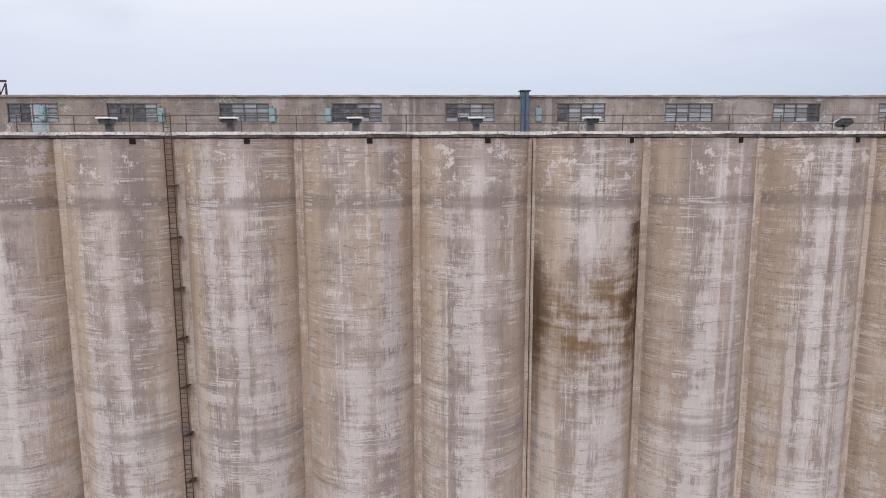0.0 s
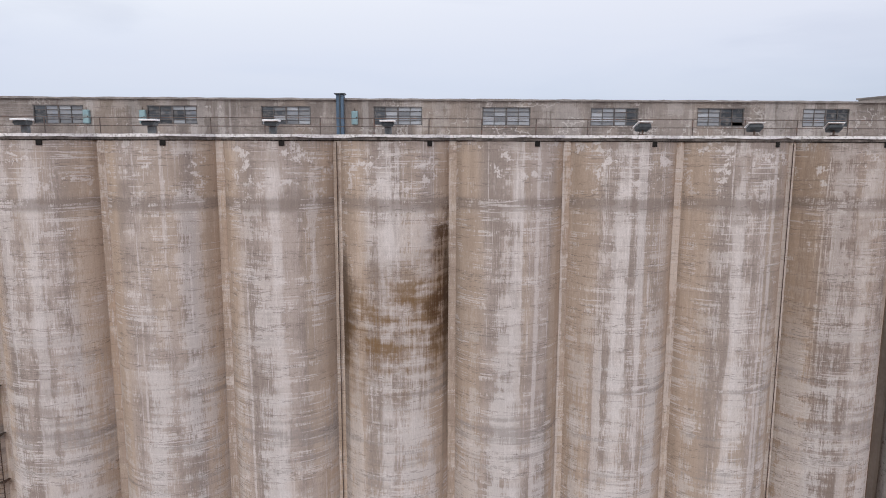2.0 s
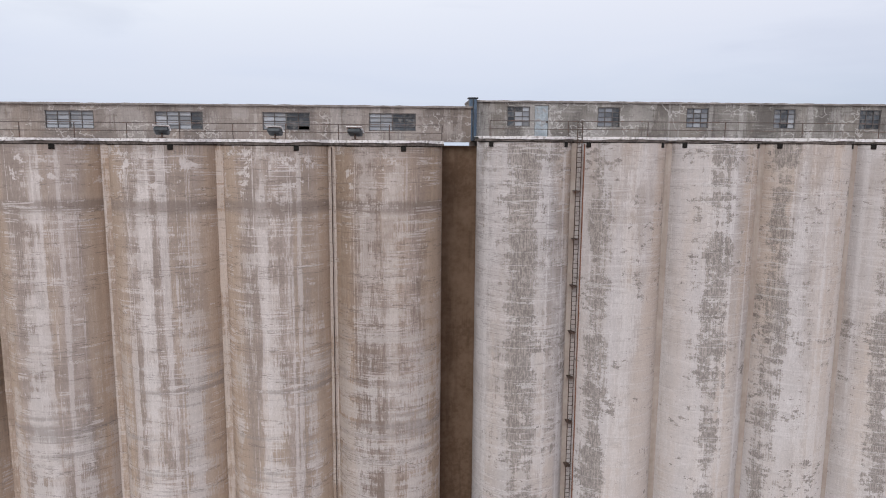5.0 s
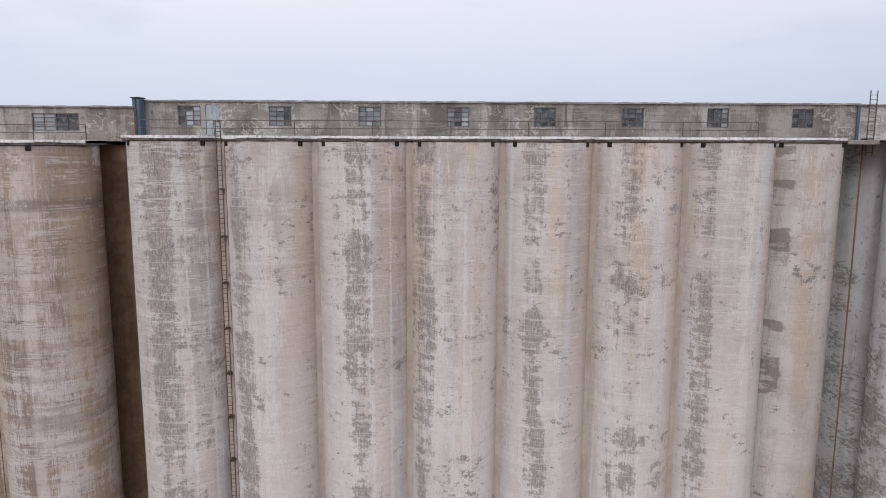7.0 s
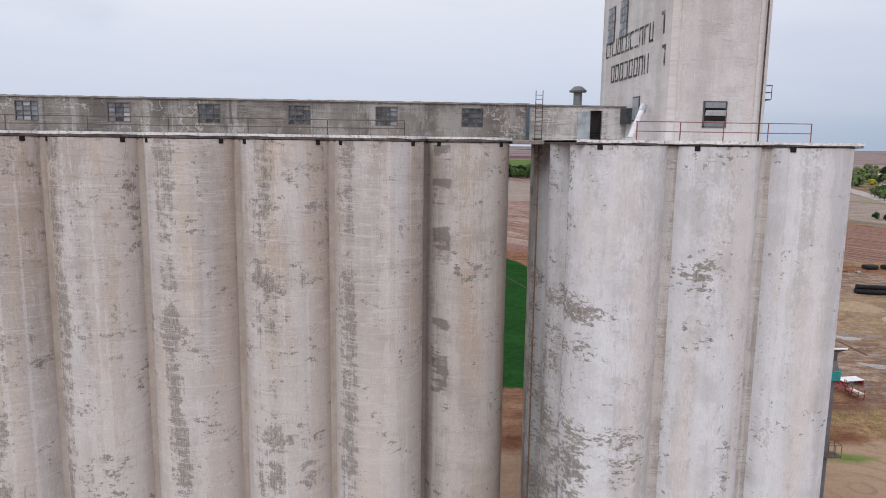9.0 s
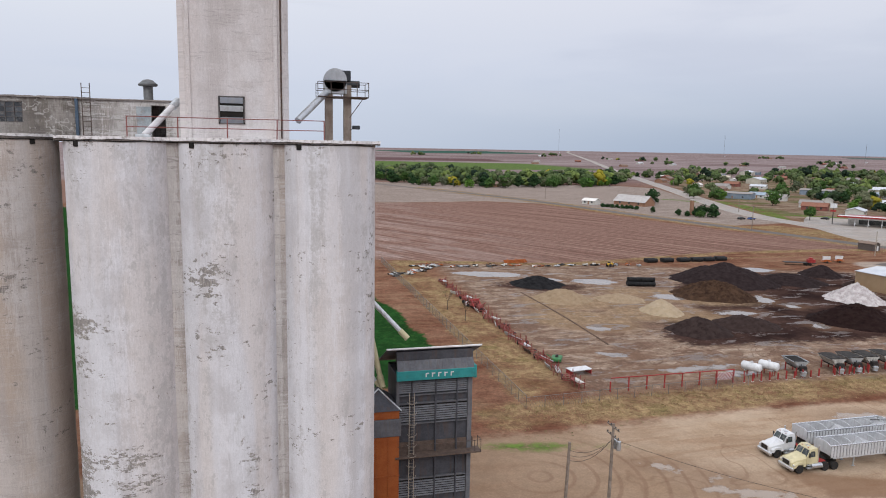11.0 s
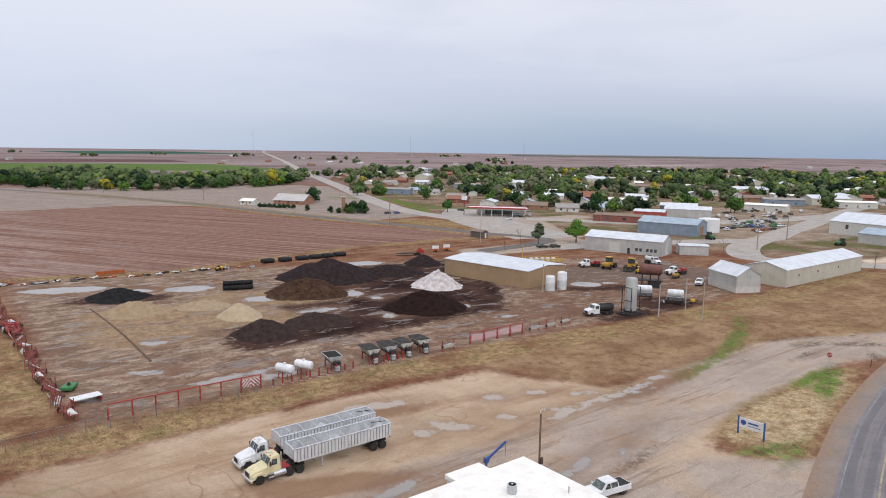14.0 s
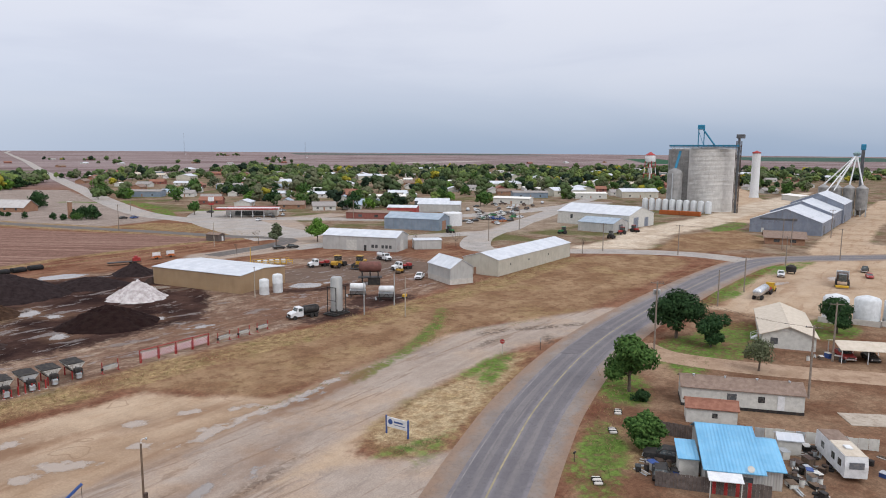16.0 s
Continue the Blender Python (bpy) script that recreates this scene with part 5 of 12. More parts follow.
part("door_handle", Mesh().box(-32.1, -32.02, 48.42, 48.5, 38.1, 38.22, 0.01), mat_iron, dr)
solid("gallery_floor", Mesh().box(-51.4, 34.9, 48.76, 52.19, 37.32, 37.36), mat_valley_dark, "dusty gallery floor", "floor", kind="structure")

gal2 = thing("gallery_white", "long grey rendered gallery with small square windows", "gallery building", kind="structure")
WIN_B = [37.59, 43.88, 50.14, 56.36, 62.54, 68.81, 74.98, 81.15]
holes = [(x, x + 1.58, 38.36, 39.72) for x in WIN_B] + [(39.5, 40.45, 37.66, 39.80)]
part("wall", pierced(35.0, 85.95, 49.56, 49.85, 37.45, 40.0, holes), mat_gallery_dark, gal2)
part("back_wall", Mesh().box(35.0, 85.95, 53.2, 53.5, 37.45, 40.0), mat_gallery, gal2)
for x in (35.0, 85.65):
    part("end_wall", Mesh().box(x, x + 0.3, 49.85, 53.2, 37.45, 40.0), mat_gallery, gal2)
roof = Mesh().strip([(34.95 + 51.1 * i / 160, 49.42 + random.uniform(-0.03, 0.03), 53.7, 40.0, 40.11 + random.uniform(-0.02, 0.02)) for i in range(161)])
part("roof", roof, mat_roofedge, gal2, "dark roof edge")
pat2 = [[D, [L, L, L, D], [L, L, L, L]], [Y, Y, D], [Y, L, Y], [Y, D, L], [D, D, D], [D, D, [D, D, D, Y]], [D, D, Y], [D, D, D]]
for x, k in zip(WIN_B, pat2):
    sash(gal2, x, x + 1.58, 49.60, 38.36, 39.72, 3, 4, k)
d = Mesh().box(39.52, 40.43, 49.60, 49.66, 37.68, 39.78, 0.015)
for a, b in ((37.85, 38.4), (38.5, 39.0), (39.1, 39.65)):
    d.box(39.66, 39.94, 49.57, 49.61, a, b, 0.02).box(40.02, 40.30, 49.57, 49.61, a, b, 0.02)
dr = part("door", d, mat_door, gal2, "flaking blue-grey panelled door")
part("door_handle", Mesh().box(40.33, 40.40, 49.52, 49.6, 38.6, 38.74, 0.01), mat_iron, dr)
solid("gallery_floor_white", Mesh().box(35.3, 85.6, 49.86, 53.19, 37.64, 37.68), mat_valley_dark, "dusty gallery floor", "floor", kind="structure")

ann = thing("gallery_annex", "peeling white annex between gallery and workhouse", "gallery building", kind="structure")
part("wall", pierced(85.95, 93.2, 49.6, 49.9, 37.5, 39.95, [(90.55, 91.45, 37.55, 39.7)]), mat_gallery_white, ann)
part("back_wall", Mesh().box(85.95, 93.2, 53.2, 53.5, 37.5, 39.95), mat_gallery_white, ann)
part("roof", Mesh().box(85.8, 93.2, 49.45, 53.7, 39.95, 40.06, 0.03), mat_roofedge, ann, "dark roof edge")
part("door", Mesh().box(89.6, 90.55, 49.50, 49.57, 37.55, 39.6, 0.02), mat_door, ann, "door slid open")
part("joint_cover", Mesh().box(85.85, 86.05, 49.40, 49.56, 37.4, 40.0, 0.03), mat_bluepipe, ann, "blue-grey joint cover")

# downpipes of blue metal over the joints
for x, y, z0, z1 in ((-2.05, 48.1, 37.3, 39.85), (35.15, 48.55, 37.35, 40.15)):
    s = thing("joint_cover", "blue-painted metal joint cover on the gallery wall", "downpipe", "blue joint covers", pose(x, y, z0))
    part("casing", Mesh().box(-0.24, 0.24, -0.05, 0.9, 0, z1 - z0, 0.03), mat_bluepipe, s)
    part("cap", Mesh().box(-0.34, 0.34, -0.12, 0.9, z1 - z0, z1 - z0 + 0.08, 0.02), mat_lampdark, s)
    part("rib", Mesh().box(-0.04, 0.04, -0.1, -0.04, 0, z1 - z0, 0.01), mat_lampdark, s)


# ---- rails, ladders, lamps on the roof edge ----
def railing(x0, x1, y, z, step, mat, label, h=0.92, mid=0.46):
    s = thing("railing", label, "railing", "roof railings", pose(x0, y, z))
    n = max(1, round((x1 - x0) / step))
    for i in range(n + 1):
        x = (x1 - x0) * i / n + random.uniform(-0.05, 0.05)
        part("post", Mesh().tube((x, 0, -0.02), (x + random.uniform(-0.03, 0.03), 0, h), 0.034, seg=6), mat, s)
    for hh in (h, mid):
        pts = [((x1 - x0) * i / n, 0, hh + random.uniform(-0.012, 0.012)) for i in range(n + 1)]
        part("rail", Mesh().bent(pts, 0.028), mat, s)
    return s


railing(-32.4, 32.9, 45.8, 37.3, 3.32, mat_rail, "thin rusty pipe railing along the roof edge", 1.0, 0.5)
railing(36.0, 77.0, 46.0, 37.62, 5.1, mat_rail, "thin rusty pipe railing along the roof edge", 1.02, 0.5)
railing(90.6, 101.3, 39.6, 37.52, 2.7, mat_railred, "faded red pipe railing on the bins", 1.12, 0.55)


def ladder(x, y, z0, z1, label, w=0.42):
    s = thing("ladder", label, "ladder", "wall ladders", pose(x, y, z0))
    h = z1 - z0
    for sx in (-w / 2, w / 2):
        st = Mesh().box(sx - 0.022, sx + 0.022, -0.03, 0.03, 0, h)
        part("stringer", st, mat_iron, s)
    first = part("rung", Mesh().tube((-w / 2, 0, 0), (w / 2, 0, 0), 0.018, seg=5, caps=False), mat_iron, s)
    first.location.z = 0.25
    for i in range(1, int(h / 0.31)):
        r = new("rung", first.data)
        r.parent = s
        r.location.z = 0.25 + 0.31 * i
    for i in range(int(h / 3.1)):
        z = 1.2 + 3.1 * i
        part("bracket", Mesh().box(-w / 2 - 0.05, w / 2 + 0.05, 0.0, 0.75, z, z + 0.035), mat_iron, s)
    return s


ladder(-23.35, 44.75, 2.0, 38.4, "dark iron ladder up the silo joint")
ladder(41.6, 45.0, 2.0, 38.6, "narrow dark iron ladder with a rusty conduit", 0.3)
ladder(86.65, 49.0, 36.4, 41.0, "thin iron ladder at the gallery annex", 0.5)
s = thing("conduit_pipe", "rusty brown conduit down the silo joint", "pipe", "", pose(41.98, 45.1, 0))
part("pipe", Mesh().tube((0, 0, 0), (0, 0, 37.2), 0.07), surf("rust_pipe", (0.16, 0.08, 0.05), (0.24, 0.12, 0.08), 0.6, 0.8), s)
s = thing("conduit_pipe", "rusty brown conduit beside the bin ladder", "pipe", "", pose(87.0, 50.3, 0))
part("pipe", Mesh().tube((0, 0, 0), (0, 0, 37.2), 0.06), surf("rust_pipe_bin", (0.16, 0.09, 0.06), (0.26, 0.16, 0.11), 0.6, 0.8), s)
for x in (26.0, -2.0):
    s = thing("conduit_pipe", "thin dark conduit down a silo joint", "pipe", "", pose(x, 45.3, 0))
    part("pipe", Mesh().tube((0, 0, 0), (0, 0, 36.9), 0.028), mat_iron, s)


mat_stand = surf("weathered_lamp_stand", (0.10, 0.105, 0.11), (0.17, 0.175, 0.18), 0.4, 0.6, 0.2, dirt=(0.14, 0.09, 0.06))


def floodlight(x, z, old):
    s = thing("floodlight", "white-hooded floodlight on a steel stand" if old else "dark tilted floodlight on the roof edge", "floodlight", "roof floodlights", pose(x, 43.9, z))
    if old:
        part("stand", Mesh().box(-0.20, 0.20, -0.05, 0.30, 0, 0.42, 0.03), mat_stand, s, "weathered grey stand")
        h = Mesh().prism([(-0.28, 0.44), (0.28, 0.44), (0.36, 0.58), (0.32, 0.70), (-0.33, 0.70), (-0.38, 0.58)], -0.5, 0.25, 1)
        part("housing", h, mat_lampdark, s)
        part("hood", Mesh().box(-0.46, 0.44, -0.62, 0.28, 0.70, 0.80, 0.02), mat_lampwhite, s, "white hood")
    else:
        m = pose(0, 0, 0.42, -24, 0, random.uniform(-20, 20))
        part("stand", Mesh().tube((0, 0, 0), (0, 0, 0.36), 0.06).box(-0.2, 0.2, -0.15, 0.15, 0, 0.05), mat_iron, s)
        part("housing", Mesh().box(-0.42, 0.42, -0.34, 0.30, -0.14, 0.16, 0.07, m), mat_lampdark, s)
        part("hood", Mesh().box(-0.48, 0.48, -0.46, 0.32, 0.16, 0.20, 0.01, m), mat_lampwhite, s, "pale hood")


for x in (-33.2, -26.3, -19.5, -12.4, -5.5, 1.15):
    floodlight(x, 37.34, True)
for x in (16.1, 22.8, 27.6):
    floodlight(x, 37.34, False)
for x, z in ((-24.9, 38.4), (-18.0, 38.4), (-14.5, 38.4), (-1.15, 38.4), (-32.2, 38.5)):
    s = thing("switch_box", "faded teal metal switch box on the gallery wall", "switch box", "gallery switch boxes", pose(x, 48.3, z - 0.42))
    part("case", Mesh().box(-0.2, 0.2, -0.06, 0.16, 0, 0.85, 0.02), mat_teal, s)
    part("cover", Mesh().box(-0.17, 0.17, -0.085, -0.06, 0.04, 0.81, 0.01), mat_teal, s)
    part("hasp", Mesh().box(0.1, 0.16, -0.11, -0.085, 0.38, 0.46), mat_iron, s)
    part("conduit", Mesh().tube((0, 0.06, 0.85), (0, 0.06, 1.02), 0.02, seg=6), mat_iron, s)

# ---- workhouse tower over the bins ----
tw = thing("workhouse_tower", "tall chalky white workhouse tower with worn black lettering", "tower")
body = Mesh()
body.prism([(93.2, 41.7), (93.5, 41.4), (99.1, 41.4), (99.4, 41.7), (99.4, 56.5), (93.2, 56.5)], 37.5, 63.0, 2)
part("wall", body, mat_tower_white, tw)
part("roof", Mesh().box(92.9, 99.7, 41.1, 56.8, 63.0, 63.5, 0.05), mat_roofedge, tw)
for x in (93.75, 98.65):
    part("pilaster", Mesh().box(x - 0.12, x + 0.12, 41.33, 41.5, 37.5, 63.0, 0.02), mat_tower_white, tw)
part("downpipe", Mesh().tube((98.95, 41.3, 37.6), (98.95, 41.3, 63), 0.05), mat_iron, tw)
lv = new("louvre_window")
lv.parent = tw
part("frame", Mesh().box(95.35, 96.85, 41.33, 41.42, 38.4, 38.48).box(95.35, 96.85, 41.33, 41.42, 39.92, 40.0).box(95.35, 95.43, 41.33, 41.42, 38.4, 40.0).box(96.77, 96.85, 41.33, 41.42, 38.4, 40.0), mat_frame, lv)
part("opening", Mesh().box(95.43, 96.77, 41.375, 41.396, 38.48, 39.92), mat_black, lv)
for z, t, mt in ((39.75, 0, Y), (39.28, 24, mat_galv), (38.62, 0, Y)):
    part("slat", Mesh().box(-0.64, 0.64, -0.02, 0.02, -0.17, 0.17, 0.01, pose(96.1, 41.34 - (0.1 if t else 0), z, t, 0, 0)), mt, lv)
for y, z in ((54.1, 46.4), (51.1, 46.45), (54.1, 52.5), (51.1, 52.5)):
    w = new("window")
    w.parent = tw
    f = Mesh().box(93.13, 93.19, y - 0.85, y + 0.85, z - 1.35, z + 1.35)
    part("window_frame", f, mat_frame, w)
    for i in range(3):
        for j in range(5):
            part("pane", Mesh().box(93.10, 93.135, y - 0.78 + 0.53 * i, y - 0.30 + 0.53 * i, z - 1.28 + 0.52 * j, z - 0.82 + 0.52 * j), D if (i + j) % 3 else Y, w)
w = new("window")
w.parent = tw
part("window_frame", Mesh().box(93.13, 93.19, 46.7, 48.1, 38.9, 40.6), mat_frame, w)
part("pane", Mesh().box(93.10, 93.135, 46.8, 48.0, 39.0, 40.5), Y, w)
part("vent_box", Mesh().box(92.75, 93.2, 48.3, 49.55, 38.75, 39.85, 0.03), mat_lampdark, tw, "grey vent box")
# worn rows of lettering as plain block shapes, half flaked away
rng = random.Random(5)
for z0, z1, ya, yb, count in ((44.0, 45.25, 55.3, 44.6, 11), (42.0, 43.3, 53.7, 45.2, 8)):
    pitch = (ya - yb) / count
    for k in range(count):
        y1 = ya - pitch * k
        y0 = y1 - pitch * 0.74
        b, t = Mesh(), 0.15
        bars = [(y0, y1, z1 - t, z1), (y0, y1, z0, z0 + t), (y1 - t, y1, z0, z1), (y0, y0 + t, z0, z1)]
        keep = [q for q in bars if rng.random() < 0.86] or bars[:2]
        for a, c2, e, f2 in keep:
            b.box(93.165, 93.192, a, c2, e, f2)
        part("letter_block", b, mat_letter, tw)
for z0, z1, y in ((44.2, 45.6, 43.0), (42.2, 43.5, 42.6)):
    part("letter_block", Mesh().box(93.165, 93.192, y - 0.1, y + 0.1, z0, z1).box(93.165, 93.192, y + 0.1, y + 0.5, z1 - 0.2, z1), mat_letter, tw)
mat_ventgrey = surf("dull_vent_steel", (0.13, 0.135, 0.14), (0.22, 0.225, 0.23), 0.5, 0.6, 0.4, dirt=(0.10, 0.08, 0.07))
s = thing("roof_vent", "dull grey vent stack with a conical cap", "vent", "", pose(90.1, 51.7, 40.04))
part("stack", Mesh().lathe([(0.32, 0), (0.32, 1.1)], 16), mat_ventgrey, s, smooth=True)
part("cowl", Mesh().lathe([(0.62, 1.08), (0.66, 1.2), (0.30, 1.5), (0.05, 1.55)], 16), mat_ventgrey, s, smooth=True)
s = thing("spout_pipe", "pale sloping spout pipe at the tower foot", "pipe", "", pose(0, 0, 0))
part("pipe", Mesh().tube((91.1, 42.2, 37.6), (92.75, 44.7, 39.75), 0.19, seg=14), mat_bin_white, s, smooth=True)
part("collar", Mesh().tube((92.5, 44.3, 39.4), (92.8, 44.78, 39.82), 0.24, seg=14), mat_galv, s, smooth=True)
part("foot", Mesh().box(90.7, 91.5, 41.8, 42.6, 37.5, 37.7, 0.03), mat_galv, s)

# bucket elevator head with platform, beyond the tower
s = thing("bucket_elevator", "rusty bucket elevator legs with a railed head platform", "grain elevator leg", "", pose(103.6, 54.1, 0))
for x in (-0.7, 0.75):
    part("leg_casing", Mesh().box(x - 0.3, x + 0.3, -0.25, 0.25, 0, 42.0, 0.02), surf("brown_leg_metal", (0.20, 0.16, 0.13), (0.31, 0.26, 0.22), 0.8, 0.6, 0.3, dirt=(0.14, 0.07, 0.04), streak=True), s)
part("head", Mesh().lathe([(0.9, -0.35), (0.9, 0.35)], 18, m=pose(-0.2, 0, 42.25, 90, 0, 0)).box(-1.1, 0.7, -0.35, 0.35, 41.2, 42.25, 0.03), mat_galv, s, smooth=True)
part("motor", Mesh().tube((0.7, 0, 42.0), (1.7, 0, 42.0), 0.28, seg=12).box(0.2, 1.0, -0.3, 0.3, 42.2, 43.0, 0.04), mat_lampdark, s)
part("platform", Mesh().box(-1.6, 2.3, -1.0, 1.0, 40.9, 40.98), mat_iron, s)
for x, y in ((-1.6, -1.0), (-0.6, -1.0), (0.4, -1.0), (1.4, -1.0), (2.3, -1.0), (2.3, 1.0), (-1.6, 1.0), (0.4, 1.0)):
    part("post", Mesh().tube((x, y, 40.98), (x, y, 42.05), 0.03, seg=6), mat_rail, s)
for z in (41.5, 42.05):
    part("rail", Mesh().tube((-1.6, -1, z), (2.3, -1, z), 0.025, seg=6).tube((2.3, -1, z), (2.3, 1, z), 0.025, seg=6).tube((-1.6, 1, z), (2.3, 1, z), 0.025, seg=6), mat_rail, s)
part("brace", Mesh().tube((1.9, -1, 40.9), (0.9, -0.3, 39.4), 0.03, seg=6), mat_rail, s)
part("spout", Mesh().tube((-0.9, -0.2, 41.3), (-3.2, -2.4, 39.0), 0.26, seg=12), mat_galv, s, smooth=True)
part("lamp", Mesh().box(1.1, 1.7, -0.5, -0.1, 38.5, 38.8, 0.05).tube((0.8, -0.2, 38.4), (1.3, -0.3, 38.6), 0.03), mat_lampdark, s)
# lattice frame seen above the gallery roof
s = thing("roof_frame", "dark steel lattice frame above the gallery roof", "steel frame", "", pose(-36.2, 51.0, 39.6))
for x in (-1.2, 0.0, 0.45):
    part("post", Mesh().box(x - 0.05, x + 0.05, -0.05, 0.05, 0, 1.25 if x < 0.4 else 0.9), mat_iron, s)
part("beam", Mesh().box(-1.3, 0.5, -0.06, 0.06, 1.0, 1.14).tube((0, 0, 0.1), (0.45, 0, 0.95), 0.04, seg=6).tube((-1.2, 0, 0.1), (0, 0, 1.0), 0.04, seg=6), mat_iron, s)

# ---- more materials for the yard and the town ----
def sheet(name, c1, c2, dirt=(0.25, 0.19, 0.15), amount=0.3, rough=0.5, metal=0.25, pitch=0.3, axis="w", depth=0.03):
    """Ribbed metal sheet; ribs run up walls (w: over x and y) or across roofs (x or y)."""
    m, g = material(name)
    q = g.put("ShaderNodeTexCoord").outputs["Object"]
    x, y, z = g.xyz(q)
    info = g.put("ShaderNodeObjectInfo").outputs["Random"]
    a = {"w": g.math("ADD", x, y), "x": x, "y": y, "z": z}[axis]
    rib = g.math("SINE", g.math("MULTIPLY", a, 2 * math.pi / pitch))
    n1 = g.noise(g.scale(q, (0.35, 0.35, 0.35), (0, 0, 0)), 1.0, 4.0)
    n2 = g.noise(g.scale(q, (1.6, 1.6, 0.25)), 1.0, 6.0, 0.65)
    panel = g.math("FRACT", g.math("MULTIPLY", g.math("SINE", g.math("FLOOR", g.math("DIVIDE", a, 0.95))), 43.7))
    c = g.mix(g.step(n1, 0.35, 0.65), c1, c2)
    c = g.mix(g.math("MULTIPLY", panel, 0.16), c, [v * 0.72 for v in c1])
    c = g.mix(g.math("MULTIPLY", g.step(n2, 0.50, 0.66), amount), c, dirt)
    c = g.mix(g.step(rib, 0.5, 1.0, 0.0, 0.14), c, [min(1, v * 1.25) for v in c2])
    finish(g, c, rough, metal, rib, depth, 0.5, 0.4)
    return m


def plain(name, c, rough=0.5, metal=0.0, spread=0.8):
    return surf(name, [v * spread for v in c], c, 0.8, rough, metal, dirt=[v * 0.45 + 0.05 for v in c], amount=0.3)


mat_tan_sheet = sheet("tan_steel_sheet", (0.335, 0.225, 0.130), (0.375, 0.26, 0.155), amount=0.15)
mat_white_roof_x = sheet("white_roof_sheet_long", (0.455, 0.475, 0.515), (0.555, 0.57, 0.60), (0.42, 0.38, 0.35), 0.2, 0.45, 0.1, 0.9, "x", 0.02)
mat_grey_sheet = sheet("pale_grey_sheet", (0.40, 0.395, 0.385), (0.47, 0.465, 0.45), amount=0.22)
mat_cream_sheet = sheet("cream_sheet", (0.47, 0.445, 0.375), (0.54, 0.51, 0.435), amount=0.2)
mat_blue_sheet = sheet("blue_grey_sheet", (0.185, 0.235, 0.30), (0.24, 0.29, 0.355), amount=0.25)
mat_slate_sheet = sheet("slate_blue_sheet", (0.175, 0.20, 0.255), (0.23, 0.255, 0.31), (0.17, 0.14, 0.13), 0.35)
mat_bluegrey_roof = sheet("blue_grey_roof", (0.25, 0.31, 0.375), (0.32, 0.385, 0.45), amount=0.35, axis="x", pitch=0.9)
mat_skyblue_roof = sheet("sky_blue_roof", (0.120, 0.33, 0.52), (0.165, 0.40, 0.60), (0.30, 0.45, 0.55), 0.2, 0.4, 0.1, 0.45, "x", 0.03)
mat_red_sheet = sheet("red_sheet", (0.30, 0.050, 0.045), (0.38, 0.075, 0.065), amount=0.2)
mat_darkred_wall = surf("dark_red_brick", (0.17, 0.060, 0.048), (0.24, 0.095, 0.075), 1.0, 0.9, dirt=(0.13, 0.07, 0.06))
mat_brick = surf("brown_brick", (0.235, 0.125, 0.080), (0.32, 0.185, 0.12), 1.0, 0.9, dirt=(0.16, 0.10, 0.08))
mat_dark_sheet = sheet("dark_grey_sheet", (0.075, 0.080, 0.090), (0.12, 0.125, 0.135), (0.14, 0.10, 0.08), 0.3)
mat_bin_sheet = sheet("corrugated_bin_steel", (0.50, 0.475, 0.45), (0.60, 0.575, 0.545), (0.33, 0.30, 0.27), 0.3, 0.55, 0.15, 0.8, "z", 0.06)
mat_bin_dark = sheet("dull_bin_steel", (0.20, 0.195, 0.19), (0.29, 0.28, 0.27), (0.16, 0.13, 0.11), 0.4, 0.55, 0.15, 0.8, "z", 0.06)
mat_white = plain("white_enamel", (0.66, 0.66, 0.67), 0.4)
mat_offwhite = plain("off_white_paint", (0.56, 0.545, 0.51), 0.6)
mat_poly = plain("white_poly_tank", (0.60, 0.61, 0.62), 0.5)
mat_cream_paint = plain("cream_paint", (0.60, 0.53, 0.33), 0.45)
mat_chrome = surf("bright_metal", (0.52, 0.53, 0.55), (0.66, 0.67, 0.69), 0.4, 0.28, 0.85)
mat_aluminium = surf("dull_aluminium", (0.52, 0.53, 0.55), (0.65, 0.66, 0.68), 0.9, 0.45, 0.3, dirt=(0.30, 0.27, 0.25), streak=True)
mat_tyre = surf("tyre_rubber", (0.016, 0.016, 0.017), (0.034, 0.031, 0.029), 0.3, 0.85, dirt=(0.10, 0.07, 0.05), amount=0.3)
mat_glass = glass("vehicle_glass", (0.030, 0.040, 0.042), 0.06)
mat_chassis = surf("black_chassis", (0.02, 0.02, 0.021), (0.045, 0.042, 0.04), 0.5, 0.6, 0.2, dirt=(0.12, 0.08, 0.06))
mat_redpaint = surf("red_steel_paint", (0.25, 0.026, 0.028), (0.35, 0.048, 0.045), 0.5, 0.5, 0.1, dirt=(0.20, 0.06, 0.04))
mat_orange = surf("orange_bin_paint", (0.29, 0.075, 0.020), (0.37, 0.11, 0.032), 0.9, 0.6, 0.1, dirt=(0.25, 0.085, 0.04), streak=True)
mat_yellow_paint = plain("yellow_machine_paint", (0.56, 0.34, 0.035), 0.45)
mat_green_paint = plain("green_machine_paint", (0.045, 0.17, 0.060), 0.45)
mat_blue_paint = plain("blue_paint", (0.045, 0.085, 0.25), 0.45)
mat_bin_blue = plain("faded_bin_blue", (0.035, 0.20, 0.33), 0.5)
mat_rusttank = surf("oxide_red_tank", (0.115, 0.050, 0.042), (0.175, 0.080, 0.065), 1.0, 0.7, 0.1, dirt=(0.07, 0.045, 0.04))
mat_cyl_grey = sheet("grey_silo_metal", (0.30, 0.30, 0.295), (0.36, 0.36, 0.35), amount=0.2, axis="w", pitch=0.8)
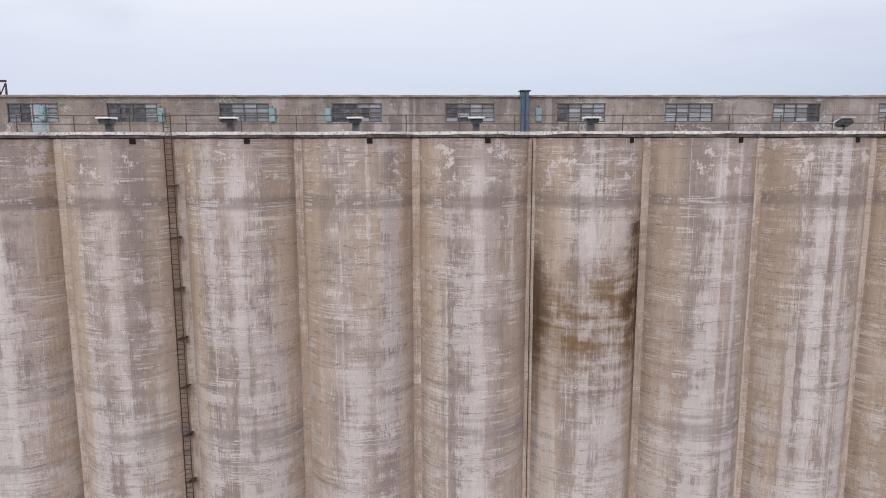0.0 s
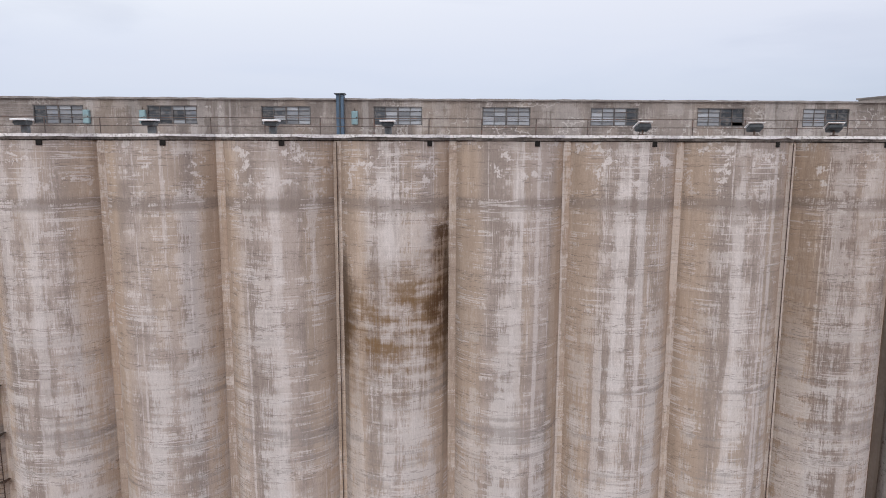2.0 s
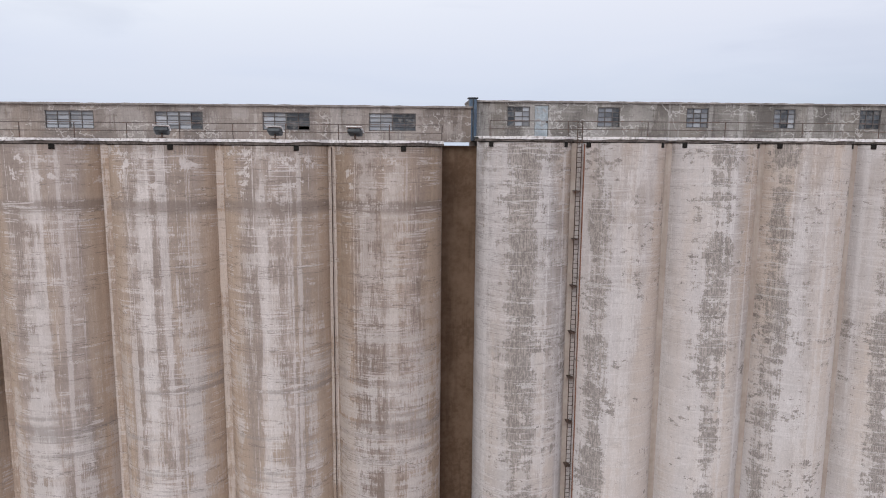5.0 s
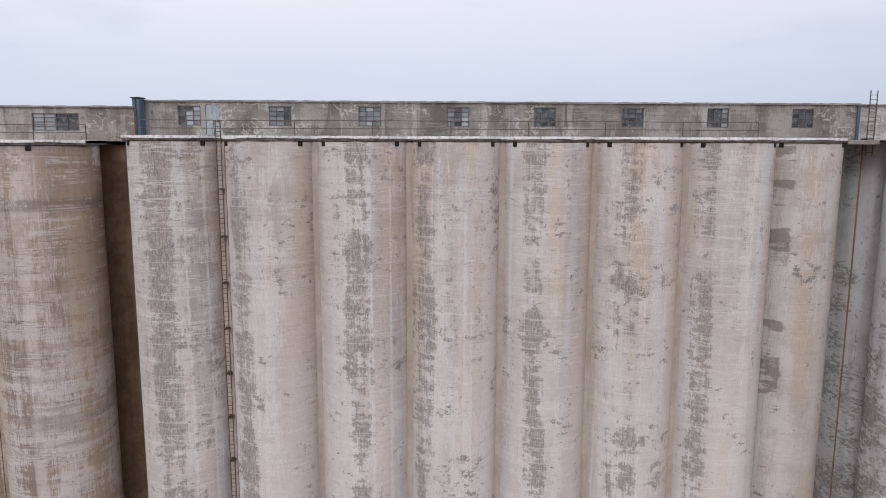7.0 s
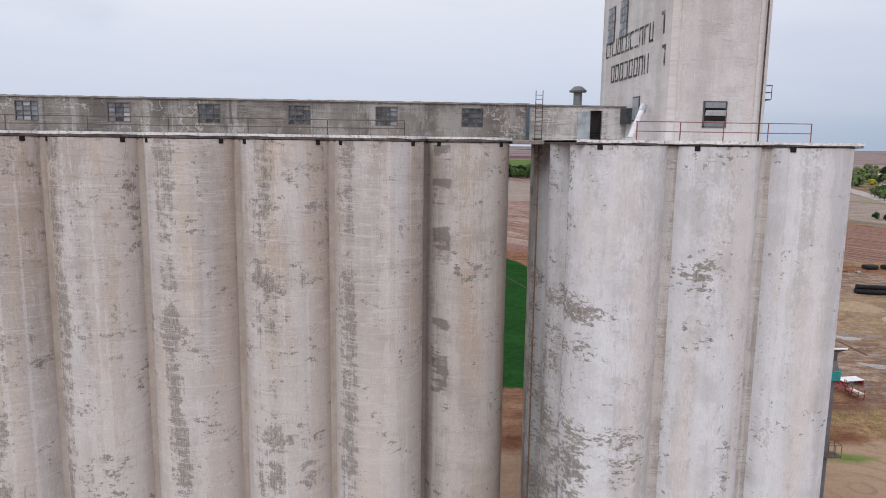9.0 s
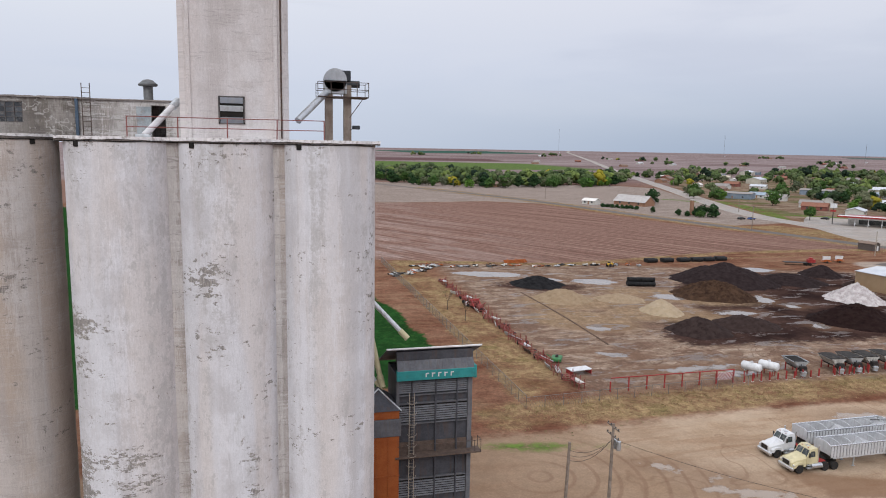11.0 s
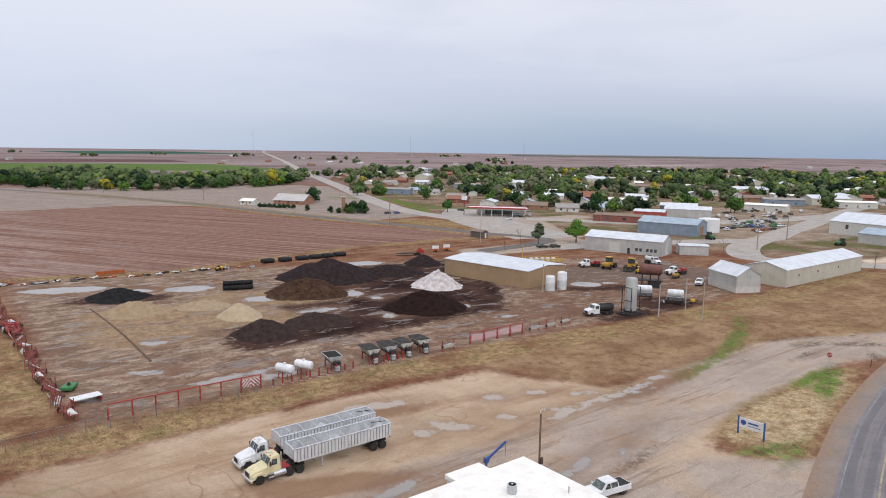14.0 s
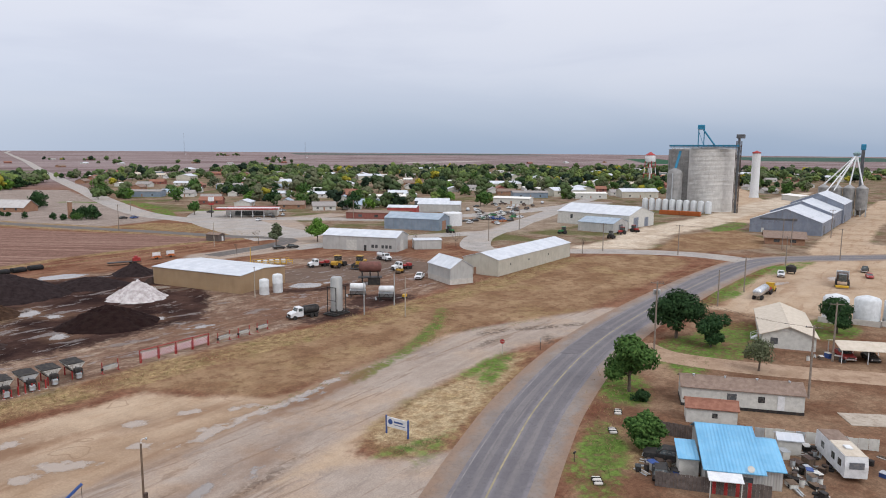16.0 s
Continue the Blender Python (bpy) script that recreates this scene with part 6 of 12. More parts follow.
mat_wood = surf("weathered_pole_wood", (0.105, 0.072, 0.050), (0.175, 0.125, 0.090), 0.4, 0.9, dirt=(0.07, 0.05, 0.04), streak=True)
mat_palewood = surf("pale_pole_wood", (0.28, 0.235, 0.19), (0.38, 0.33, 0.275), 0.4, 0.9, dirt=(0.2, 0.16, 0.13), streak=True)
mat_concrete = surf("plain_concrete", (0.42, 0.39, 0.355), (0.53, 0.50, 0.465), 1.2, 0.9, dirt=(0.31, 0.26, 0.22))
mat_fence = surf("grey_chain_fence", (0.15, 0.145, 0.14), (0.24, 0.23, 0.22), 0.6, 0.6, 0.4)
mat_plankfence = surf("dark_plank_fence", (0.075, 0.060, 0.055), (0.135, 0.112, 0.102), 0.5, 0.9)
mat_roof_brown = surf("brown_shingles", (0.165, 0.115, 0.090), (0.245, 0.180, 0.145), 0.7, 0.95, dirt=(0.13, 0.095, 0.08))
mat_roof_grey = surf("grey_shingles", (0.225, 0.205, 0.195), (0.315, 0.29, 0.275), 0.7, 0.95, dirt=(0.17, 0.15, 0.14))
mat_roof_rust = surf("rust_red_shingles", (0.19, 0.082, 0.056), (0.27, 0.13, 0.09), 0.7, 0.95)
mat_roof_beige = surf("beige_roof", (0.45, 0.385, 0.31), (0.54, 0.475, 0.395), 0.9, 0.9, dirt=(0.36, 0.30, 0.24))
mat_roof_white = surf("white_membrane_roof", (0.63, 0.60, 0.56), (0.74, 0.715, 0.68), 1.6, 0.8, dirt=(0.54, 0.48, 0.42), amount=0.3)
mat_green_sheet = surf("teal_dryer_band", (0.030, 0.215, 0.215), (0.045, 0.275, 0.270), 0.8, 0.5, 0.1, dirt=(0.05, 0.15, 0.15))
mat_dryer = surf("grey_dryer_steel", (0.050, 0.051, 0.060), (0.085, 0.086, 0.098), 1.4, 0.6, 0.1, dirt=(0.095, 0.062, 0.048), streak=True, amount=0.5)
mat_dryer_light = surf("pale_dryer_steel", (0.10, 0.102, 0.115), (0.155, 0.157, 0.17), 1.2, 0.6, 0.15, dirt=(0.12, 0.09, 0.075), streak=True)
mat_rust_grate = surf("rusty_grating", (0.085, 0.062, 0.052), (0.145, 0.105, 0.085), 0.5, 0.85, 0.2)
mat_leaf_bark = surf("bark", (0.075, 0.055, 0.042), (0.130, 0.100, 0.080), 0.3, 0.95)


def leaf(name, c1, c2):
    m, g = material(name)
    isle = g.put("ShaderNodeNewGeometry").outputs["Random Per Island"]
    info = g.put("ShaderNodeObjectInfo").outputs["Random"]
    c = g.mix(isle, c1, c2)
    c = g.mix(g.math("MULTIPLY", info, 0.45), c, [c1[0] * 1.5, c1[1] * 1.05, c1[2] * 0.9])
    finish(g, c, 0.85, 0.0, None, spec=0.06)
    return m


mat_leaf = leaf("green_leaves", (0.030, 0.072, 0.020), (0.082, 0.145, 0.038))
mat_leaf_dark = leaf("dark_leaves", (0.014, 0.036, 0.016), (0.040, 0.078, 0.028))
mat_leaf_bright = leaf("spring_leaves", (0.058, 0.135, 0.022), (0.13, 0.235, 0.045))
mat_leaf_yellow = leaf("yellow_green_leaves", (0.185, 0.17, 0.018), (0.30, 0.27, 0.035))
mat_leaf_grey = leaf("grey_green_leaves", (0.075, 0.095, 0.055), (0.13, 0.15, 0.088))


# ---- shapes used again and again ----
def along(a, b):
    """A pose at the middle of the base line a-b, x along it."""
    (ax, ay), (bx, by) = a, b
    return pose((ax + bx) / 2, (ay + by) / 2, 0, 0, 0, math.degrees(math.atan2(by - ay, bx - ax)))


def shed(name, label, at, length, width, eave, ridge, wall, roof, doors=(), windows=(), category="shed", group="", over=0.25, base=0.0, basemat=None):
    """A gabled building: x along the ridge, the base centred. doors and windows: (side, offset, width, z0, height, material); side s, n, e, w."""
    b = thing(name, label, category, group, at)
    L, W = length / 2, width / 2
    w = Mesh()
    t = 0.15
    w.box(-L, L, -W, -W + t, base, eave).box(-L, L, W - t, W, base, eave)
    for x0, x1 in ((-L, -L + t), (L - t, L)):
        w.prism([(-W + t, base), (W - t, base), (W - t, eave), (0, ridge), (-W + t, eave)], x0, x1, 0)
    part("wall", w, wall, b)
    if base > 0:
        part("plinth", Mesh().box(-L - 0.04, L + 0.04, -W - 0.04, W + 0.04, 0, base), basemat or mat_concrete, b)
    k = (ridge - eave) / W
    for s, nm in ((-1, "roof"), (1, "roof")):
        r = Mesh()
        e = W + over
        v = [(-L - over, 0, ridge), (L + over, 0, ridge), (L + over, s * e, ridge - k * e), (-L - over, s * e, ridge - k * e)]
        r.add([(*q[:2], q[2] + 0.03) for q in v] + [(*q[:2], q[2] + 0.15) for q in v], [(0, 1, 2, 3), (4, 5, 6, 7), (0, 1, 5, 4), (1, 2, 6, 5), (2, 3, 7, 6), (3, 0, 4, 7)])
        part(nm, r, roof, b)
    part("ridge_cap", Mesh().prism([(-0.22, ridge + 0.10), (0.22, ridge + 0.10), (0, ridge + 0.20)], -L - over, L + over, 0), roof, b)
    for kind, rows in (("door", doors), ("window", windows)):
        for side, off, wd, z0, h, mt in rows:
            d = Mesh()
            if side in "sn":
                y = -W if side == "s" else W
                s = -1 if side == "s" else 1
                d.box(off - wd / 2, off + wd / 2, y, y + s * 0.06, z0, z0 + h, 0.02)
            else:
                x = -L if side == "w" else L
                s = -1 if side == "w" else 1
                d.box(x, x + s * 0.06, off - wd / 2, off + wd / 2, z0, z0 + h, 0.02)
            part(kind, d, mt, b)
    return b


def wheel(parent, x, y, r, w, rim=None):
    tyre = Mesh()
    m = pose(x, y, r, 90, 0, 0)
    tyre.lathe([(r * 0.62, -w / 2), (r * 0.93, -w / 2), (r, -w * 0.36), (r, w * 0.36), (r * 0.93, w / 2), (r * 0.62, w / 2)], 18, m=m)
    o = part("wheel", tyre, mat_tyre, parent, smooth=True)
    part("rim", Mesh().lathe([(r * 0.22, -w * 0.46), (r * 0.6, -w * 0.40), (r * 0.6, w * 0.40), (r * 0.22, w * 0.46)], 14, m=m), rim or mat_chrome, o, smooth=True)
    return o


def htank(parent, name, x0, x1, y, z, r, mat, seg=20):
    """A lying tank with domed ends."""
    L = x1 - x0
    rows = [(r * 0.02, 0), (r * 0.55, 0.06 * r), (r * 0.85, 0.2 * r), (r, 0.42 * r), (r, L - 0.42 * r), (r * 0.85, L - 0.2 * r), (r * 0.55, L - 0.06 * r), (r * 0.02, L)]
    return part(name, Mesh().lathe(rows, seg, m=pose(x0, y, z, 0, 90, 0)), mat, parent, smooth=True)


def pickup(at, paint, label, cover=None, group="parked vehicles"):
    """A pickup truck, nose to +x."""
    v = thing("pickup_truck", label, "pickup truck", group, at)
    body = Mesh().prism([(-2.85, 0.50), (2.75, 0.50), (2.85, 0.75), (2.75, 1.02), (1.35, 1.14), (-2.85, 1.12)], -0.96, 0.96, 1)
    part("body", body, paint, v)
    cab = Mesh()
    lo, hi = [(1.35, 0.92), (-1.15, 0.92), (-1.15, -0.92), (1.35, -0.92)], [(0.55, 0.74), (-0.95, 0.74), (-0.95, -0.74), (0.55, -0.74)]
    cab.add([(*q, 1.10) for q in lo] + [(*q, 1.82) for q in hi], [(0, 1, 2, 3), (4, 5, 6, 7), (0, 1, 5, 4), (1, 2, 6, 5), (2, 3, 7, 6), (3, 0, 4, 7)])
    part("cab", cab, paint, v)
    part("windscreen", Mesh().add([(1.30, 0.78, 1.18), (1.30, -0.78, 1.18), (0.66, -0.66, 1.76), (0.66, 0.66, 1.76), (1.33, 0.78, 1.20), (1.33, -0.78, 1.20), (0.69, -0.66, 1.78), (0.69, 0.66, 1.78)], [(0, 1, 2, 3), (4, 5, 6, 7), (0, 1, 5, 4), (1, 2, 6, 5), (2, 3, 7, 6), (3, 0, 4, 7)]), mat_glass, v)
    for s in (-1, 1):
        for a, b in ((0.95, 0.12), (0.02, -0.92)):
            part("side_window", Mesh().add([(a, s * 0.925, 1.2), (b, s * 0.925, 1.2), (min(b, 0.5), s * 0.785, 1.72), (min(a, 0.5), s * 0.785, 1.72)], [(0, 1, 2, 3)]), mat_glass, v)
        part("headlight", Mesh().box(2.74, 2.86, s * 0.86 - 0.14, s * 0.86 + 0.10, 0.78, 0.96, 0.02), mat_chrome, v)
        part("tail_light", Mesh().box(-2.88, -2.83, s * 0.86 - 0.08, s * 0.86 + 0.08, 0.7, 1.0, 0.01), mat_redpaint, v)
        part("mirror", Mesh().box(1.0, 1.12, s * 0.96, s * 1.14, 1.18, 1.36, 0.02), paint, v)
        for x in (1.85, -1.75):
            wheel(v, x, s * 0.82, 0.40, 0.27, mat_chassis)
    part("bumper", Mesh().box(2.80, 2.95, -0.9, 0.9, 0.45, 0.68, 0.03).box(-2.98, -2.84, -0.9, 0.9, 0.45, 0.66, 0.03), mat_chrome, v)
    part("grille", Mesh().box(2.80, 2.88, -0.62, 0.62, 0.70, 1.0, 0.02), mat_chassis, v)
    if cover:
        part("bed_cover", Mesh().box(-2.75, -1.2, -0.86, 0.86, 1.10, 1.17, 0.02), cover, v)
    else:
        part("bed", Mesh().box(-2.75, -1.25, -0.78, 0.78, 1.08, 1.125), mat_chassis, v)
    return v


def car(at, paint, label, group="parked vehicles"):
    v = thing("car", label, "car", group, at)
    part("body", Mesh().prism([(-2.2, 0.30), (2.15, 0.30), (2.25, 0.55), (2.1, 0.80), (1.2, 0.92), (-2.1, 0.95), (-2.28, 0.6)], -0.88, 0.88, 1), paint, v)
    lo, hi = [(1.1, 0.82), (-1.9, 0.82), (-1.9, -0.82), (1.1, -0.82)], [(0.25, 0.64), (-1.35, 0.64), (-1.35, -0.64), (0.25, -0.64)]
    sides = [(0, 1, 5, 4), (1, 2, 6, 5), (2, 3, 7, 6), (3, 0, 4, 7)]
    part("window_band", Mesh().add([(*q, 0.92) for q in lo] + [(*q, 1.40) for q in hi], sides + [(0, 1, 2, 3)]), mat_glass, v)
    part("roof", Mesh().box(-1.36, 0.26, -0.65, 0.65, 1.40, 1.46, 0.03), paint, v)
    for s in (-1, 1):
        part("headlight", Mesh().box(2.1, 2.24, s * 0.66 - 0.16, s * 0.66 + 0.16, 0.6, 0.76, 0.02), mat_chrome, v)
        for x in (1.4, -1.35):
            wheel(v, x, s * 0.78, 0.33, 0.22)
    return v


mat_greypole = surf("silvered_pole_wood", (0.165, 0.130, 0.105), (0.265, 0.220, 0.185), 0.4, 0.9, dirt=(0.11, 0.08, 0.065), streak=True)


def utility_pole(at, h, label, arms=1, lean=0.0, can=False):
    v = thing("utility_pole", label, "utility pole", "utility poles", at)
    top = Vector((lean, 0, h))
    part("pole", Mesh().tube((0, 0, -0.2), top, 0.19, 0.13, seg=9), mat_greypole, v, smooth=True)
    for k in range(arms):
        z = h - 0.35 - 0.9 * k
        part("crossarm", Mesh().box(lean - 0.06, lean + 0.06, -1.2, 1.2, z - 0.06, z + 0.06, 0.01), mat_greypole, v)
        for y in (-1.05, -0.45, 0.45, 1.05):
            part("insulator", Mesh().lathe([(0.05, z + 0.06), (0.07, z + 0.14), (0.03, z + 0.22)], 8, x=lean, y=y), mat_lampdark, v)
    if can:
        for y in (-0.42, 0.0, 0.42):
            part("transformer", Mesh().lathe([(0.2, h - 2.6), (0.24, h - 2.5), (0.24, h - 1.7), (0.1, h - 1.6)], 12, x=lean + 0.42, y=y), mat_galv, v, smooth=True)
    return v


def cable(name, a, b, sag, label, r=0.02, mat=None):
    a, b = Vector(a), Vector(b)
    pts = [a.lerp(b, i / 12) - Vector((0, 0, sag * 4 * (i / 12) * (1 - i / 12))) for i in range(13)]
    side = (b - a).cross(Vector((0, 0, 1))).normalized() * r
    ring = [side * math.cos(k * 1.2566) + Vector((0, 0, r * math.sin(k * 1.2566))) for k in range(5)]
    m = Mesh().add([p + o for p in pts for o in ring], [(5 * i + k, 5 * i + (k + 1) % 5, 5 * i + 5 + (k + 1) % 5, 5 * i + 5 + k) for i in range(12) for k in range(5)])
    return solid(name, m, mat or mat_chassis, label, "cable", "overhead cables")


# ---- trees ----
def leaves(blobs, count, size, rng):
    """Many small bent leaves, in and on a set of lobes (x, y, z, r)."""
    m = Mesh()
    weights = [b[3] ** 2 for b in blobs]
    for _ in range(count):
        x, y, z, r = rng.choices(blobs, weights)[0]
        d = Vector((rng.gauss(0, 1), rng.gauss(0, 1), rng.gauss(0, 1))).normalized() * r * rng.uniform(0.55, 1.06)
        o = Vector((x, y, z)) + Vector((d.x, d.y, d.z * 0.85))
        n = (d.normalized() + Vector((rng.uniform(-0.8, 0.8), rng.uniform(-0.8, 0.8), rng.uniform(-0.3, 0.9)))).normalized()
        a = n.orthogonal().normalized()
        a = (Matrix.Rotation(rng.uniform(0, 6.28), 3, n) @ a) * size * rng.uniform(0.6, 1.25)
        b = n.cross(a) * rng.uniform(0.55, 0.85)
        up = n * size * 0.22
        m.add([o - a - b, o + a - b * 0.6, o + a * 0.7 + b, o - a * 0.8 + b * 0.9, o + up], [(0, 1, 4), (1, 2, 4), (2, 3, 4), (3, 0, 4)])
    return m


def raw(mesh, name, mat):
    me = bpy.data.meshes.new(name)
    me.from_pydata(mesh.v, [], mesh.f)
    me.materials.append(mat)
    return me


def tree(at, h, spread, label, mat, seed, count=700, size=0.33, trunk=0.3, low=0.32, group="trees"):
    rng = random.Random(seed)
    v = thing("tree", label, "tree", group, at)
    t = Mesh().tube((0, 0, -0.1), (rng.uniform(-.1, .1), rng.uniform(-.1, .1), h * 0.42), trunk, trunk * 0.6, seg=9)
    lobes = []
    for i in range(9):
        a = i * 2.4 + rng.uniform(-0.4, 0.4)
        k = rng.uniform(0.25, 0.62) * spread
        z = h * rng.uniform(low + 0.16, 0.80)
        tip = Vector((math.cos(a) * k, math.sin(a) * k, z))
        t.tube((0, 0, h * rng.uniform(0.22, 0.40)), tip, trunk * 0.42, trunk * 0.10, seg=6)
        lobes.append((*tip, spread * rng.uniform(0.30, 0.48)))
    lobes.append((0, 0, h * 0.80, spread * 0.42))
    lobes.append((rng.uniform(-.3, .3), rng.uniform(-.3, .3), h * 0.62, spread * 0.55))
    part("trunk", t, mat_leaf_bark, v, smooth=True)
    part("crown", raw(leaves(lobes, count, size, rng), "crown", mat), None, v)
    return v


def bare_tree(at, h, label, seed, mat=None):
    rng = random.Random(seed)
    v = thing("bare_tree", label, "tree", "bare trees", at)
    m = Mesh()

    def grow(p, d, length, r, depth):
        q = p + d * length
        m.tube(p, q, r, r * 0.6, seg=5, caps=False)
        if depth:
            for _ in range(3):
                n = (d + Vector((rng.uniform(-.8, .8), rng.uniform(-.8, .8), rng.uniform(-.1, .6)))).normalized()
                grow(q, n, length * rng.uniform(0.5, 0.75), r * 0.55, depth - 1)
    grow(Vector((0, 0, -0.1)), Vector((0, 0, 1)), h * 0.36, h * 0.018, 4)
    part("branches", m, mat or mat_leaf_bark, v)
    return v

# ---- grain dryer, wet bin and leg beside the workhouse ----
dr = thing("grain_dryer", "tall grey steel grain dryer with a teal band", "grain dryer", "", pose(112.7, 59.2, 0))
X0, X1, Y0, Y1 = -3.65, 3.45, -2.2, 2.2
part("body", Mesh().box(X0, X1, Y0 + 0.3, Y1, 0.6, 16.9, 0.04), mat_dryer, dr)
part("column", Mesh().box(X0, X0 + 0.28, Y0, Y0 + 0.4, 0, 18.2, 0.02).box(X1 - 0.42, X1, Y0, Y0 + 0.4, 0, 18.2, 0.02), mat_dryer_light, dr)
part("roof", Mesh().prism([(Y0 - 0.12, 19.32), (Y1 + 0.5, 16.9), (Y1 + 0.5, 17.0), (Y0 - 0.12, 19.44)], X0 - 0.9, X1 + 0.75, 0), mat_dryer_light, dr, "roof sheet falling to the back")
part("roof_edge", Mesh().box(X0 - 0.95, X1 + 0.8, Y0 - 0.16, Y0 - 0.05, 19.36, 19.50, 0.02), mat_lampwhite, dr, "pale roof edge")
part("head_panel", Mesh().box(X0, X1, Y0, Y0 + 0.5, 16.9, 19.1, 0.03), mat_dryer, dr)
for i in range(12):
    x = X0 + (X1 - X0) * (i + 0.5) / 12
    part("hood_panel", Mesh().add([(x - 0.29, Y0 - 0.05, 18.3), (x + 0.29, Y0 - 0.05, 18.3), (x + 0.29, Y0 - 0.42, 17.45), (x - 0.29, Y0 - 0.42, 17.45), (x - 0.29, Y0 + 0.1, 18.3), (x + 0.29, Y0 + 0.1, 18.3), (x + 0.29, Y0 + 0.1, 17.45), (x - 0.29, Y0 + 0.1, 17.45)], [(0, 1, 2, 3), (4, 5, 6, 7), (0, 1, 5, 4), (1, 2, 6, 5), (2, 3, 7, 6), (3, 0, 4, 7)]), mat_dryer_light, dr)
part("teal_band", Mesh().box(X0 - 0.05, X1 + 0.15, Y0 - 0.46, Y0 + 0.1, 16.55, 17.45, 0.03).box(X1, X1 + 0.3, Y0 - 0.3, Y1, 16.4, 17.6, 0.03), mat_green_sheet, dr, "teal painted band")
for i in range(5):
    x = -0.95 + 0.58 * i
    part("letter_block", Mesh().box(x - 0.15, x - 0.05, Y0 - 0.485, Y0 - 0.455, 16.82, 17.2).box(x - 0.05, x + 0.15, Y0 - 0.485, Y0 - 0.455, 17.11, 17.2), mat_white, dr)
for z0, z1 in ((15.2, 16.5), (12.5, 14.0), (5.2, 6.8)):
    n = 7
    part("louvre_back", Mesh().box(X0 + 0.3, X1 - 0.45, Y0 + 0.12, Y0 + 0.31, z0, z1), mat_black, dr)
    for k in range(n):
        z = z0 + (z1 - z0) * (k + 0.5) / n
        part("slat", Mesh().box(X0 + 0.3, X1 - 0.45, -0.02, 0.02, -0.075, 0.075, 0.0, pose(0, Y0 + 0.1, z, -32, 0, 0)), mat_dryer_light, dr)
for x in (-2.2, 0.0, 2.0):
    part("mullion", Mesh().box(x - 0.07, x + 0.07, Y0 - 0.04, Y0 + 0.32, 4.8, 16.6, 0.02), mat_dryer, dr)
for z in (15.0, 12.3, 14.2, 7.0):
    part("girt", Mesh().box(X0, X1, Y0 + 0.05, Y0 + 0.32, z - 0.06, z + 0.06, 0.01), mat_dryer_light, dr)
part("platform", Mesh().box(X0 - 0.2, X1 + 0.75, Y0 - 0.9, Y0 + 0.3, 9.4, 9.55, 0.02), mat_rust_grate, dr)
part("walkway_front", Mesh().box(X0 - 0.2, X1 + 0.2, Y0 + 0.15, Y0 + 0.36, 9.55, 10.5, 0.02), mat_rust_grate, dr)
for x in (X1 + 0.7, X1 + 0.1):
    for y in (Y0 - 0.85, Y0 + 0.2):
        part("post", Mesh().tube((x, y, 9.5), (x, y, 10.6), 0.03, seg=6), mat_rail, dr)
part("rail", Mesh().tube((X1 + 0.7, Y0 - 0.85, 10.6), (X1 + 0.7, Y0 + 0.2, 10.6), 0.03, seg=6).tube((X0, Y0 - 0.85, 10.6), (X1 + 0.7, Y0 - 0.85, 10.6), 0.03, seg=6), mat_rail, dr)
for z in (16.9, 13.2, 15.3):
    part("side_box", Mesh().box(X1, X1 + 0.35, -0.8, 0.7, z, z + 1.0, 0.03), mat_galv, dr)
ld = new("caged_ladder")
ld.parent = dr
for x in (-2.55, -2.1):
    part("stringer", Mesh().box(x - 0.03, x + 0.03, Y0 - 0.5, Y0 - 0.44, 0, 15.4), mat_palewood, ld)
for i in range(48):
    part("rung", Mesh().tube((-2.55, Y0 - 0.47, 0.4 + 0.31 * i), (-2.1, Y0 - 0.47, 0.4 + 0.31 * i), 0.018, seg=5), mat_palewood, ld)
for i in range(13):
    z = 2.6 + 1.0 * i
    ring = Mesh()
    for k in range(8):
        a, b = math.pi * k / 8, math.pi * (k + 1) / 8
        ring.tube((-2.325 + 0.42 * math.cos(a), Y0 - 0.47 - 0.6 * math.sin(a), z), (-2.325 + 0.42 * math.cos(b), Y0 - 0.47 - 0.6 * math.sin(b), z), 0.02, seg=5, caps=False)
    part("hoop", ring, mat_palewood, ld)

wb = thing("wet_bin", "orange and grey steel wet bin with a pitched top", "grain bin", "", pose(107.2, 58.2, 0))
part("hopper_body", Mesh().box(-2.05, 2.0, -1.9, 1.9, 0.5, 11.6, 0.04), mat_orange, wb, "orange painted panels")
for x in (-1.0, 0.0, 1.0):
    part("seam", Mesh().box(x - 0.03, x + 0.03, -1.94, -1.88, 0.5, 11.6), mat_orange, wb)
for z in (4.0, 7.8):
    part("hoop", Mesh().box(-2.08, 2.03, -1.95, -1.88, z, z + 0.1), mat_orange, wb)
part("collar", Mesh().box(-2.2, 2.15, -2.05, 2.05, 11.6, 13.2, 0.05), mat_dryer_light, wb)
part("upper_band", Mesh().box(-2.05, 2.0, -1.9, 1.9, 13.2, 14.0, 0.04), mat_orange, wb)
cap = Mesh().add([(-2.2, -2.05, 14.0), (2.15, -2.05, 14.0), (2.15, 2.05, 14.0), (-2.2, 2.05, 14.0), (0.25, -0.3, 15.5), (0.45, -0.3, 15.5), (0.45, 0.3, 15.5), (0.25, 0.3, 15.5)], [(0, 1, 2, 3), (4, 5, 6, 7), (0, 1, 5, 4), (1, 2, 6, 5), (2, 3, 7, 6), (3, 0, 4, 7)])
part("pitched_top", cap, mat_dryer, wb)
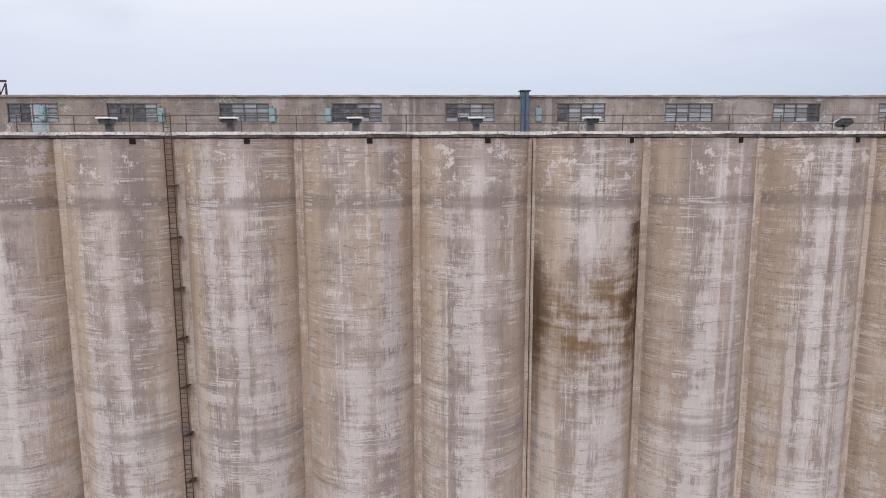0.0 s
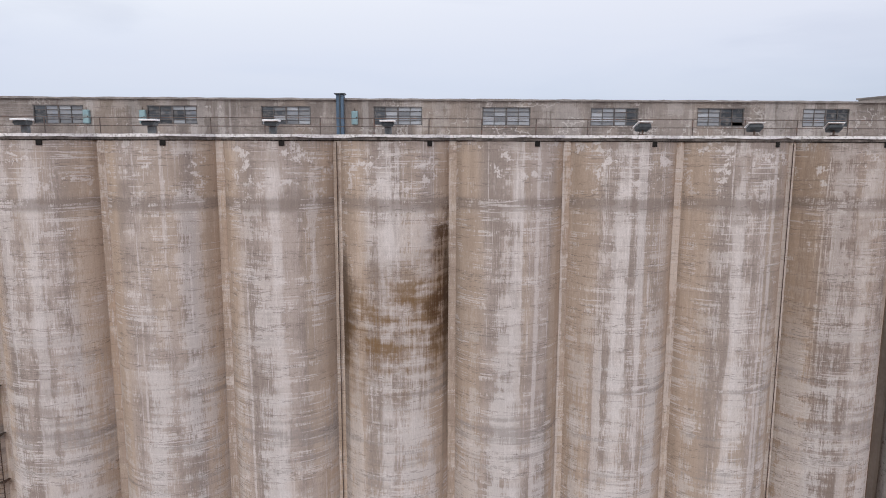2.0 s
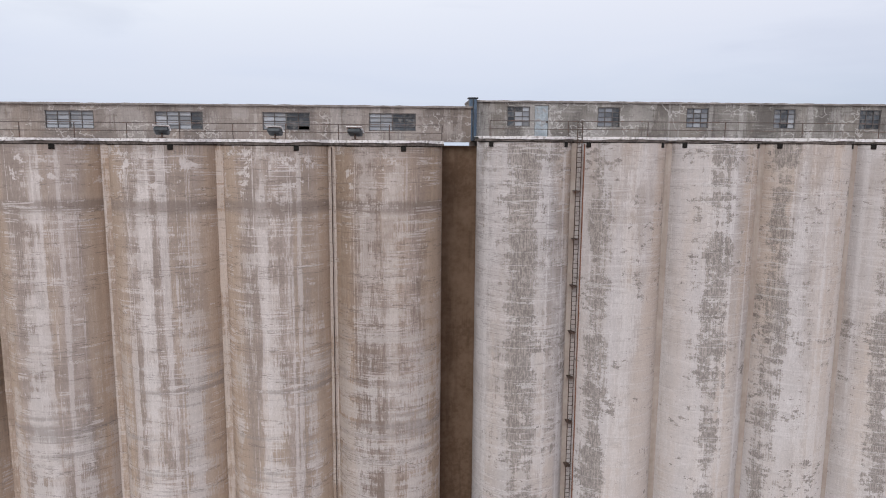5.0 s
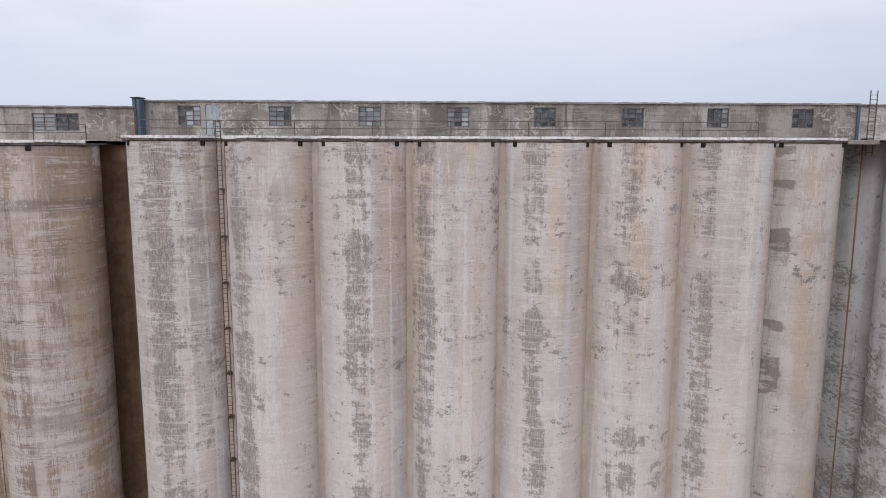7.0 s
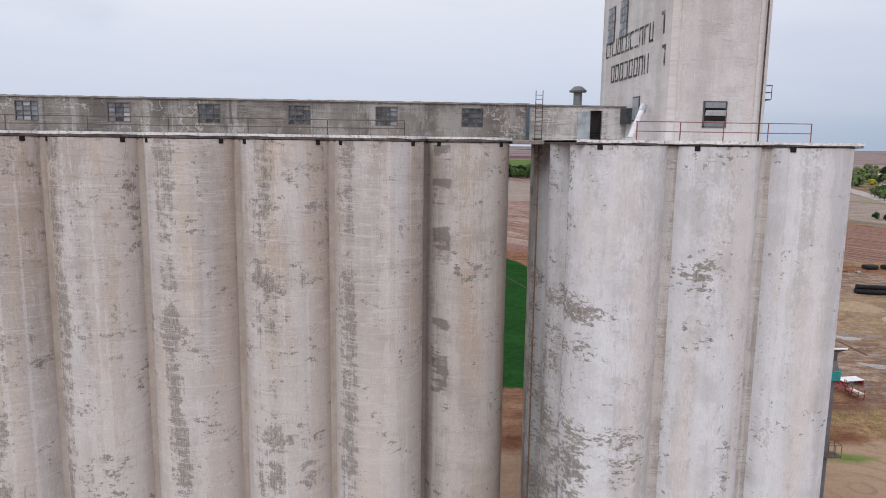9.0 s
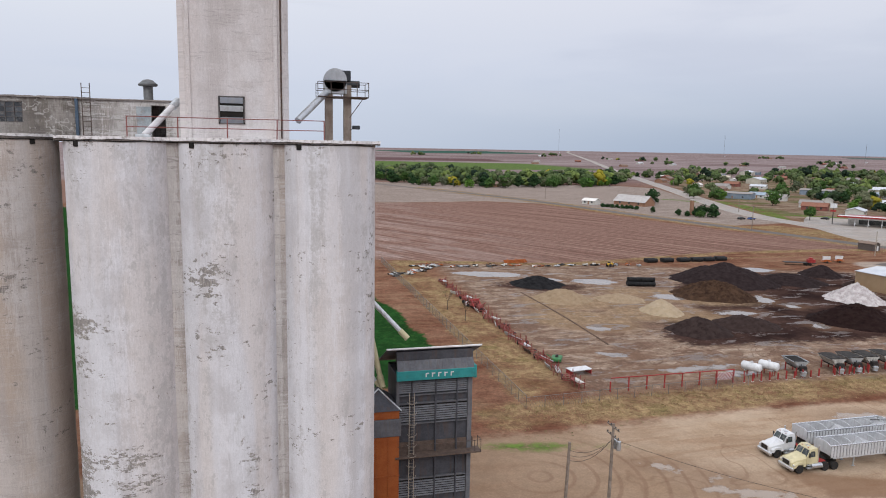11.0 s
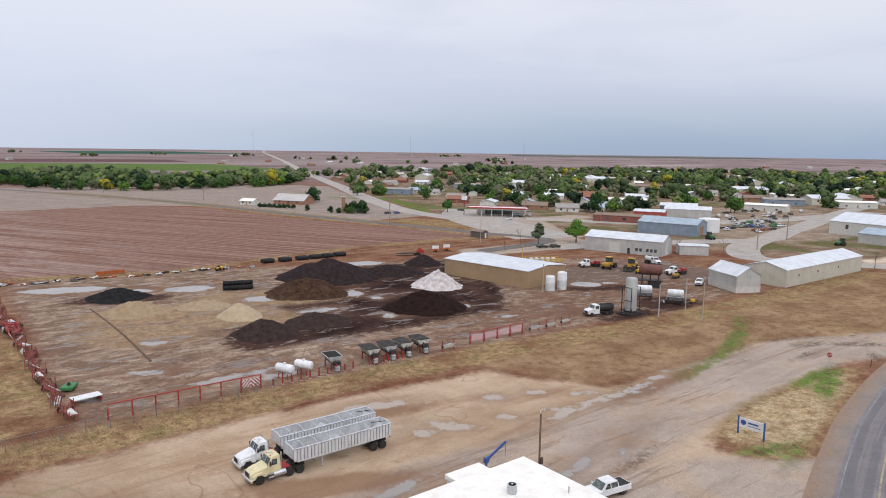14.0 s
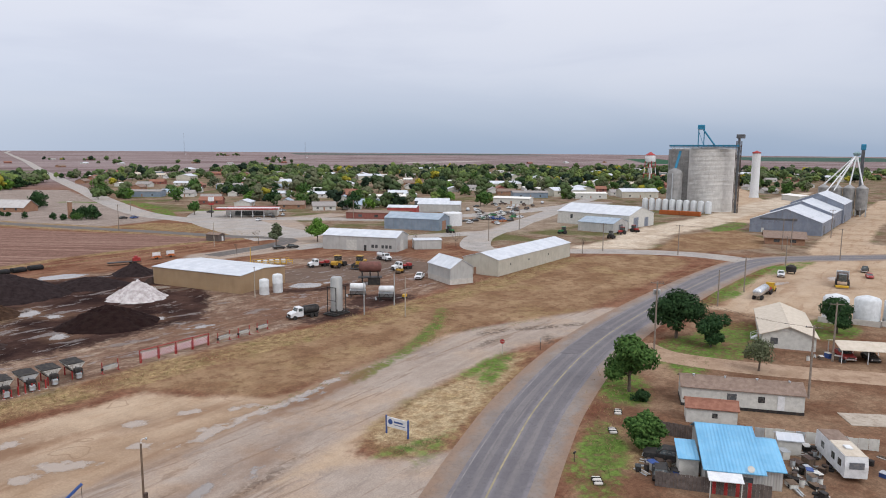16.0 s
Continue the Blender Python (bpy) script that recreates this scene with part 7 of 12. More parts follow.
part("rim", Mesh().tube((-2.2, -2.05, 14.0), (0.35, -0.3, 15.52), 0.07, seg=6).tube((2.15, -2.05, 14.0), (0.35, -0.3, 15.52), 0.07, seg=6), mat_galv, wb)

lg = thing("bucket_elevator", "dark tall bucket elevator with a small head platform", "grain elevator leg", "", pose(105.4, 61.0, 0))
part("leg_casing", Mesh().box(-0.75, -0.2, -0.3, 0.3, 0, 25.2, 0.03).box(0.2, 0.75, -0.3, 0.3, 0, 25.2, 0.03), mat_dark_sheet, lg)
part("head", Mesh().lathe([(0.95, -0.4), (0.95, 0.4)], 20, m=pose(0, 0, 26.0, 90, 0, 0)).box(-0.95, 0.95, -0.4, 0.4, 24.9, 26.0, 0.03), mat_dryer_light, lg, smooth=True)
part("platform", Mesh().box(-1.6, 1.4, -1.3, 0.9, 23.9, 24.0), mat_rust_grate, lg)
for x, y in ((-1.6, -1.3), (0.0, -1.3), (1.4, -1.3), (1.4, 0.9), (-1.6, 0.9)):
    part("post", Mesh().tube((x, y, 24), (x, y, 25.1), 0.03, seg=6), mat_railred, lg)
for z in (24.55, 25.1):
    part("rail", Mesh().tube((-1.6, -1.3, z), (1.4, -1.3, z), 0.03, seg=6).tube((1.4, -1.3, z), (1.4, 0.9, z), 0.03, seg=6), mat_lampwhite, lg)
part("tie_beam", Mesh().box(-2.6, 0.5, -0.1, 0.1, 13.0, 13.3), mat_rust_grate, lg)
for nm, a, b, r, mt, lab in (("spout_pipe", (106.3, 60.2, 24.2), (108.0, 58.6, 15.6), 0.25, mat_cream_paint, "cream painted grain spout"), ("spout_pipe", (106.4, 60.3, 24.1), (110.3, 58.9, 19.9), 0.22, mat_aluminium, "bare metal grain spout"), ("spout_pipe", (103.6, 60.4, 22.2), (107.9, 58.7, 15.2), 0.16, mat_galv, "thin latticed grain spout")):
    s = thing(nm, lab + " sloping from the leg", "pipe", "grain spouts")
    part("pipe", Mesh().tube(a, b, r, seg=12), mt, s, smooth=True)
    w = (Vector(b) - Vector(a)).normalized()
    part("flange", Mesh().tube(Vector(a), Vector(a) + w * 0.25, r * 1.3, seg=12), mat_iron, s)
    part("elbow", Mesh().tube(Vector(b) - w * 0.9, Vector(b) + w * 0.15, r * 1.25, seg=12), mat_cream_paint, s)
tf = thing("service_tower", "pale rusty lattice service tower beside the bins", "steel frame", "", pose(103.4, 60.5, 0))
for x in (-0.45, 0.45):
    for y in (-0.4, 0.4):
        part("post", Mesh().box(x - 0.06, x + 0.06, y - 0.06, y + 0.06, 0, 22.5), mat_palewood, tf)
for i in range(22):
    part("brace", Mesh().tube((-0.45, -0.4, i + 0.2), (0.45, -0.4, i + 1.1), 0.025, seg=5).tube((-0.45, -0.4, i + 0.2), (0.45, -0.4, i + 0.2), 0.025, seg=5), mat_palewood, tf)
part("head_box", Mesh().box(-0.7, 0.7, -0.6, 0.6, 21.0, 23.6, 0.05), mat_dryer_light, tf)

# ---- office with a white flat roof at the lot's edge ----
of = thing("scale_office", "low office with a white membrane roof", "office", "", pose(179.3, 42.4, 0))
part("wall", Mesh().box(-15.0, -0.3, -16, -0.3, 0, 4.5), mat_cream_sheet, of)
part("roof", Mesh().box(-15.3, 0, -16.3, 0, 4.5, 5.0, 0.08), mat_roof_white, of)
part("lower_roof", Mesh().box(-9.0, -4.4, 0.02, 2.2, 4.2, 4.7, 0.06).box(-8.8, -4.6, 0.02, 2.0, 0, 4.2), mat_roof_white, of)
s = thing("roof_fan", "round galvanised exhaust fan on the office roof", "roof vent", "", pose(172.6, 37.2, 5.0))
part("drum", Mesh().lathe([(0.42, 0), (0.46, 0.08), (0.46, 0.82), (0.50, 0.9)], 20), mat_galv, s, smooth=True)
part("mouth", Mesh().lathe([(0.36, 0.9), (0.36, 0.93)], 20), mat_black, s)
part("hub", Mesh().lathe([(0.12, 0.93), (0.10, 0.98)], 10), mat_galv, s)
s = thing("roof_vent_pipe", "short grey vent pipe on the office roof", "roof vent", "", pose(177.0, 34.0, 5.0))
part("pipe", Mesh().tube((0, 0, 0), (0, 0, 0.55), 0.06).tube((0, 0, 0.5), (0, 0, 0.62), 0.11), mat_galv, s)
cr = thing("jib_crane", "blue jib crane with a hanging chain", "crane", "", pose(176.6, 45.3, 0))
part("mast", Mesh().tube((0, 0, 0), (0, 0, 4.3), 0.14, seg=10), mat_blue_paint, cr)
part("jib", Mesh().box(-0.12, 2.9, -0.1, 0.1, -0.12, 0.12, 0.02, pose(0, 0, 4.2, 0, -38, -18)), mat_blue_paint, cr)
part("knuckle", Mesh().box(-0.3, 0.3, -0.2, 0.2, 3.9, 4.5, 0.05), mat_blue_paint, cr)
part("chain", Mesh().tube((2.1, -0.7, 5.9), (2.1, -0.7, 4.3), 0.025, seg=5), mat_iron, cr)
lp = thing("yard_lamp", "wooden pole with a single small yard lamp", "street lamp", "", pose(185.8, 46.2, 0))
part("pole", Mesh().tube((0, 0, -0.1), (0, 0, 7.0), 0.13, 0.10, seg=8), mat_wood, lp)
part("arm", Mesh().tube((0, 0, 6.8), (0.25, 0.3, 7.3), 0.03, seg=6).tube((0.25, 0.3, 7.3), (0.6, 0.1, 7.4), 0.03, seg=6), mat_galv, lp)
part("lamp", Mesh().lathe([(0.06, 0.0), (0.13, 0.08), (0.10, 0.2), (0.04, 0.24)], 12, m=pose(0.65, 0.05, 7.2)), mat_galv, lp, smooth=True)
part("meter_box", Mesh().box(-0.1, 0.3, -0.35, -0.1, 0.9, 1.7, 0.03), mat_iron, lp)
pickup(pose(187.4, 37.7, 0, 0, 0, 171), mat_white, "white crew-cab pickup with a dark bed cover", mat_tyre)

# ---- two grain trucks standing on the lot ----
def ribbed(a, b, n):
    """Upright ribs between two corners (x, y) of a trailer's side."""
    return [(a[0] + (b[0] - a[0]) * (i + 0.5) / n, a[1] + (b[1] - a[1]) * (i + 0.5) / n) for i in range(n)]


# dark sheet behind the ribs: shade of the rib gaps put into its colour
mat_trailer_sheet = surf("shaded_trailer_sheet", (0.17, 0.17, 0.18), (0.25, 0.25, 0.26), 0.8, 0.55, 0.3, dirt=(0.14, 0.12, 0.11), streak=True)


mat_liner = surf("scoured_aluminium", (0.36, 0.365, 0.38), (0.50, 0.505, 0.52), 1.0, 0.5, 0.1, dirt=(0.24, 0.21, 0.19), streak=True)


def grain_truck(at, paint, label):
    """Day-cab tractor and open hopper trailer, nose to +x; the front bumper is at x = 0."""
    v = thing("grain_truck", label, "truck", "grain trucks", at)
    hood = Mesh()
    sec = [(-0.15, 0.74, 0.75, 1.45), (-0.8, 0.86, 0.7, 1.72), (-2.15, 0.98, 0.75, 2.0)]
    vs = []
    for x, w, z0, z1 in sec:
        vs += [(x, -w, z0), (x, -w, z1 - 0.25), (x, -w * 0.72, z1), (x, w * 0.72, z1), (x, w, z1 - 0.25), (x, w, z0)]
    fs = [(6 * k + i, 6 * k + (i + 1) % 6, 6 * k + 6 + (i + 1) % 6, 6 * k + 6 + i) for k in range(2) for i in range(6)] + [tuple(range(6)), tuple(range(12, 18))]
    part("hood", hood.add(vs, fs), paint, v)
    part("bumper", Mesh().box(-0.35, 0.0, -1.2, 1.2, 0.38, 0.78, 0.08), mat_chrome, v)
    gr = part("grille", Mesh().box(-0.16, -0.08, -0.55, 0.55, 0.85, 1.42, 0.03), mat_chassis, v)
    part("grille_surround", Mesh().box(-0.14, -0.07, -0.62, -0.55, 0.82, 1.45).box(-0.14, -0.07, 0.55, 0.62, 0.82, 1.45).box(-0.14, -0.07, -0.62, 0.62, 1.42, 1.48), mat_chrome, gr)
    for s in (-1, 1):
        part("fender", Mesh().prism([(-0.25, 0.75), (-0.35, 1.10), (-0.8, 1.34), (-1.45, 1.34), (-1.85, 1.05), (-1.9, 0.85), (-1.6, 0.85), (-1.45, 1.1), (-0.8, 1.12), (-0.55, 0.75)], s * 0.80, s * 1.22, 1), paint, v)
        part("headlight", Mesh().box(-0.42, -0.28, s * 1.0 - 0.16, s * 1.0 + 0.16, 0.9, 1.1, 0.03), mat_chrome, v)
        part("side_window", Mesh().add([(-2.45, s * 1.035, 1.85), (-3.25, s * 1.035, 1.85), (-3.25, s * 0.975, 2.52), (-2.65, s * 0.975, 2.52)], [(0, 1, 2, 3)]), mat_glass, v)
        part("mirror", Mesh().box(-2.38, -2.28, s * 1.18 - 0.1, s * 1.18 + 0.1, 1.85, 2.45, 0.03), mat_chassis, v)
        part("fuel_tank", Mesh().lathe([(0.33, -0.75), (0.33, 0.75)], 16, m=pose(-3.5, s * 0.95, 0.72, 0, 90, 0)), mat_chrome, v, smooth=True)
        part("step", Mesh().box(-2.75, -2.15, s * 0.85, s * 1.2, 0.45, 0.62, 0.02).box(-2.7, -2.2, s * 0.85, s * 1.15, 0.85, 0.95, 0.02), mat_galv, v)
        part("exhaust_stack", Mesh().tube((-3.75, s * 0.95, 1.1), (-3.75, s * 0.95, 3.15), 0.075, seg=10), mat_chrome, v)
        wheel(v, -1.15, s * 1.02, 0.52, 0.30)
        for x in (-4.75, -6.05):
            wheel(v, x, s * 0.92, 0.52, 0.56)
    cab = Mesh()
    prof = [(-2.1, 1.0), (-2.1, 1.85), (-2.55, 2.72), (-2.95, 2.86), (-3.6, 2.84), (-3.68, 1.0)]
    cab.add([(x, -1.03 + (0.07 if z > 2 else 0), z) for x, z in prof] + [(x, 1.03 - (0.07 if z > 2 else 0), z) for x, z in prof], [tuple(range(6)), tuple(range(11, 5, -1))] + [(i, 6 + i, 6 + (i + 1) % 6, (i + 1) % 6) for i in range(6)])
    part("cab", cab, paint, v)
    for s in (-1, 1):
        part("windscreen", Mesh().add([(-2.09, s * 0.04, 1.90), (-2.09, s * 0.92, 1.90), (-2.52, s * 0.88, 2.66), (-2.52, s * 0.04, 2.66)], [(0, 1, 2, 3)]), mat_glass, v)
        part("marker_light", Mesh().box(-2.72, -2.60, s * 0.5 - 0.06, s * 0.5 + 0.06, 2.80, 2.86, 0.01), mat_redpaint, v)
    part("air_horn", Mesh().tube((-2.7, 0.2, 2.92), (-3.2, 0.2, 2.92), 0.05, seg=8).tube((-2.8, -0.2, 2.92), (-3.2, -0.2, 2.92), 0.05, seg=8), mat_chrome, v)
    part("frame", Mesh().box(-6.9, -0.6, -0.45, 0.45, 0.62, 0.95, 0.03), mat_chassis, v)
    part("deck", Mesh().box(-5.0, -3.75, -0.8, 0.8, 0.98, 1.12, 0.02), mat_redpaint, v, "red deck plate")
    part("fifth_wheel", Mesh().lathe([(0.55, 1.12), (0.5, 1.22)], 18, x=-5.4), mat_chassis, v)

    tr = thing("grain_trailer", "open-topped ribbed aluminium hopper trailer, empty", "trailer", "grain trailers", at)
    a, b, top, bot, W = -5.1, -18.5, 3.05, 1.35, 1.28
    for s in (-1, 1):
        w = Mesh().box(b + 0.02, a - 0.6, s * W - 0.03, s * W + 0.03, bot + 0.25, top)
        w.prism([(a - 0.6, bot + 0.25), (a - 0.02, bot + 0.55), (a - 0.02, top), (a - 0.6, top)], s * W - 0.03, s * W + 0.03, 1)
        sd = part("side_panel", w, mat_trailer_sheet, tr)
        for x, _ in ribbed((b, 0), (a, 0), 30):
            part("rib", Mesh().box(x - 0.175, x + 0.175, s * W + s * 0.03, s * W + s * 0.10, bot + 0.28, top - 0.05, 0.02), mat_aluminium, sd)
        part("liner", Mesh().box(b + 0.09, a - 0.1, s * (W - 0.05) - 0.015, s * (W - 0.05) + 0.015, bot + 0.45, top - 0.03), mat_liner, sd, "bright inner sheet")
        part("top_rail", Mesh().box(b, a, s * W - 0.09, s * W + 0.10, top - 0.02, top + 0.12, 0.03), mat_chrome, tr)
        part("bottom_rail", Mesh().box(b + 0.3, a - 0.5, s * W - 0.06, s * W + 0.06, bot + 0.12, bot + 0.27, 0.02), mat_aluminium, tr)
    part("front_wall", Mesh().prism([(-W, bot + 0.55), (W, bot + 0.55), (W, top), (0.7, top + 0.28), (-0.7, top + 0.28), (-W, top)], a - 0.08, a, 0), mat_aluminium, tr)
    part("rear_wall", Mesh().prism([(-W, bot + 0.3), (W, bot + 0.3), (W, top), (0.7, top + 0.22), (-0.7, top + 0.22), (-W, top)], b, b + 0.07, 0), mat_aluminium, tr)
    x1, x2, mid = a - 3.4, b + 3.4, (a + b) / 2
    floor = Mesh()
    for p0, p1 in (((a - 0.1, bot + 1.1), (x1 - 0.3, 1.15)), ((mid, bot + 1.3), (x1 - 1.4, 1.5)), ((mid, bot + 1.3), (x2 + 1.4, 1.15)), ((b + 0.1, bot + 1.2), (x2 + 0.3, 1.15))):
        floor.add([(p0[0], -W, p0[1]), (p0[0], W, p0[1]), (p1[0], W * 0.7, p1[1]), (p1[0], -W * 0.7, p1[1])], [(0, 1, 2, 3)])
    for xc, lo_a, lo_b, hi_a, hi_b in ((x1, x1 - 1.4, x1 - 0.3, mid, a - 0.1), (x2, x2 + 0.3, x2 + 1.4, b + 0.1, mid)):
        for s in (-1, 1):
            floor.add([(hi_a, s * W, bot + 0.5), (hi_b, s * W, bot + 0.5), (lo_b, s * W * 0.7, 1.15), (lo_a, s * W * 0.7, 1.15)], [(0, 1, 2, 3)])
    part("hopper_floor", floor, mat_liner, tr)
    for i in range(7):
        x = a - 1.4 - (a - b - 2.8) * i / 6
        ys = [-W + 2 * W * k / 8 for k in range(9)]
        arc = Mesh().add([(x + dx, y, top + 0.05 + 0.28 * (1 - (y / W) ** 2) + dz) for y in ys for dx, dz in ((-0.03, 0), (0, -0.03), (0.03, 0), (0, 0.03))], [(4 * k + i, 4 * k + (i + 1) % 4, 4 * k + 4 + (i + 1) % 4, 4 * k + 4 + i) for k in range(8) for i in range(4)])
        part("bow", arc, mat_aluminium, tr)
    part("roll_arm", Mesh().tube((b + 1.6, -0.9, top - 0.2), (b + 0.4, 0.5, top + 0.2), 0.05, seg=6), mat_chassis, tr)
    for s in (-1, 1):
        for x in (b + 1.1, b + 2.4):
            wheel(tr, x, s * 0.92, 0.52, 0.56)
        part("landing_leg", Mesh().box(a - 4.0, a - 3.86, s * 0.85 - 0.06, s * 0.85 + 0.06, 0.15, bot + 0.2).box(a - 4.1, a - 3.76, s * 0.85 - 0.12, s * 0.85 + 0.12, 0.1, 0.16), mat_galv, tr)
        part("tail_light", Mesh().box(b - 0.05, b, s * 1.0 - 0.12, s * 1.0 + 0.12, 1.15, 1.3, 0.01), mat_redpaint, tr)
    part("axle_frame", Mesh().box(b + 0.3, b + 3.3, -0.6, 0.6, 0.7, 1.1, 0.04), mat_chassis, tr)
    part("gooseneck", Mesh().box(a - 2.6, a - 0.3, -0.7, 0.7, 1.2, bot + 0.3, 0.04), mat_chassis, tr)
    return v


grain_truck(pose(157.1, 63.4, 0, 0, 0, 180), mat_cream_paint, "cream day-cab truck hitched to a hopper trailer")
grain_truck(pose(157.5, 67.6, 0, 0, 0, 180), mat_white, "white day-cab truck hitched to a hopper trailer")

# ---- the highway department yard ----
def heap(name, x, y, r, h, c1, c2, label, seed, stretch=1.0, turn=0.0, flat=0.0, rugged=0.6):
    """A tipped heap: a cone with slumped, uneven flanks."""
    m = Mesh()
    noise_at = lambda a, b: noise.noise(Vector((a * 1.7 + seed * 9.1, b * 1.7, seed * 3.3)))
    rings, seg = 26, 84
    v = []
    for i in range(rings + 1):
        t = i / rings
        for k in range(seg):
            a = 2 * math.pi * k / seg
            n = noise_at(math.cos(a), math.sin(a)) + 0.5 * noise_at(2.6 * math.cos(a) + 5, 2.6 * math.sin(a)) + 0.25 * noise_at(7 * math.cos(a) + 9, 7 * math.sin(a))
            rr = r * t * (1 + 0.17 * n * t)
            px, py = rr * math.cos(a) * stretch, rr * math.sin(a)
            prof = (1.0 - math.sqrt(t * t + 0.012)) / 0.89 if not flat else min(1.0, (1 - t) / (1 - flat))
            prof = max(0.0, prof) if not flat else prof - 0.10 * max(0.0, 1 - abs(t - flat) / 0.25) * (1 - flat)
            rough_z = 0.13 * noise_at(px * 0.55 + 4, py * 0.55) + rugged * (0.30 * noise_at(px * 0.9, py * 0.9) + 0.20 * noise_at(px * 2.1, py * 2.1 + 7) + 0.10 * noise_at(px * 4.3 + 3, py * 4.3))
            gully = -0.16 * rugged * abs(noise_at(5.5 * math.cos(a), 5.5 * math.sin(a) + 2)) * h * 0.4 * t
            z = h * prof * (1 + 0.14 * noise_at(px * 0.18, py * 0.18)) + (rough_z + gully) * min(1, 4 * prof) - 0.02
            v.append((px, py, z if t < 1 else -0.08))
    f = [(i * seg + k, i * seg + (k + 1) % seg, (i + 1) * seg + (k + 1) % seg, (i + 1) * seg + k) for i in range(rings) for k in range(seg)]
    m.add(v, f)
    mt = surf(name + "_grit", c1, c2, 1.3, 0.95, grain=16.0, dirt=[q * 0.55 for q in c1], amount=0.3 if c2[0] > 0.2 else 0.6, bump=1.0, spec=0.05)
    return solid(name, m, mt, label, "mound", "mounds of road material", at=pose(x, y, 0, 0, 0, turn), smooth=True)


heap("asphalt_mound", 170.5, 174.5, 7.0, 2.5, (0.010, 0.010, 0.011), (0.022, 0.021, 0.022), "black asphalt millings heap", 1, 1.1, -25)
heap("sand_mound", 169.8, 156, 6.6, 2.3, (0.233, 0.163, 0.101), (0.289, 0.217, 0.143), "low tan sand heap", 2, 1.1, -20, 0.25)
heap("sand_mound", 187.3, 139, 5.2, 3.0, (0.311, 0.236, 0.151), (0.370, 0.296, 0.210), "pale conical sand heap", 3)
heap("gravel_mound", 185.3, 121.6, 6.0, 3.4, (0.025, 0.016, 0.015), (0.043, 0.030, 0.027), "dark grey gravel heap", 4, 1.12, -20)
heap("gravel_mound", 198.5, 124.5, 6.0, 2.1, (0.028, 0.018, 0.016), (0.046, 0.031, 0.028), "low dark gravel heap", 5, 1.2, -25, 0.2)
heap("asphalt_mound", 226.5, 170, 13.5, 5.4, (0.018, 0.012, 0.012), (0.031, 0.022, 0.022), "large dark asphalt millings heap", 6, 1.15, -30, 0.18)
heap("soil_mound", 210.8, 152.5, 9.0, 4.0, (0.030, 0.017, 0.012), (0.076, 0.044, 0.027), "rough brown soil heap", 7, 1.2, -30, 0.25, 1.8)
heap("road_salt_mound", 244.8, 142, 7.2, 4.3, (0.300, 0.260, 0.255), (0.560, 0.520, 0.510), "pale pinkish salt heap", 8, 1.0, -20, 0.0, 1.5)
heap("asphalt_mound", 226, 122.4, 8.6, 4.3, (0.013, 0.006, 0.006), (0.022, 0.013, 0.011), "very dark red-brown millings heap", 9, 1.15, -25, 0.12, 1.0)
heap("asphalt_mound", 263.6, 174, 6.3, 3.3, (0.018, 0.012, 0.012), (0.031, 0.022, 0.022), "small dark millings heap", 10, 1.0, 0)
heap("asphalt_mound", 245.6, 166.5, 8.5, 2.2, (0.018, 0.012, 0.012), (0.030, 0.021, 0.021), "low dark millings heap", 11, 1.2, -30, 0.3)
heap("sand_mound", 184, 153, 5.0, 1.3, (0.252, 0.182, 0.118), (0.311, 0.236, 0.160), "low spread of tan sand", 12, 1.3, -20, 0.3)
heap("soil_mound", 259.5, 158, 2.6, 1.6, (0.030, 0.020, 0.018), (0.050, 0.035, 0.030), "small dark soil heap", 13)

# tan storage shed and two tanks
shed("storage_shed", "long tan steel storage shed with a white roof", pose(269.6, 141.9, 0, 0, 0, 98.5), 31.2, 17.8, 4.7, 5.5, mat_tan_sheet, mat_white_roof_x, windows=(("w", -5.5, 1.2, 1.2, 1.0, mat_pane_dark),), category="shed")
for x, y, r, h in ((266.6, 120.2, 1.25, 4.0), (270.6, 119.6, 1.3, 4.8)):
    s = thing("storage_tank", "upright white poly tank beside the tan shed", "tank", "upright yard tanks", pose(x, y, 0))
    part("shell", Mesh().lathe([(r, 0), (r, h * 0.5), (r * 1.015, h * 0.5 + 0.05), (r, h * 0.5 + 0.1), (r, h - 0.3), (r * 0.85, h - 0.05), (r * 0.3, h + 0.12)], 28), mat_poly, s, smooth=True)
    part("lid", Mesh().lathe([(0.28, h + 0.1), (0.28, h + 0.2)], 14), mat_poly, s)
    part("valve", Mesh().tube((-r, 0, 0.3), (-r - 0.3, 0, 0.3), 0.06), mat_iron, s)
for x, y, h, mt in ((262.6, 119.1, 7.6, mat_palewood), (264.6, 84.6, 7.6, mat_galv), (276.4, 85.3, 7.8, mat_galv), (268.8, 76.1, 9.0, mat_palewood), (316, 205, 9, mat_palewood), (296.5, 161, 5.5, mat_yellow_paint)):
    s = thing("pole", "tall pale pole standing in the yard", "pole", "yard poles", pose(x, y, 0))
    part("shaft", Mesh().tube((0, 0, -0.1), (0, 0, h), 0.14, 0.10, seg=8), mt, s)
    part("cap", Mesh().tube((0, 0, h), (0, 0, h + 0.12), 0.13, seg=8), mat_iron, s)

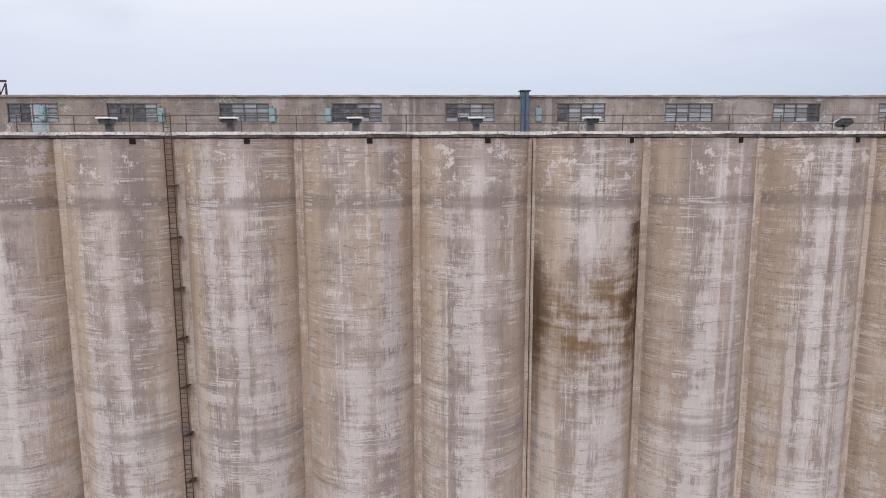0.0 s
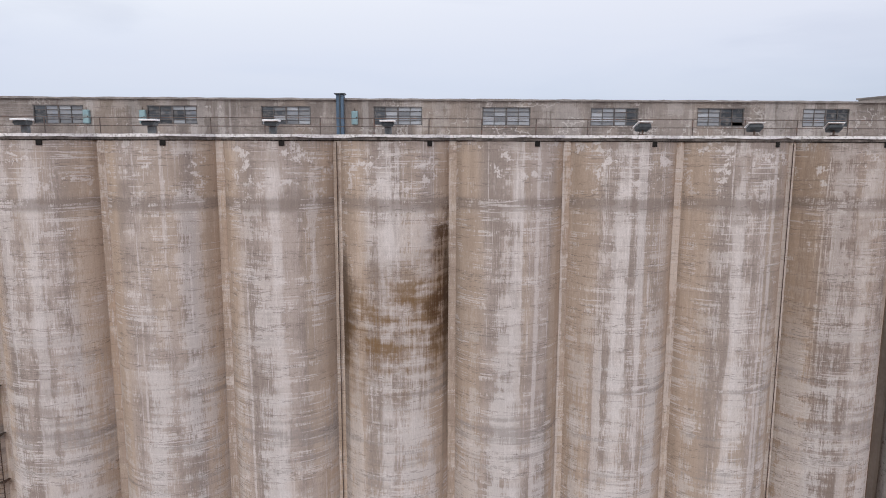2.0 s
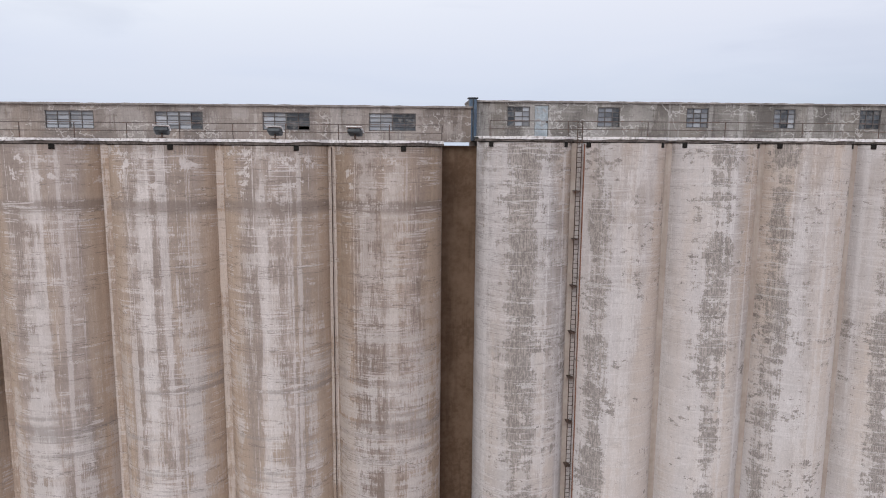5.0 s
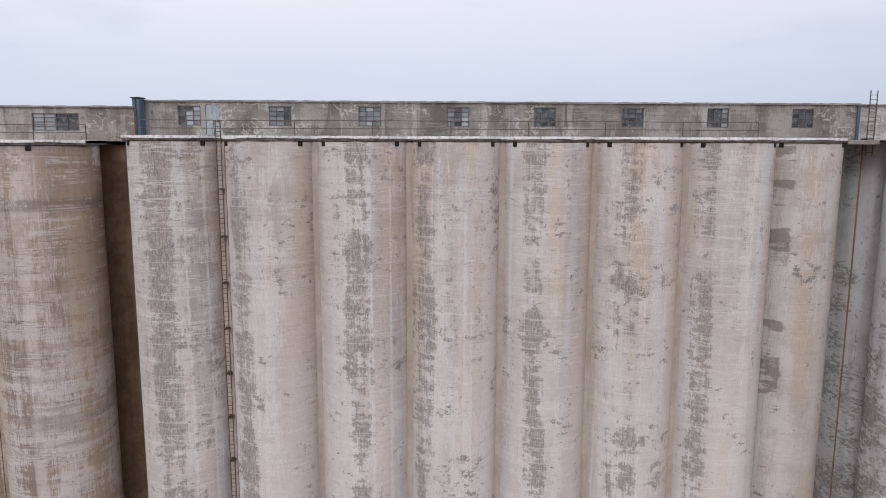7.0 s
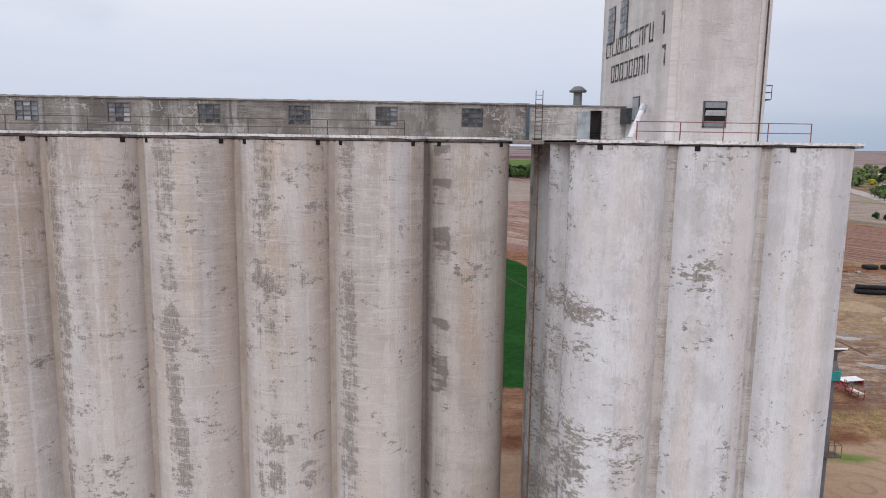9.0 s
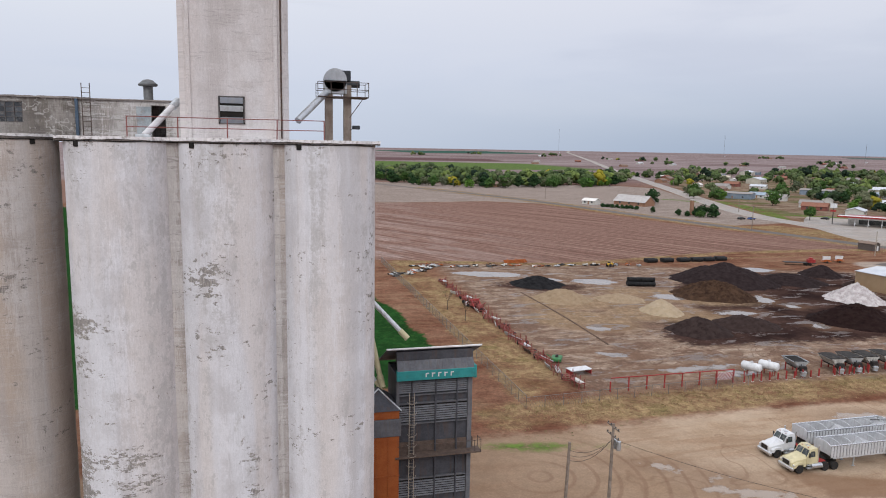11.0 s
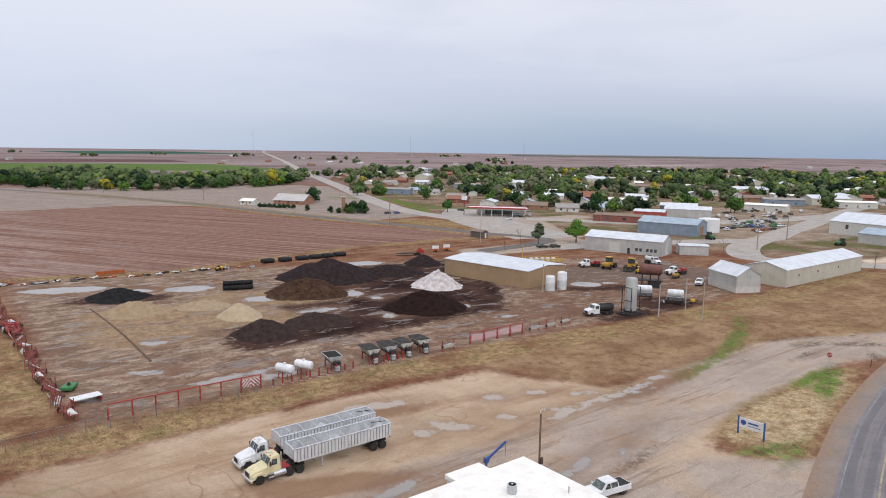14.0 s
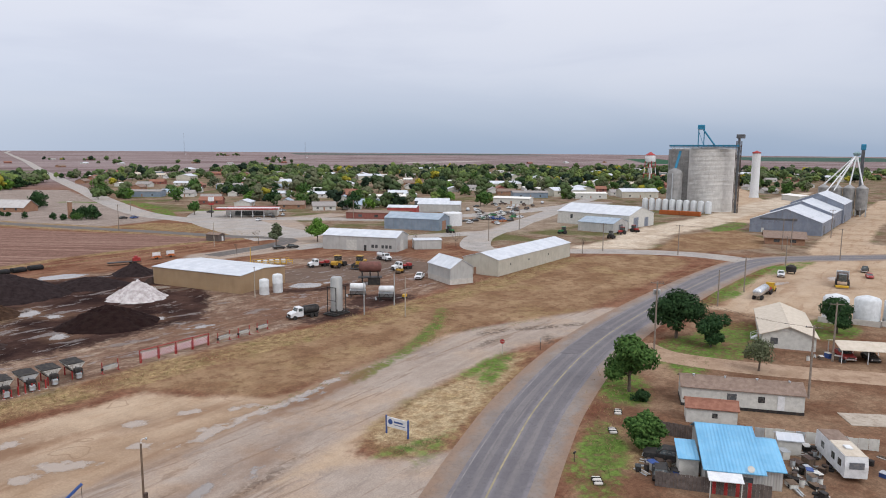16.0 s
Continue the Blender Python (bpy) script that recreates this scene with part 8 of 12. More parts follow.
# asphalt storage: silo, tanks on stands
s = thing("cement_silo", "upright grey metal silo on a dark skid", "silo", "", pose(261.6, 90.2, 0))
part("shell", Mesh().lathe([(1.35, 0.9), (1.35, 8.2), (1.1, 8.55), (0.2, 8.6)], 32), mat_cyl_grey, s, smooth=True)
part("skid", Mesh().box(-2.6, 2.6, -1.8, 1.8, 0.05, 0.35, 0.03).box(-2.2, 2.2, -1.5, 1.5, 0.35, 0.6, 0.03), mat_chassis, s)
for x in (-1.6, 1.6):
    for y in (-1.3, 1.3):
        part("frame_post", Mesh().box(x - 0.07, x + 0.07, y - 0.07, y + 0.07, 0.3, 6.4), mat_chassis, s)
    part("frame_beam", Mesh().box(x - 0.06, x + 0.06, -1.3, 1.3, 6.3, 6.42).box(x - 0.06, x + 0.06, -1.3, 1.3, 3.3, 3.42), mat_chassis, s)
for x in (-1.0, 1.0):
    for y in (-1.0, 1.0):
        part("leg", Mesh().box(x - 0.1, x + 0.1, y - 0.1, y + 0.1, 0.3, 1.3), mat_chassis, s)
part("ladder", Mesh().box(1.38, 1.44, -0.25, -0.19, 0.9, 8.4).box(1.38, 1.44, 0.19, 0.25, 0.9, 8.4), mat_galv, s)
part("pipework", Mesh().tube((1.2, -1.2, 0.5), (2.6, -1.4, 0.9), 0.08).tube((2.6, -1.4, 0.9), (3.2, 0.6, 0.5), 0.08).tube((-1.4, -1.5, 0.7), (-2.8, -1.6, 0.6), 0.1), mat_chassis, s)
s = thing("elevated_tank", "oxide-red horizontal tank on a dark steel stand", "tank", "tanks on stands", pose(293.5, 107.5, 0, 0, 0, -52))
htank(s, "shell", -3.2, 3.2, 0, 4.9, 1.5, mat_rusttank)
for x in (-2.2, 0, 2.2):
    for y in (-1.1, 1.1):
        part("leg", Mesh().box(x - 0.12, x + 0.12, y - 0.12, y + 0.12, 0, 3.9), mat_chassis, s)
    part("saddle", Mesh().box(x - 0.15, x + 0.15, -1.3, 1.3, 3.3, 3.75, 0.03), mat_chassis, s)
part("deck", Mesh().box(-3.3, 3.3, -1.5, 1.5, 1.9, 2.1), mat_chassis, s)
part("pump_box", Mesh().box(-0.6, 2.8, -1.3, 1.0, 0, 1.9, 0.04), mat_chassis, s)
for x, y, half, tr in ((277.8, 98.2, 2.0, -52), (279.5, 90.2, 2.0, -52)):
    s = thing("elevated_tank", "white horizontal tank over a dark spreader frame", "tank", "tanks on stands", pose(x, y, 0, 0, 0, tr))
    htank(s, "shell", -half, half, 0, 2.9, 0.85, mat_white)
    part("hopper", Mesh().prism([(-0.9, 2.0), (0.9, 2.0), (0.35, 1.0), (-0.35, 1.0)], -half, half, 0), mat_galv, s)
    for xx in (-1.7, 1.7):
        for yy in (-0.85, 0.85):
            part("leg", Mesh().box(xx - 0.07, xx + 0.07, yy - 0.07, yy + 0.07, 0, 2.2), mat_chassis, s)
    part("rail", Mesh().box(-half, half, -0.95, -0.85, 1.9, 2.05).box(-half, half, 0.85, 0.95, 1.9, 2.05), mat_galv, s)
    for yy in (-0.9, 0.9):
        part("brace", Mesh().tube((-1.7, yy, 0.1), (0, yy, 1.9), 0.05, seg=5).tube((1.7, yy, 0.1), (0, yy, 1.9), 0.05, seg=5), mat_chassis, s)
    part("conveyor", Mesh().box(-half - 0.6, half + 0.2, -0.3, 0.3, 0.75, 1.0, 0.03), mat_chassis, s)
    part("spinner_chute", Mesh().prism([(-half - 0.5, 0.9), (-half - 0.9, 0.8), (-half - 0.8, 0.2), (-half - 0.4, 0.2)], -0.3, 0.3, 1), mat_galv, s)
s = thing("compressor", "small yellow compressor on the mud", "machine", "", pose(284.5, 88.4, 0))
part("body", Mesh().box(-0.6, 0.6, -0.35, 0.35, 0.3, 1.0, 0.08), mat_yellow_paint, s)
part("frame", Mesh().box(-0.7, 0.7, -0.4, 0.4, 0.05, 0.3, 0.03), mat_chassis, s)


def work_truck(at, label, body, tank):
    """A medium truck with a tank or flat body, nose to +x."""
    v = thing("work_truck", label, "truck", "yard trucks", at)
    part("hood", Mesh().prism([(3.9, 0.6), (3.95, 1.3), (3.6, 1.55), (2.5, 1.75), (2.5, 0.6)], -0.95, 0.95, 1), body, v)
    part("cab", Mesh().prism([(2.5, 0.6), (2.5, 1.75), (2.15, 2.55), (0.95, 2.6), (0.9, 0.6)], -1.05, 1.05, 1), body, v)
    part("windscreen", Mesh().add([(2.50, -0.9, 1.82), (2.50, 0.9, 1.82), (2.2, 0.85, 2.5), (2.2, -0.85, 2.5)], [(0, 1, 2, 3)]), mat_glass, v)
    part("grille", Mesh().box(3.92, 3.99, -0.55, 0.55, 0.75, 1.25, 0.02), mat_chassis, v)
    part("bumper", Mesh().box(3.9, 4.15, -1.1, 1.1, 0.4, 0.7, 0.04), mat_chassis, v)
    for s in (-1, 1):
        part("side_window", Mesh().box(1.15, 2.1, s * 1.05, s * 1.065, 1.75, 2.4), mat_glass, v)
        part("headlight", Mesh().box(3.9, 3.98, s * 0.8 - 0.13, s * 0.8 + 0.13, 0.95, 1.15, 0.02), mat_chrome, v)
        wheel(v, 3.0, s * 0.95, 0.48, 0.28)
        wheel(v, -2.3, s * 0.9, 0.48, 0.52)
        wheel(v, -1.2, s * 0.9, 0.48, 0.52)
    part("frame", Mesh().box(-3.4, 3.0, -0.45, 0.45, 0.6, 0.9, 0.02), mat_chassis, v)
    if tank:
        htank(v, "tank", -3.4, 0.7, 0, 1.75, 0.85, tank)
        part("catwalk", Mesh().box(-2.8, 0.2, -0.35, 0.35, 2.6, 2.68), mat_chassis, v)
    else:
        part("flat_bed", Mesh().box(-3.5, 0.7, -1.15, 1.15, 0.95, 1.1, 0.02), mat_chassis, v)
        part("load", Mesh().box(-3.0, -1.6, -0.8, 0.8, 1.1, 1.9, 0.05).box(-1.2, 0.2, -0.7, 0.7, 1.1, 1.6, 0.05), mat_redpaint, v)
    return v


work_truck(pose(255.0, 93.6, 0, 0, 0, 165), "white truck with a black tank parked by the silo", mat_white, mat_chassis)
work_truck(pose(318, 115, 0, 0, 0, 165), "white work truck with a red load", mat_white, None)
work_truck(pose(306.5, 139.6, 0, 0, 0, 160), "white flatbed truck with a red load", mat_white, None)
work_truck(pose(329, 132, 0, 0, 0, 250), "white work truck in the yard", mat_white, mat_white)
pickup(pose(308.5, 101.5, 0, 0, 0, 205), mat_white, "white pickup beside the grey shed")


mat_loader = surf("oily_yellow_paint", (0.30, 0.165, 0.025), (0.50, 0.29, 0.04), 0.7, 0.5, 0.0, dirt=(0.10, 0.055, 0.025), amount=0.6)


def loader(at, label):
    """A yellow front loader, bucket to +x."""
    v = thing("wheel_loader", label, "loader", "yellow machines", at @ Matrix.Diagonal((1.25, 1.2, 1.2, 1)))
    part("body", Mesh().prism([(-2.9, 0.9), (0.4, 0.9), (0.4, 1.7), (-2.7, 1.9), (-2.95, 1.6)], -0.9, 0.9, 1), mat_loader, v)
    part("cab", Mesh().box(-1.0, 0.4, -0.75, 0.75, 1.75, 3.05, 0.05), mat_glass, v)
    part("cab_roof", Mesh().box(-1.1, 0.55, -0.85, 0.85, 3.05, 3.2, 0.04), mat_loader, v)
    for s in (-1, 1):
        part("arm", Mesh().box(0.3, 2.7, s * 0.6 - 0.1, s * 0.6 + 0.1, -0.12, 0.12, 0.02, pose(0, 0, 1.4, 0, 20, 0)), mat_loader, v)
        wheel(v, 1.3, s * 1.0, 0.72, 0.5, mat_loader)
        wheel(v, -1.9, s * 1.0, 0.72, 0.5, mat_loader)
    part("bucket", Mesh().prism([(2.3, 0.2), (3.6, 0.15), (3.6, 0.25), (2.5, 0.4), (2.4, 1.2), (2.25, 1.2)], -1.3, 1.3, 1), mat_chassis, v)
    return v


loader(pose(309.5, 134.4, 0, 0, 0, 20), "yellow wheel loader parked on the gravel")
loader(pose(312.5, 128.2, 0, 0, 0, 200), "yellow wheel loader with its back turned")
s = thing("road_roller", "small yellow road roller on the yard gravel", "roller", "yellow machines", pose(312.0, 111.5, 0, 0, 0, 15))
part("body", Mesh().prism([(-1.5, 0.75), (1.2, 0.75), (1.2, 1.25), (0.2, 1.45), (-1.4, 1.5)], -0.7, 0.7, 1), mat_loader, s)
part("seat", Mesh().box(-0.5, 0.1, -0.3, 0.3, 1.45, 1.9, 0.05), mat_chassis, s)
for x in (-1.3, 1.4):
    part("drum", Mesh().lathe([(0.55, -0.7), (0.55, 0.7)], 20, m=pose(x, 0, 0.55, 90, 0, 0)), mat_iron, s, smooth=True)
s = thing("road_roller", "small yellow road roller", "roller", "yellow machines", pose(309.5, 122.8, 0, 0, 0, 20))
part("body", Mesh().box(-1.4, 1.2, -0.6, 0.6, 0.7, 1.4, 0.08), mat_yellow_paint, s)
part("drum", Mesh().lathe([(0.55, -0.7), (0.55, 0.7)], 18, m=pose(1.3, 0, 0.55, 90, 0, 0)), mat_chassis, s, smooth=True)
part("canopy", Mesh().box(-1.0, 0.4, -0.6, 0.6, 2.1, 2.2, 0.03), mat_yellow_paint, s)
for y in (-0.55, 0.55):
    wheel(s, -1.2, y, 0.5, 0.3)
for i in range(5):
    x, y = 297 + 1.7 * i, 157.4 - 0.95 * i
    s = thing("pallet_tank", "white poly tank in a yellow cage", "tank", "caged yard tanks", pose(x, y, 0, 0, 0, -28))
    part("tank", Mesh().box(-0.6, 0.6, -0.6, 0.6, 0.2, 1.5, 0.12), mat_poly, s)
    part("cage", Mesh().box(-0.7, 0.7, -0.7, 0.7, 0.0, 0.16).box(-0.7, -0.64, -0.7, -0.64, 0, 1.2).box(0.64, 0.7, -0.7, -0.64, 0, 1.2).box(-0.7, 0.7, -0.7, -0.66, 0.9, 1.0), mat_yellow_paint, s)

# red pipe fence along the front
POST = [149.4 + 3.15 * i for i in range(8)]
s = thing("pipe_fence", "red steel pipe fence with a top rail", "fence", "", pose(0, 92.1, 0))
for x in POST:
    part("post", Mesh().box(x - 0.09, x + 0.09, -0.09, 0.09, 0, 2.3 if x > 150 else 1.7, 0.02), mat_redpaint, s)
part("top_rail", Mesh().box(POST[0], POST[-1], -0.06, 0.06, 2.18, 2.32, 0.02), mat_redpaint, s)
for i in range(18):
    x = 173.4 + 1.62 * i if i < 10 else 191.2 + 1.0 * (i - 10)
    p = thing("bollard", "short red steel post", "bollard", "red yard posts", pose(x, 91.9, 0))
    part("post", Mesh().box(-0.1, 0.1, -0.1, 0.1, 0, 1.25 + 0.2 * (i % 2), 0.02), mat_redpaint, p)
    part("foot", Mesh().box(-0.18, 0.18, -0.18, 0.18, 0, 0.06, 0.01), mat_concrete, p)
for x in (176.6, 180.0):
    s = thing("saddle_tank", "white horizontal tank on red legs", "tank", "white saddle tanks", pose(x, 94.4, 0, 0, 0, 116))
    htank(s, "shell", -1.7, 1.7, 0, 1.7, 0.72, mat_white)
    for a in (-0.9, 0.9):
        part("saddle", Mesh().box(a - 0.08, a + 0.08, -0.6, 0.6, 0.85, 1.1, 0.02), mat_galv, s)
        for b in (-0.5, 0.5):
            part("leg", Mesh().box(a - 0.06, a + 0.06, b - 0.06, b + 0.06, 0, 0.95), mat_redpaint, s)
    part("filler", Mesh().lathe([(0.22, 2.48), (0.22, 2.62)], 12), mat_white, s)


def spreader(at, paint, label, tarp=True):
    """A slide-in salt spreader on a stand: V hopper, screens, chute and spinner."""
    v = thing("salt_spreader", label, "spreader", "salt spreaders", at @ Matrix.Diagonal((1.12, 1.12, 0.84, 1)))
    w0, w1 = 1.15, 0.3
    hop = Mesh()
    for s in (-1, 1):
        hop.add([(-1.7, s * w0, 2.9), (1.7, s * w0, 2.9), (1.7, s * w1, 1.5), (-1.7, s * w1, 1.5), (-1.7, s * (w0 - 0.05), 2.9), (1.7, s * (w0 - 0.05), 2.9), (1.7, s * (w1 - 0.05), 1.5), (-1.7, s * (w1 - 0.05), 1.5)], [(0, 1, 2, 3), (4, 5, 6, 7), (0, 1, 5, 4), (2, 3, 7, 6)])
    for x in (-1.7, 1.66):
        hop.prism([(-w0, 2.9), (-w1, 1.5), (w1, 1.5), (w0, 2.9)], x, x + 0.04, 0)
    part("hopper", hop, paint, v)
    part("screen", Mesh().box(-1.62, 1.62, -1.05, 1.05, 2.86, 2.92), mat_black, v)
    part("rim", Mesh().box(-1.75, 1.75, -1.2, -1.12, 2.85, 2.98).box(-1.75, 1.75, 1.12, 1.2, 2.85, 2.98).box(-1.75, -1.67, -1.2, 1.2, 2.85, 2.98).box(1.67, 1.75, -1.2, 1.2, 2.85, 2.98), paint, v)
    for x in (-1.4, -0.5, 0.5, 1.4):
        for s in (-1, 1):
            part("rib", Mesh().box(x - 0.04, x + 0.04, -0.05, 0.05, 0, 1.6, 0.0, pose(0, s * (w1 + 0.08), 1.5, -s * 31, 0, 0)), paint, v)
    part("conveyor", Mesh().box(-2.3, 1.9, -0.35, 0.35, 1.2, 1.5, 0.03), mat_chassis, v)
    part("chute", Mesh().prism([(-2.2, 1.4), (-2.7, 1.2), (-2.6, 0.5), (-2.1, 0.5)], -0.35, 0.35, 1), mat_galv, v)
    part("spinner", Mesh().lathe([(0.4, 0.40), (0.4, 0.48)], 16, x=-2.4), mat_galv, v)
    part("engine", Mesh().box(-2.35, -1.75, -0.55, 0.5, 1.55, 2.25, 0.08).tube((-2.0, 0.2, 2.2), (-2.0, 0.2, 2.6), 0.06), mat_chassis, v, "dark engine box")
    part("hose", Mesh().tube((-2.1, -0.6, 2.0), (-2.5, -0.5, 0.8), 0.07, seg=6).tube((-1.7, 0.55, 1.8), (-2.4, 0.45, 0.9), 0.06, seg=6), mat_tyre, v)
    if tarp:
        part("tarp", Mesh().prism([(-1.22, 2.95), (1.22, 2.95), (1.16, 3.06), (0.4, 3.14), (-0.4, 3.14), (-1.16, 3.06)], -1.72, 1.68, 0), mat_tarp, v, "black tarp over the hopper")
    for x in (-1.5, 1.4):
        for s in (-1, 1):
            part("leg", Mesh().box(x - 0.08, x + 0.08, s * 0.6 - 0.08, s * 0.6 + 0.08, 0, 1.65, 0.02), mat_redpaint, v)
    return v


mat_tarp = surf("dusty_black_tarp", (0.014, 0.013, 0.013), (0.040, 0.036, 0.033), 0.8, 0.8, dirt=(0.10, 0.08, 0.06))
spreader(pose(185.4, 94.6, 0, 0, 0, 80), mat_galv, "bare steel salt spreader on a stand", False)
mat_hopper = surf("dirty_hopper_paint", (0.30, 0.285, 0.26), (0.58, 0.56, 0.53), 0.7, 0.7, dirt=(0.10, 0.065, 0.05), amount=0.6, streak=True)
for x, pt in ((192.9, mat_hopper), (196.6, mat_galv), (200.0, mat_hopper), (203.8, mat_hopper)):
    spreader(pose(x, 94.6, 0, 0, 0, 82), pt, "dirty off-white salt spreader on red legs" if pt is mat_hopper else "grey salt spreader on red legs")


def barricade(at, w, label, rails=3):
    """A striped road barricade hung on a red frame."""
    v = thing("barricade", label, "barricade", "striped barricades", at)
    for x in (-w / 2, w / 2):
        part("post", Mesh().box(x - 0.06, x + 0.06, -0.06, 0.06, 0, 1.75), mat_redpaint, v)
    z0, z1, half = 0.55, 0.55 + 0.42 * rails, w / 2 - 0.1
    b = part("board", Mesh().box(-half, half, -0.03, 0.03, z0, z1, 0.01), mat_white, v)
    lean = (z1 - z0) * 0.95
    for sg in (-1, 1):
        x = -half - lean
        while x < 0:
            quad = [(x, z0), (x + 0.27, z0), (x + 0.27 + lean, z1), (x + lean, z1)]
            for bound, keep in ((-half + 0.02, 1), (0.0, -1)):
                cut = []
                for (ax, az), (bx, bz) in zip(quad, quad[1:] + quad[:1]):
                    if (ax - bound) * keep >= 0:
                        cut.append((ax, az))
                    if (ax - bound) * (bx - bound) < 0:
                        f = (bound - ax) / (bx - ax)
                        cut.append((bound, az + (bz - az) * f))
                quad = cut
                if len(quad) < 3:
                    break
            if len(quad) >= 3:
                part("stripe", Mesh().add([(sg * qx, -0.036, qz) for qx, qz in quad], [tuple(range(len(quad)))]), mat_redpaint, b)
            x += 0.56
    return v


barricade(pose(169.9, 92.3, 0), 3.2, "red and white striped barricade at the gate")
for i in range(4):
    barricade(pose(216.0 + 3.5 * i, 92.0, 0), 3.2, "red and white striped barricade on a rack", 3)
s = thing("rack", "red steel rack over the barricades", "rack", "", pose(0, 92.1, 0))
for i in range(5):
    x = 214.2 + 3.55 * i
    part("post", Mesh().box(x - 0.07, x + 0.07, -0.07, 0.07, 0, 2.3), mat_redpaint, s)
part("top_rail", Mesh().box(214.2, 228.4, -0.06, 0.06, 2.2, 2.32), mat_redpaint, s)
for x, y in ((208.6, 91.8), (231.8, 92.0), (236.6, 91.9), (241.6, 92.2)):
    s = thing("tailgate_spreader", "pale tailgate spreader trough hung between red posts", "spreader", "stored tailgate spreaders", pose(x, y, 0, 0, 0, 4))
    part("trough", Mesh().prism([(-0.34, 1.15), (-0.28, 1.15), (-0.10, 0.62), (0.10, 0.62), (0.28, 1.15), (0.34, 1.15), (0.14, 0.55), (-0.14, 0.55)], -1.3, 1.3, 0), mat_offwhite, s)
    part("auger", Mesh().tube((-1.25, 0, 0.76), (1.25, 0, 0.76), 0.1, seg=8), mat_iron, s)
    part("drive_motor", Mesh().box(-1.62, -1.34, -0.18, 0.18, 0.52, 0.95, 0.03), mat_chassis, s)
    part("brace", Mesh().box(-1.4, 1.4, -0.04, 0.04, 1.2, 1.28), mat_dark_sheet, s)
    for a in (-1.45, 1.45):
        part("post", Mesh().box(a - 0.06, a + 0.06, -0.06, 0.06, 0, 1.95), mat_redpaint, s)
        part("foot", Mesh().box(a - 0.07, a + 0.07, -0.5, 0.5, 0, 0.08), mat_redpaint, s)

# chain-link fences
def chain_fence(a, b, h, label, step=3.0):
    a, b = Vector((*a, 0)), Vector((*b, 0))
    v = thing("chain_link_fence", label, "fence", "chain-link fences")
    n = max(1, round((b - a).length / step))
    for i in range(n + 1):
        q = a.lerp(b, i / n)
        part("post", Mesh().tube(q, q + Vector((0, 0, h + 0.05)), 0.045, seg=6), mat_fence, v)
    part("top_rail", Mesh().tube(a + Vector((0, 0, h)), b + Vector((0, 0, h)), 0.035, seg=6), mat_fence, v)
    wires, u = Mesh(), (b - a).normalized()
    side = Vector((-u.y, u.x, 0)) * 0.006
    length, gap = (b - a).length, 0.42
    for i in range(int(length / gap)):
        for d in (0, 1):
            p0 = a + u * (gap * i) + Vector((0, 0, 0.05 if d else h))
            p1 = a + u * min(length, gap * i + h * 0.6) + Vector((0, 0, h if d else 0.05))
            w = Vector((0, 0, 0.022))
            wires.add([p0 - w + side, p1 - w + side, p1 + w - side, p0 + w - side], [(0, 1, 2, 3)])
    ob = part("wire_mesh", raw(wires, "wire_mesh", mat_fence), None, v)
    tagged(ob, kind="stuff")
    return v


chain_fence((134.0, 88.2), (134.0, 215.5), 2.0, "grey chain-link fence along the dirt track")
chain_fence((134.0, 88.2), (173.0, 90.4), 1.7, "low chain-link fence at the verge")

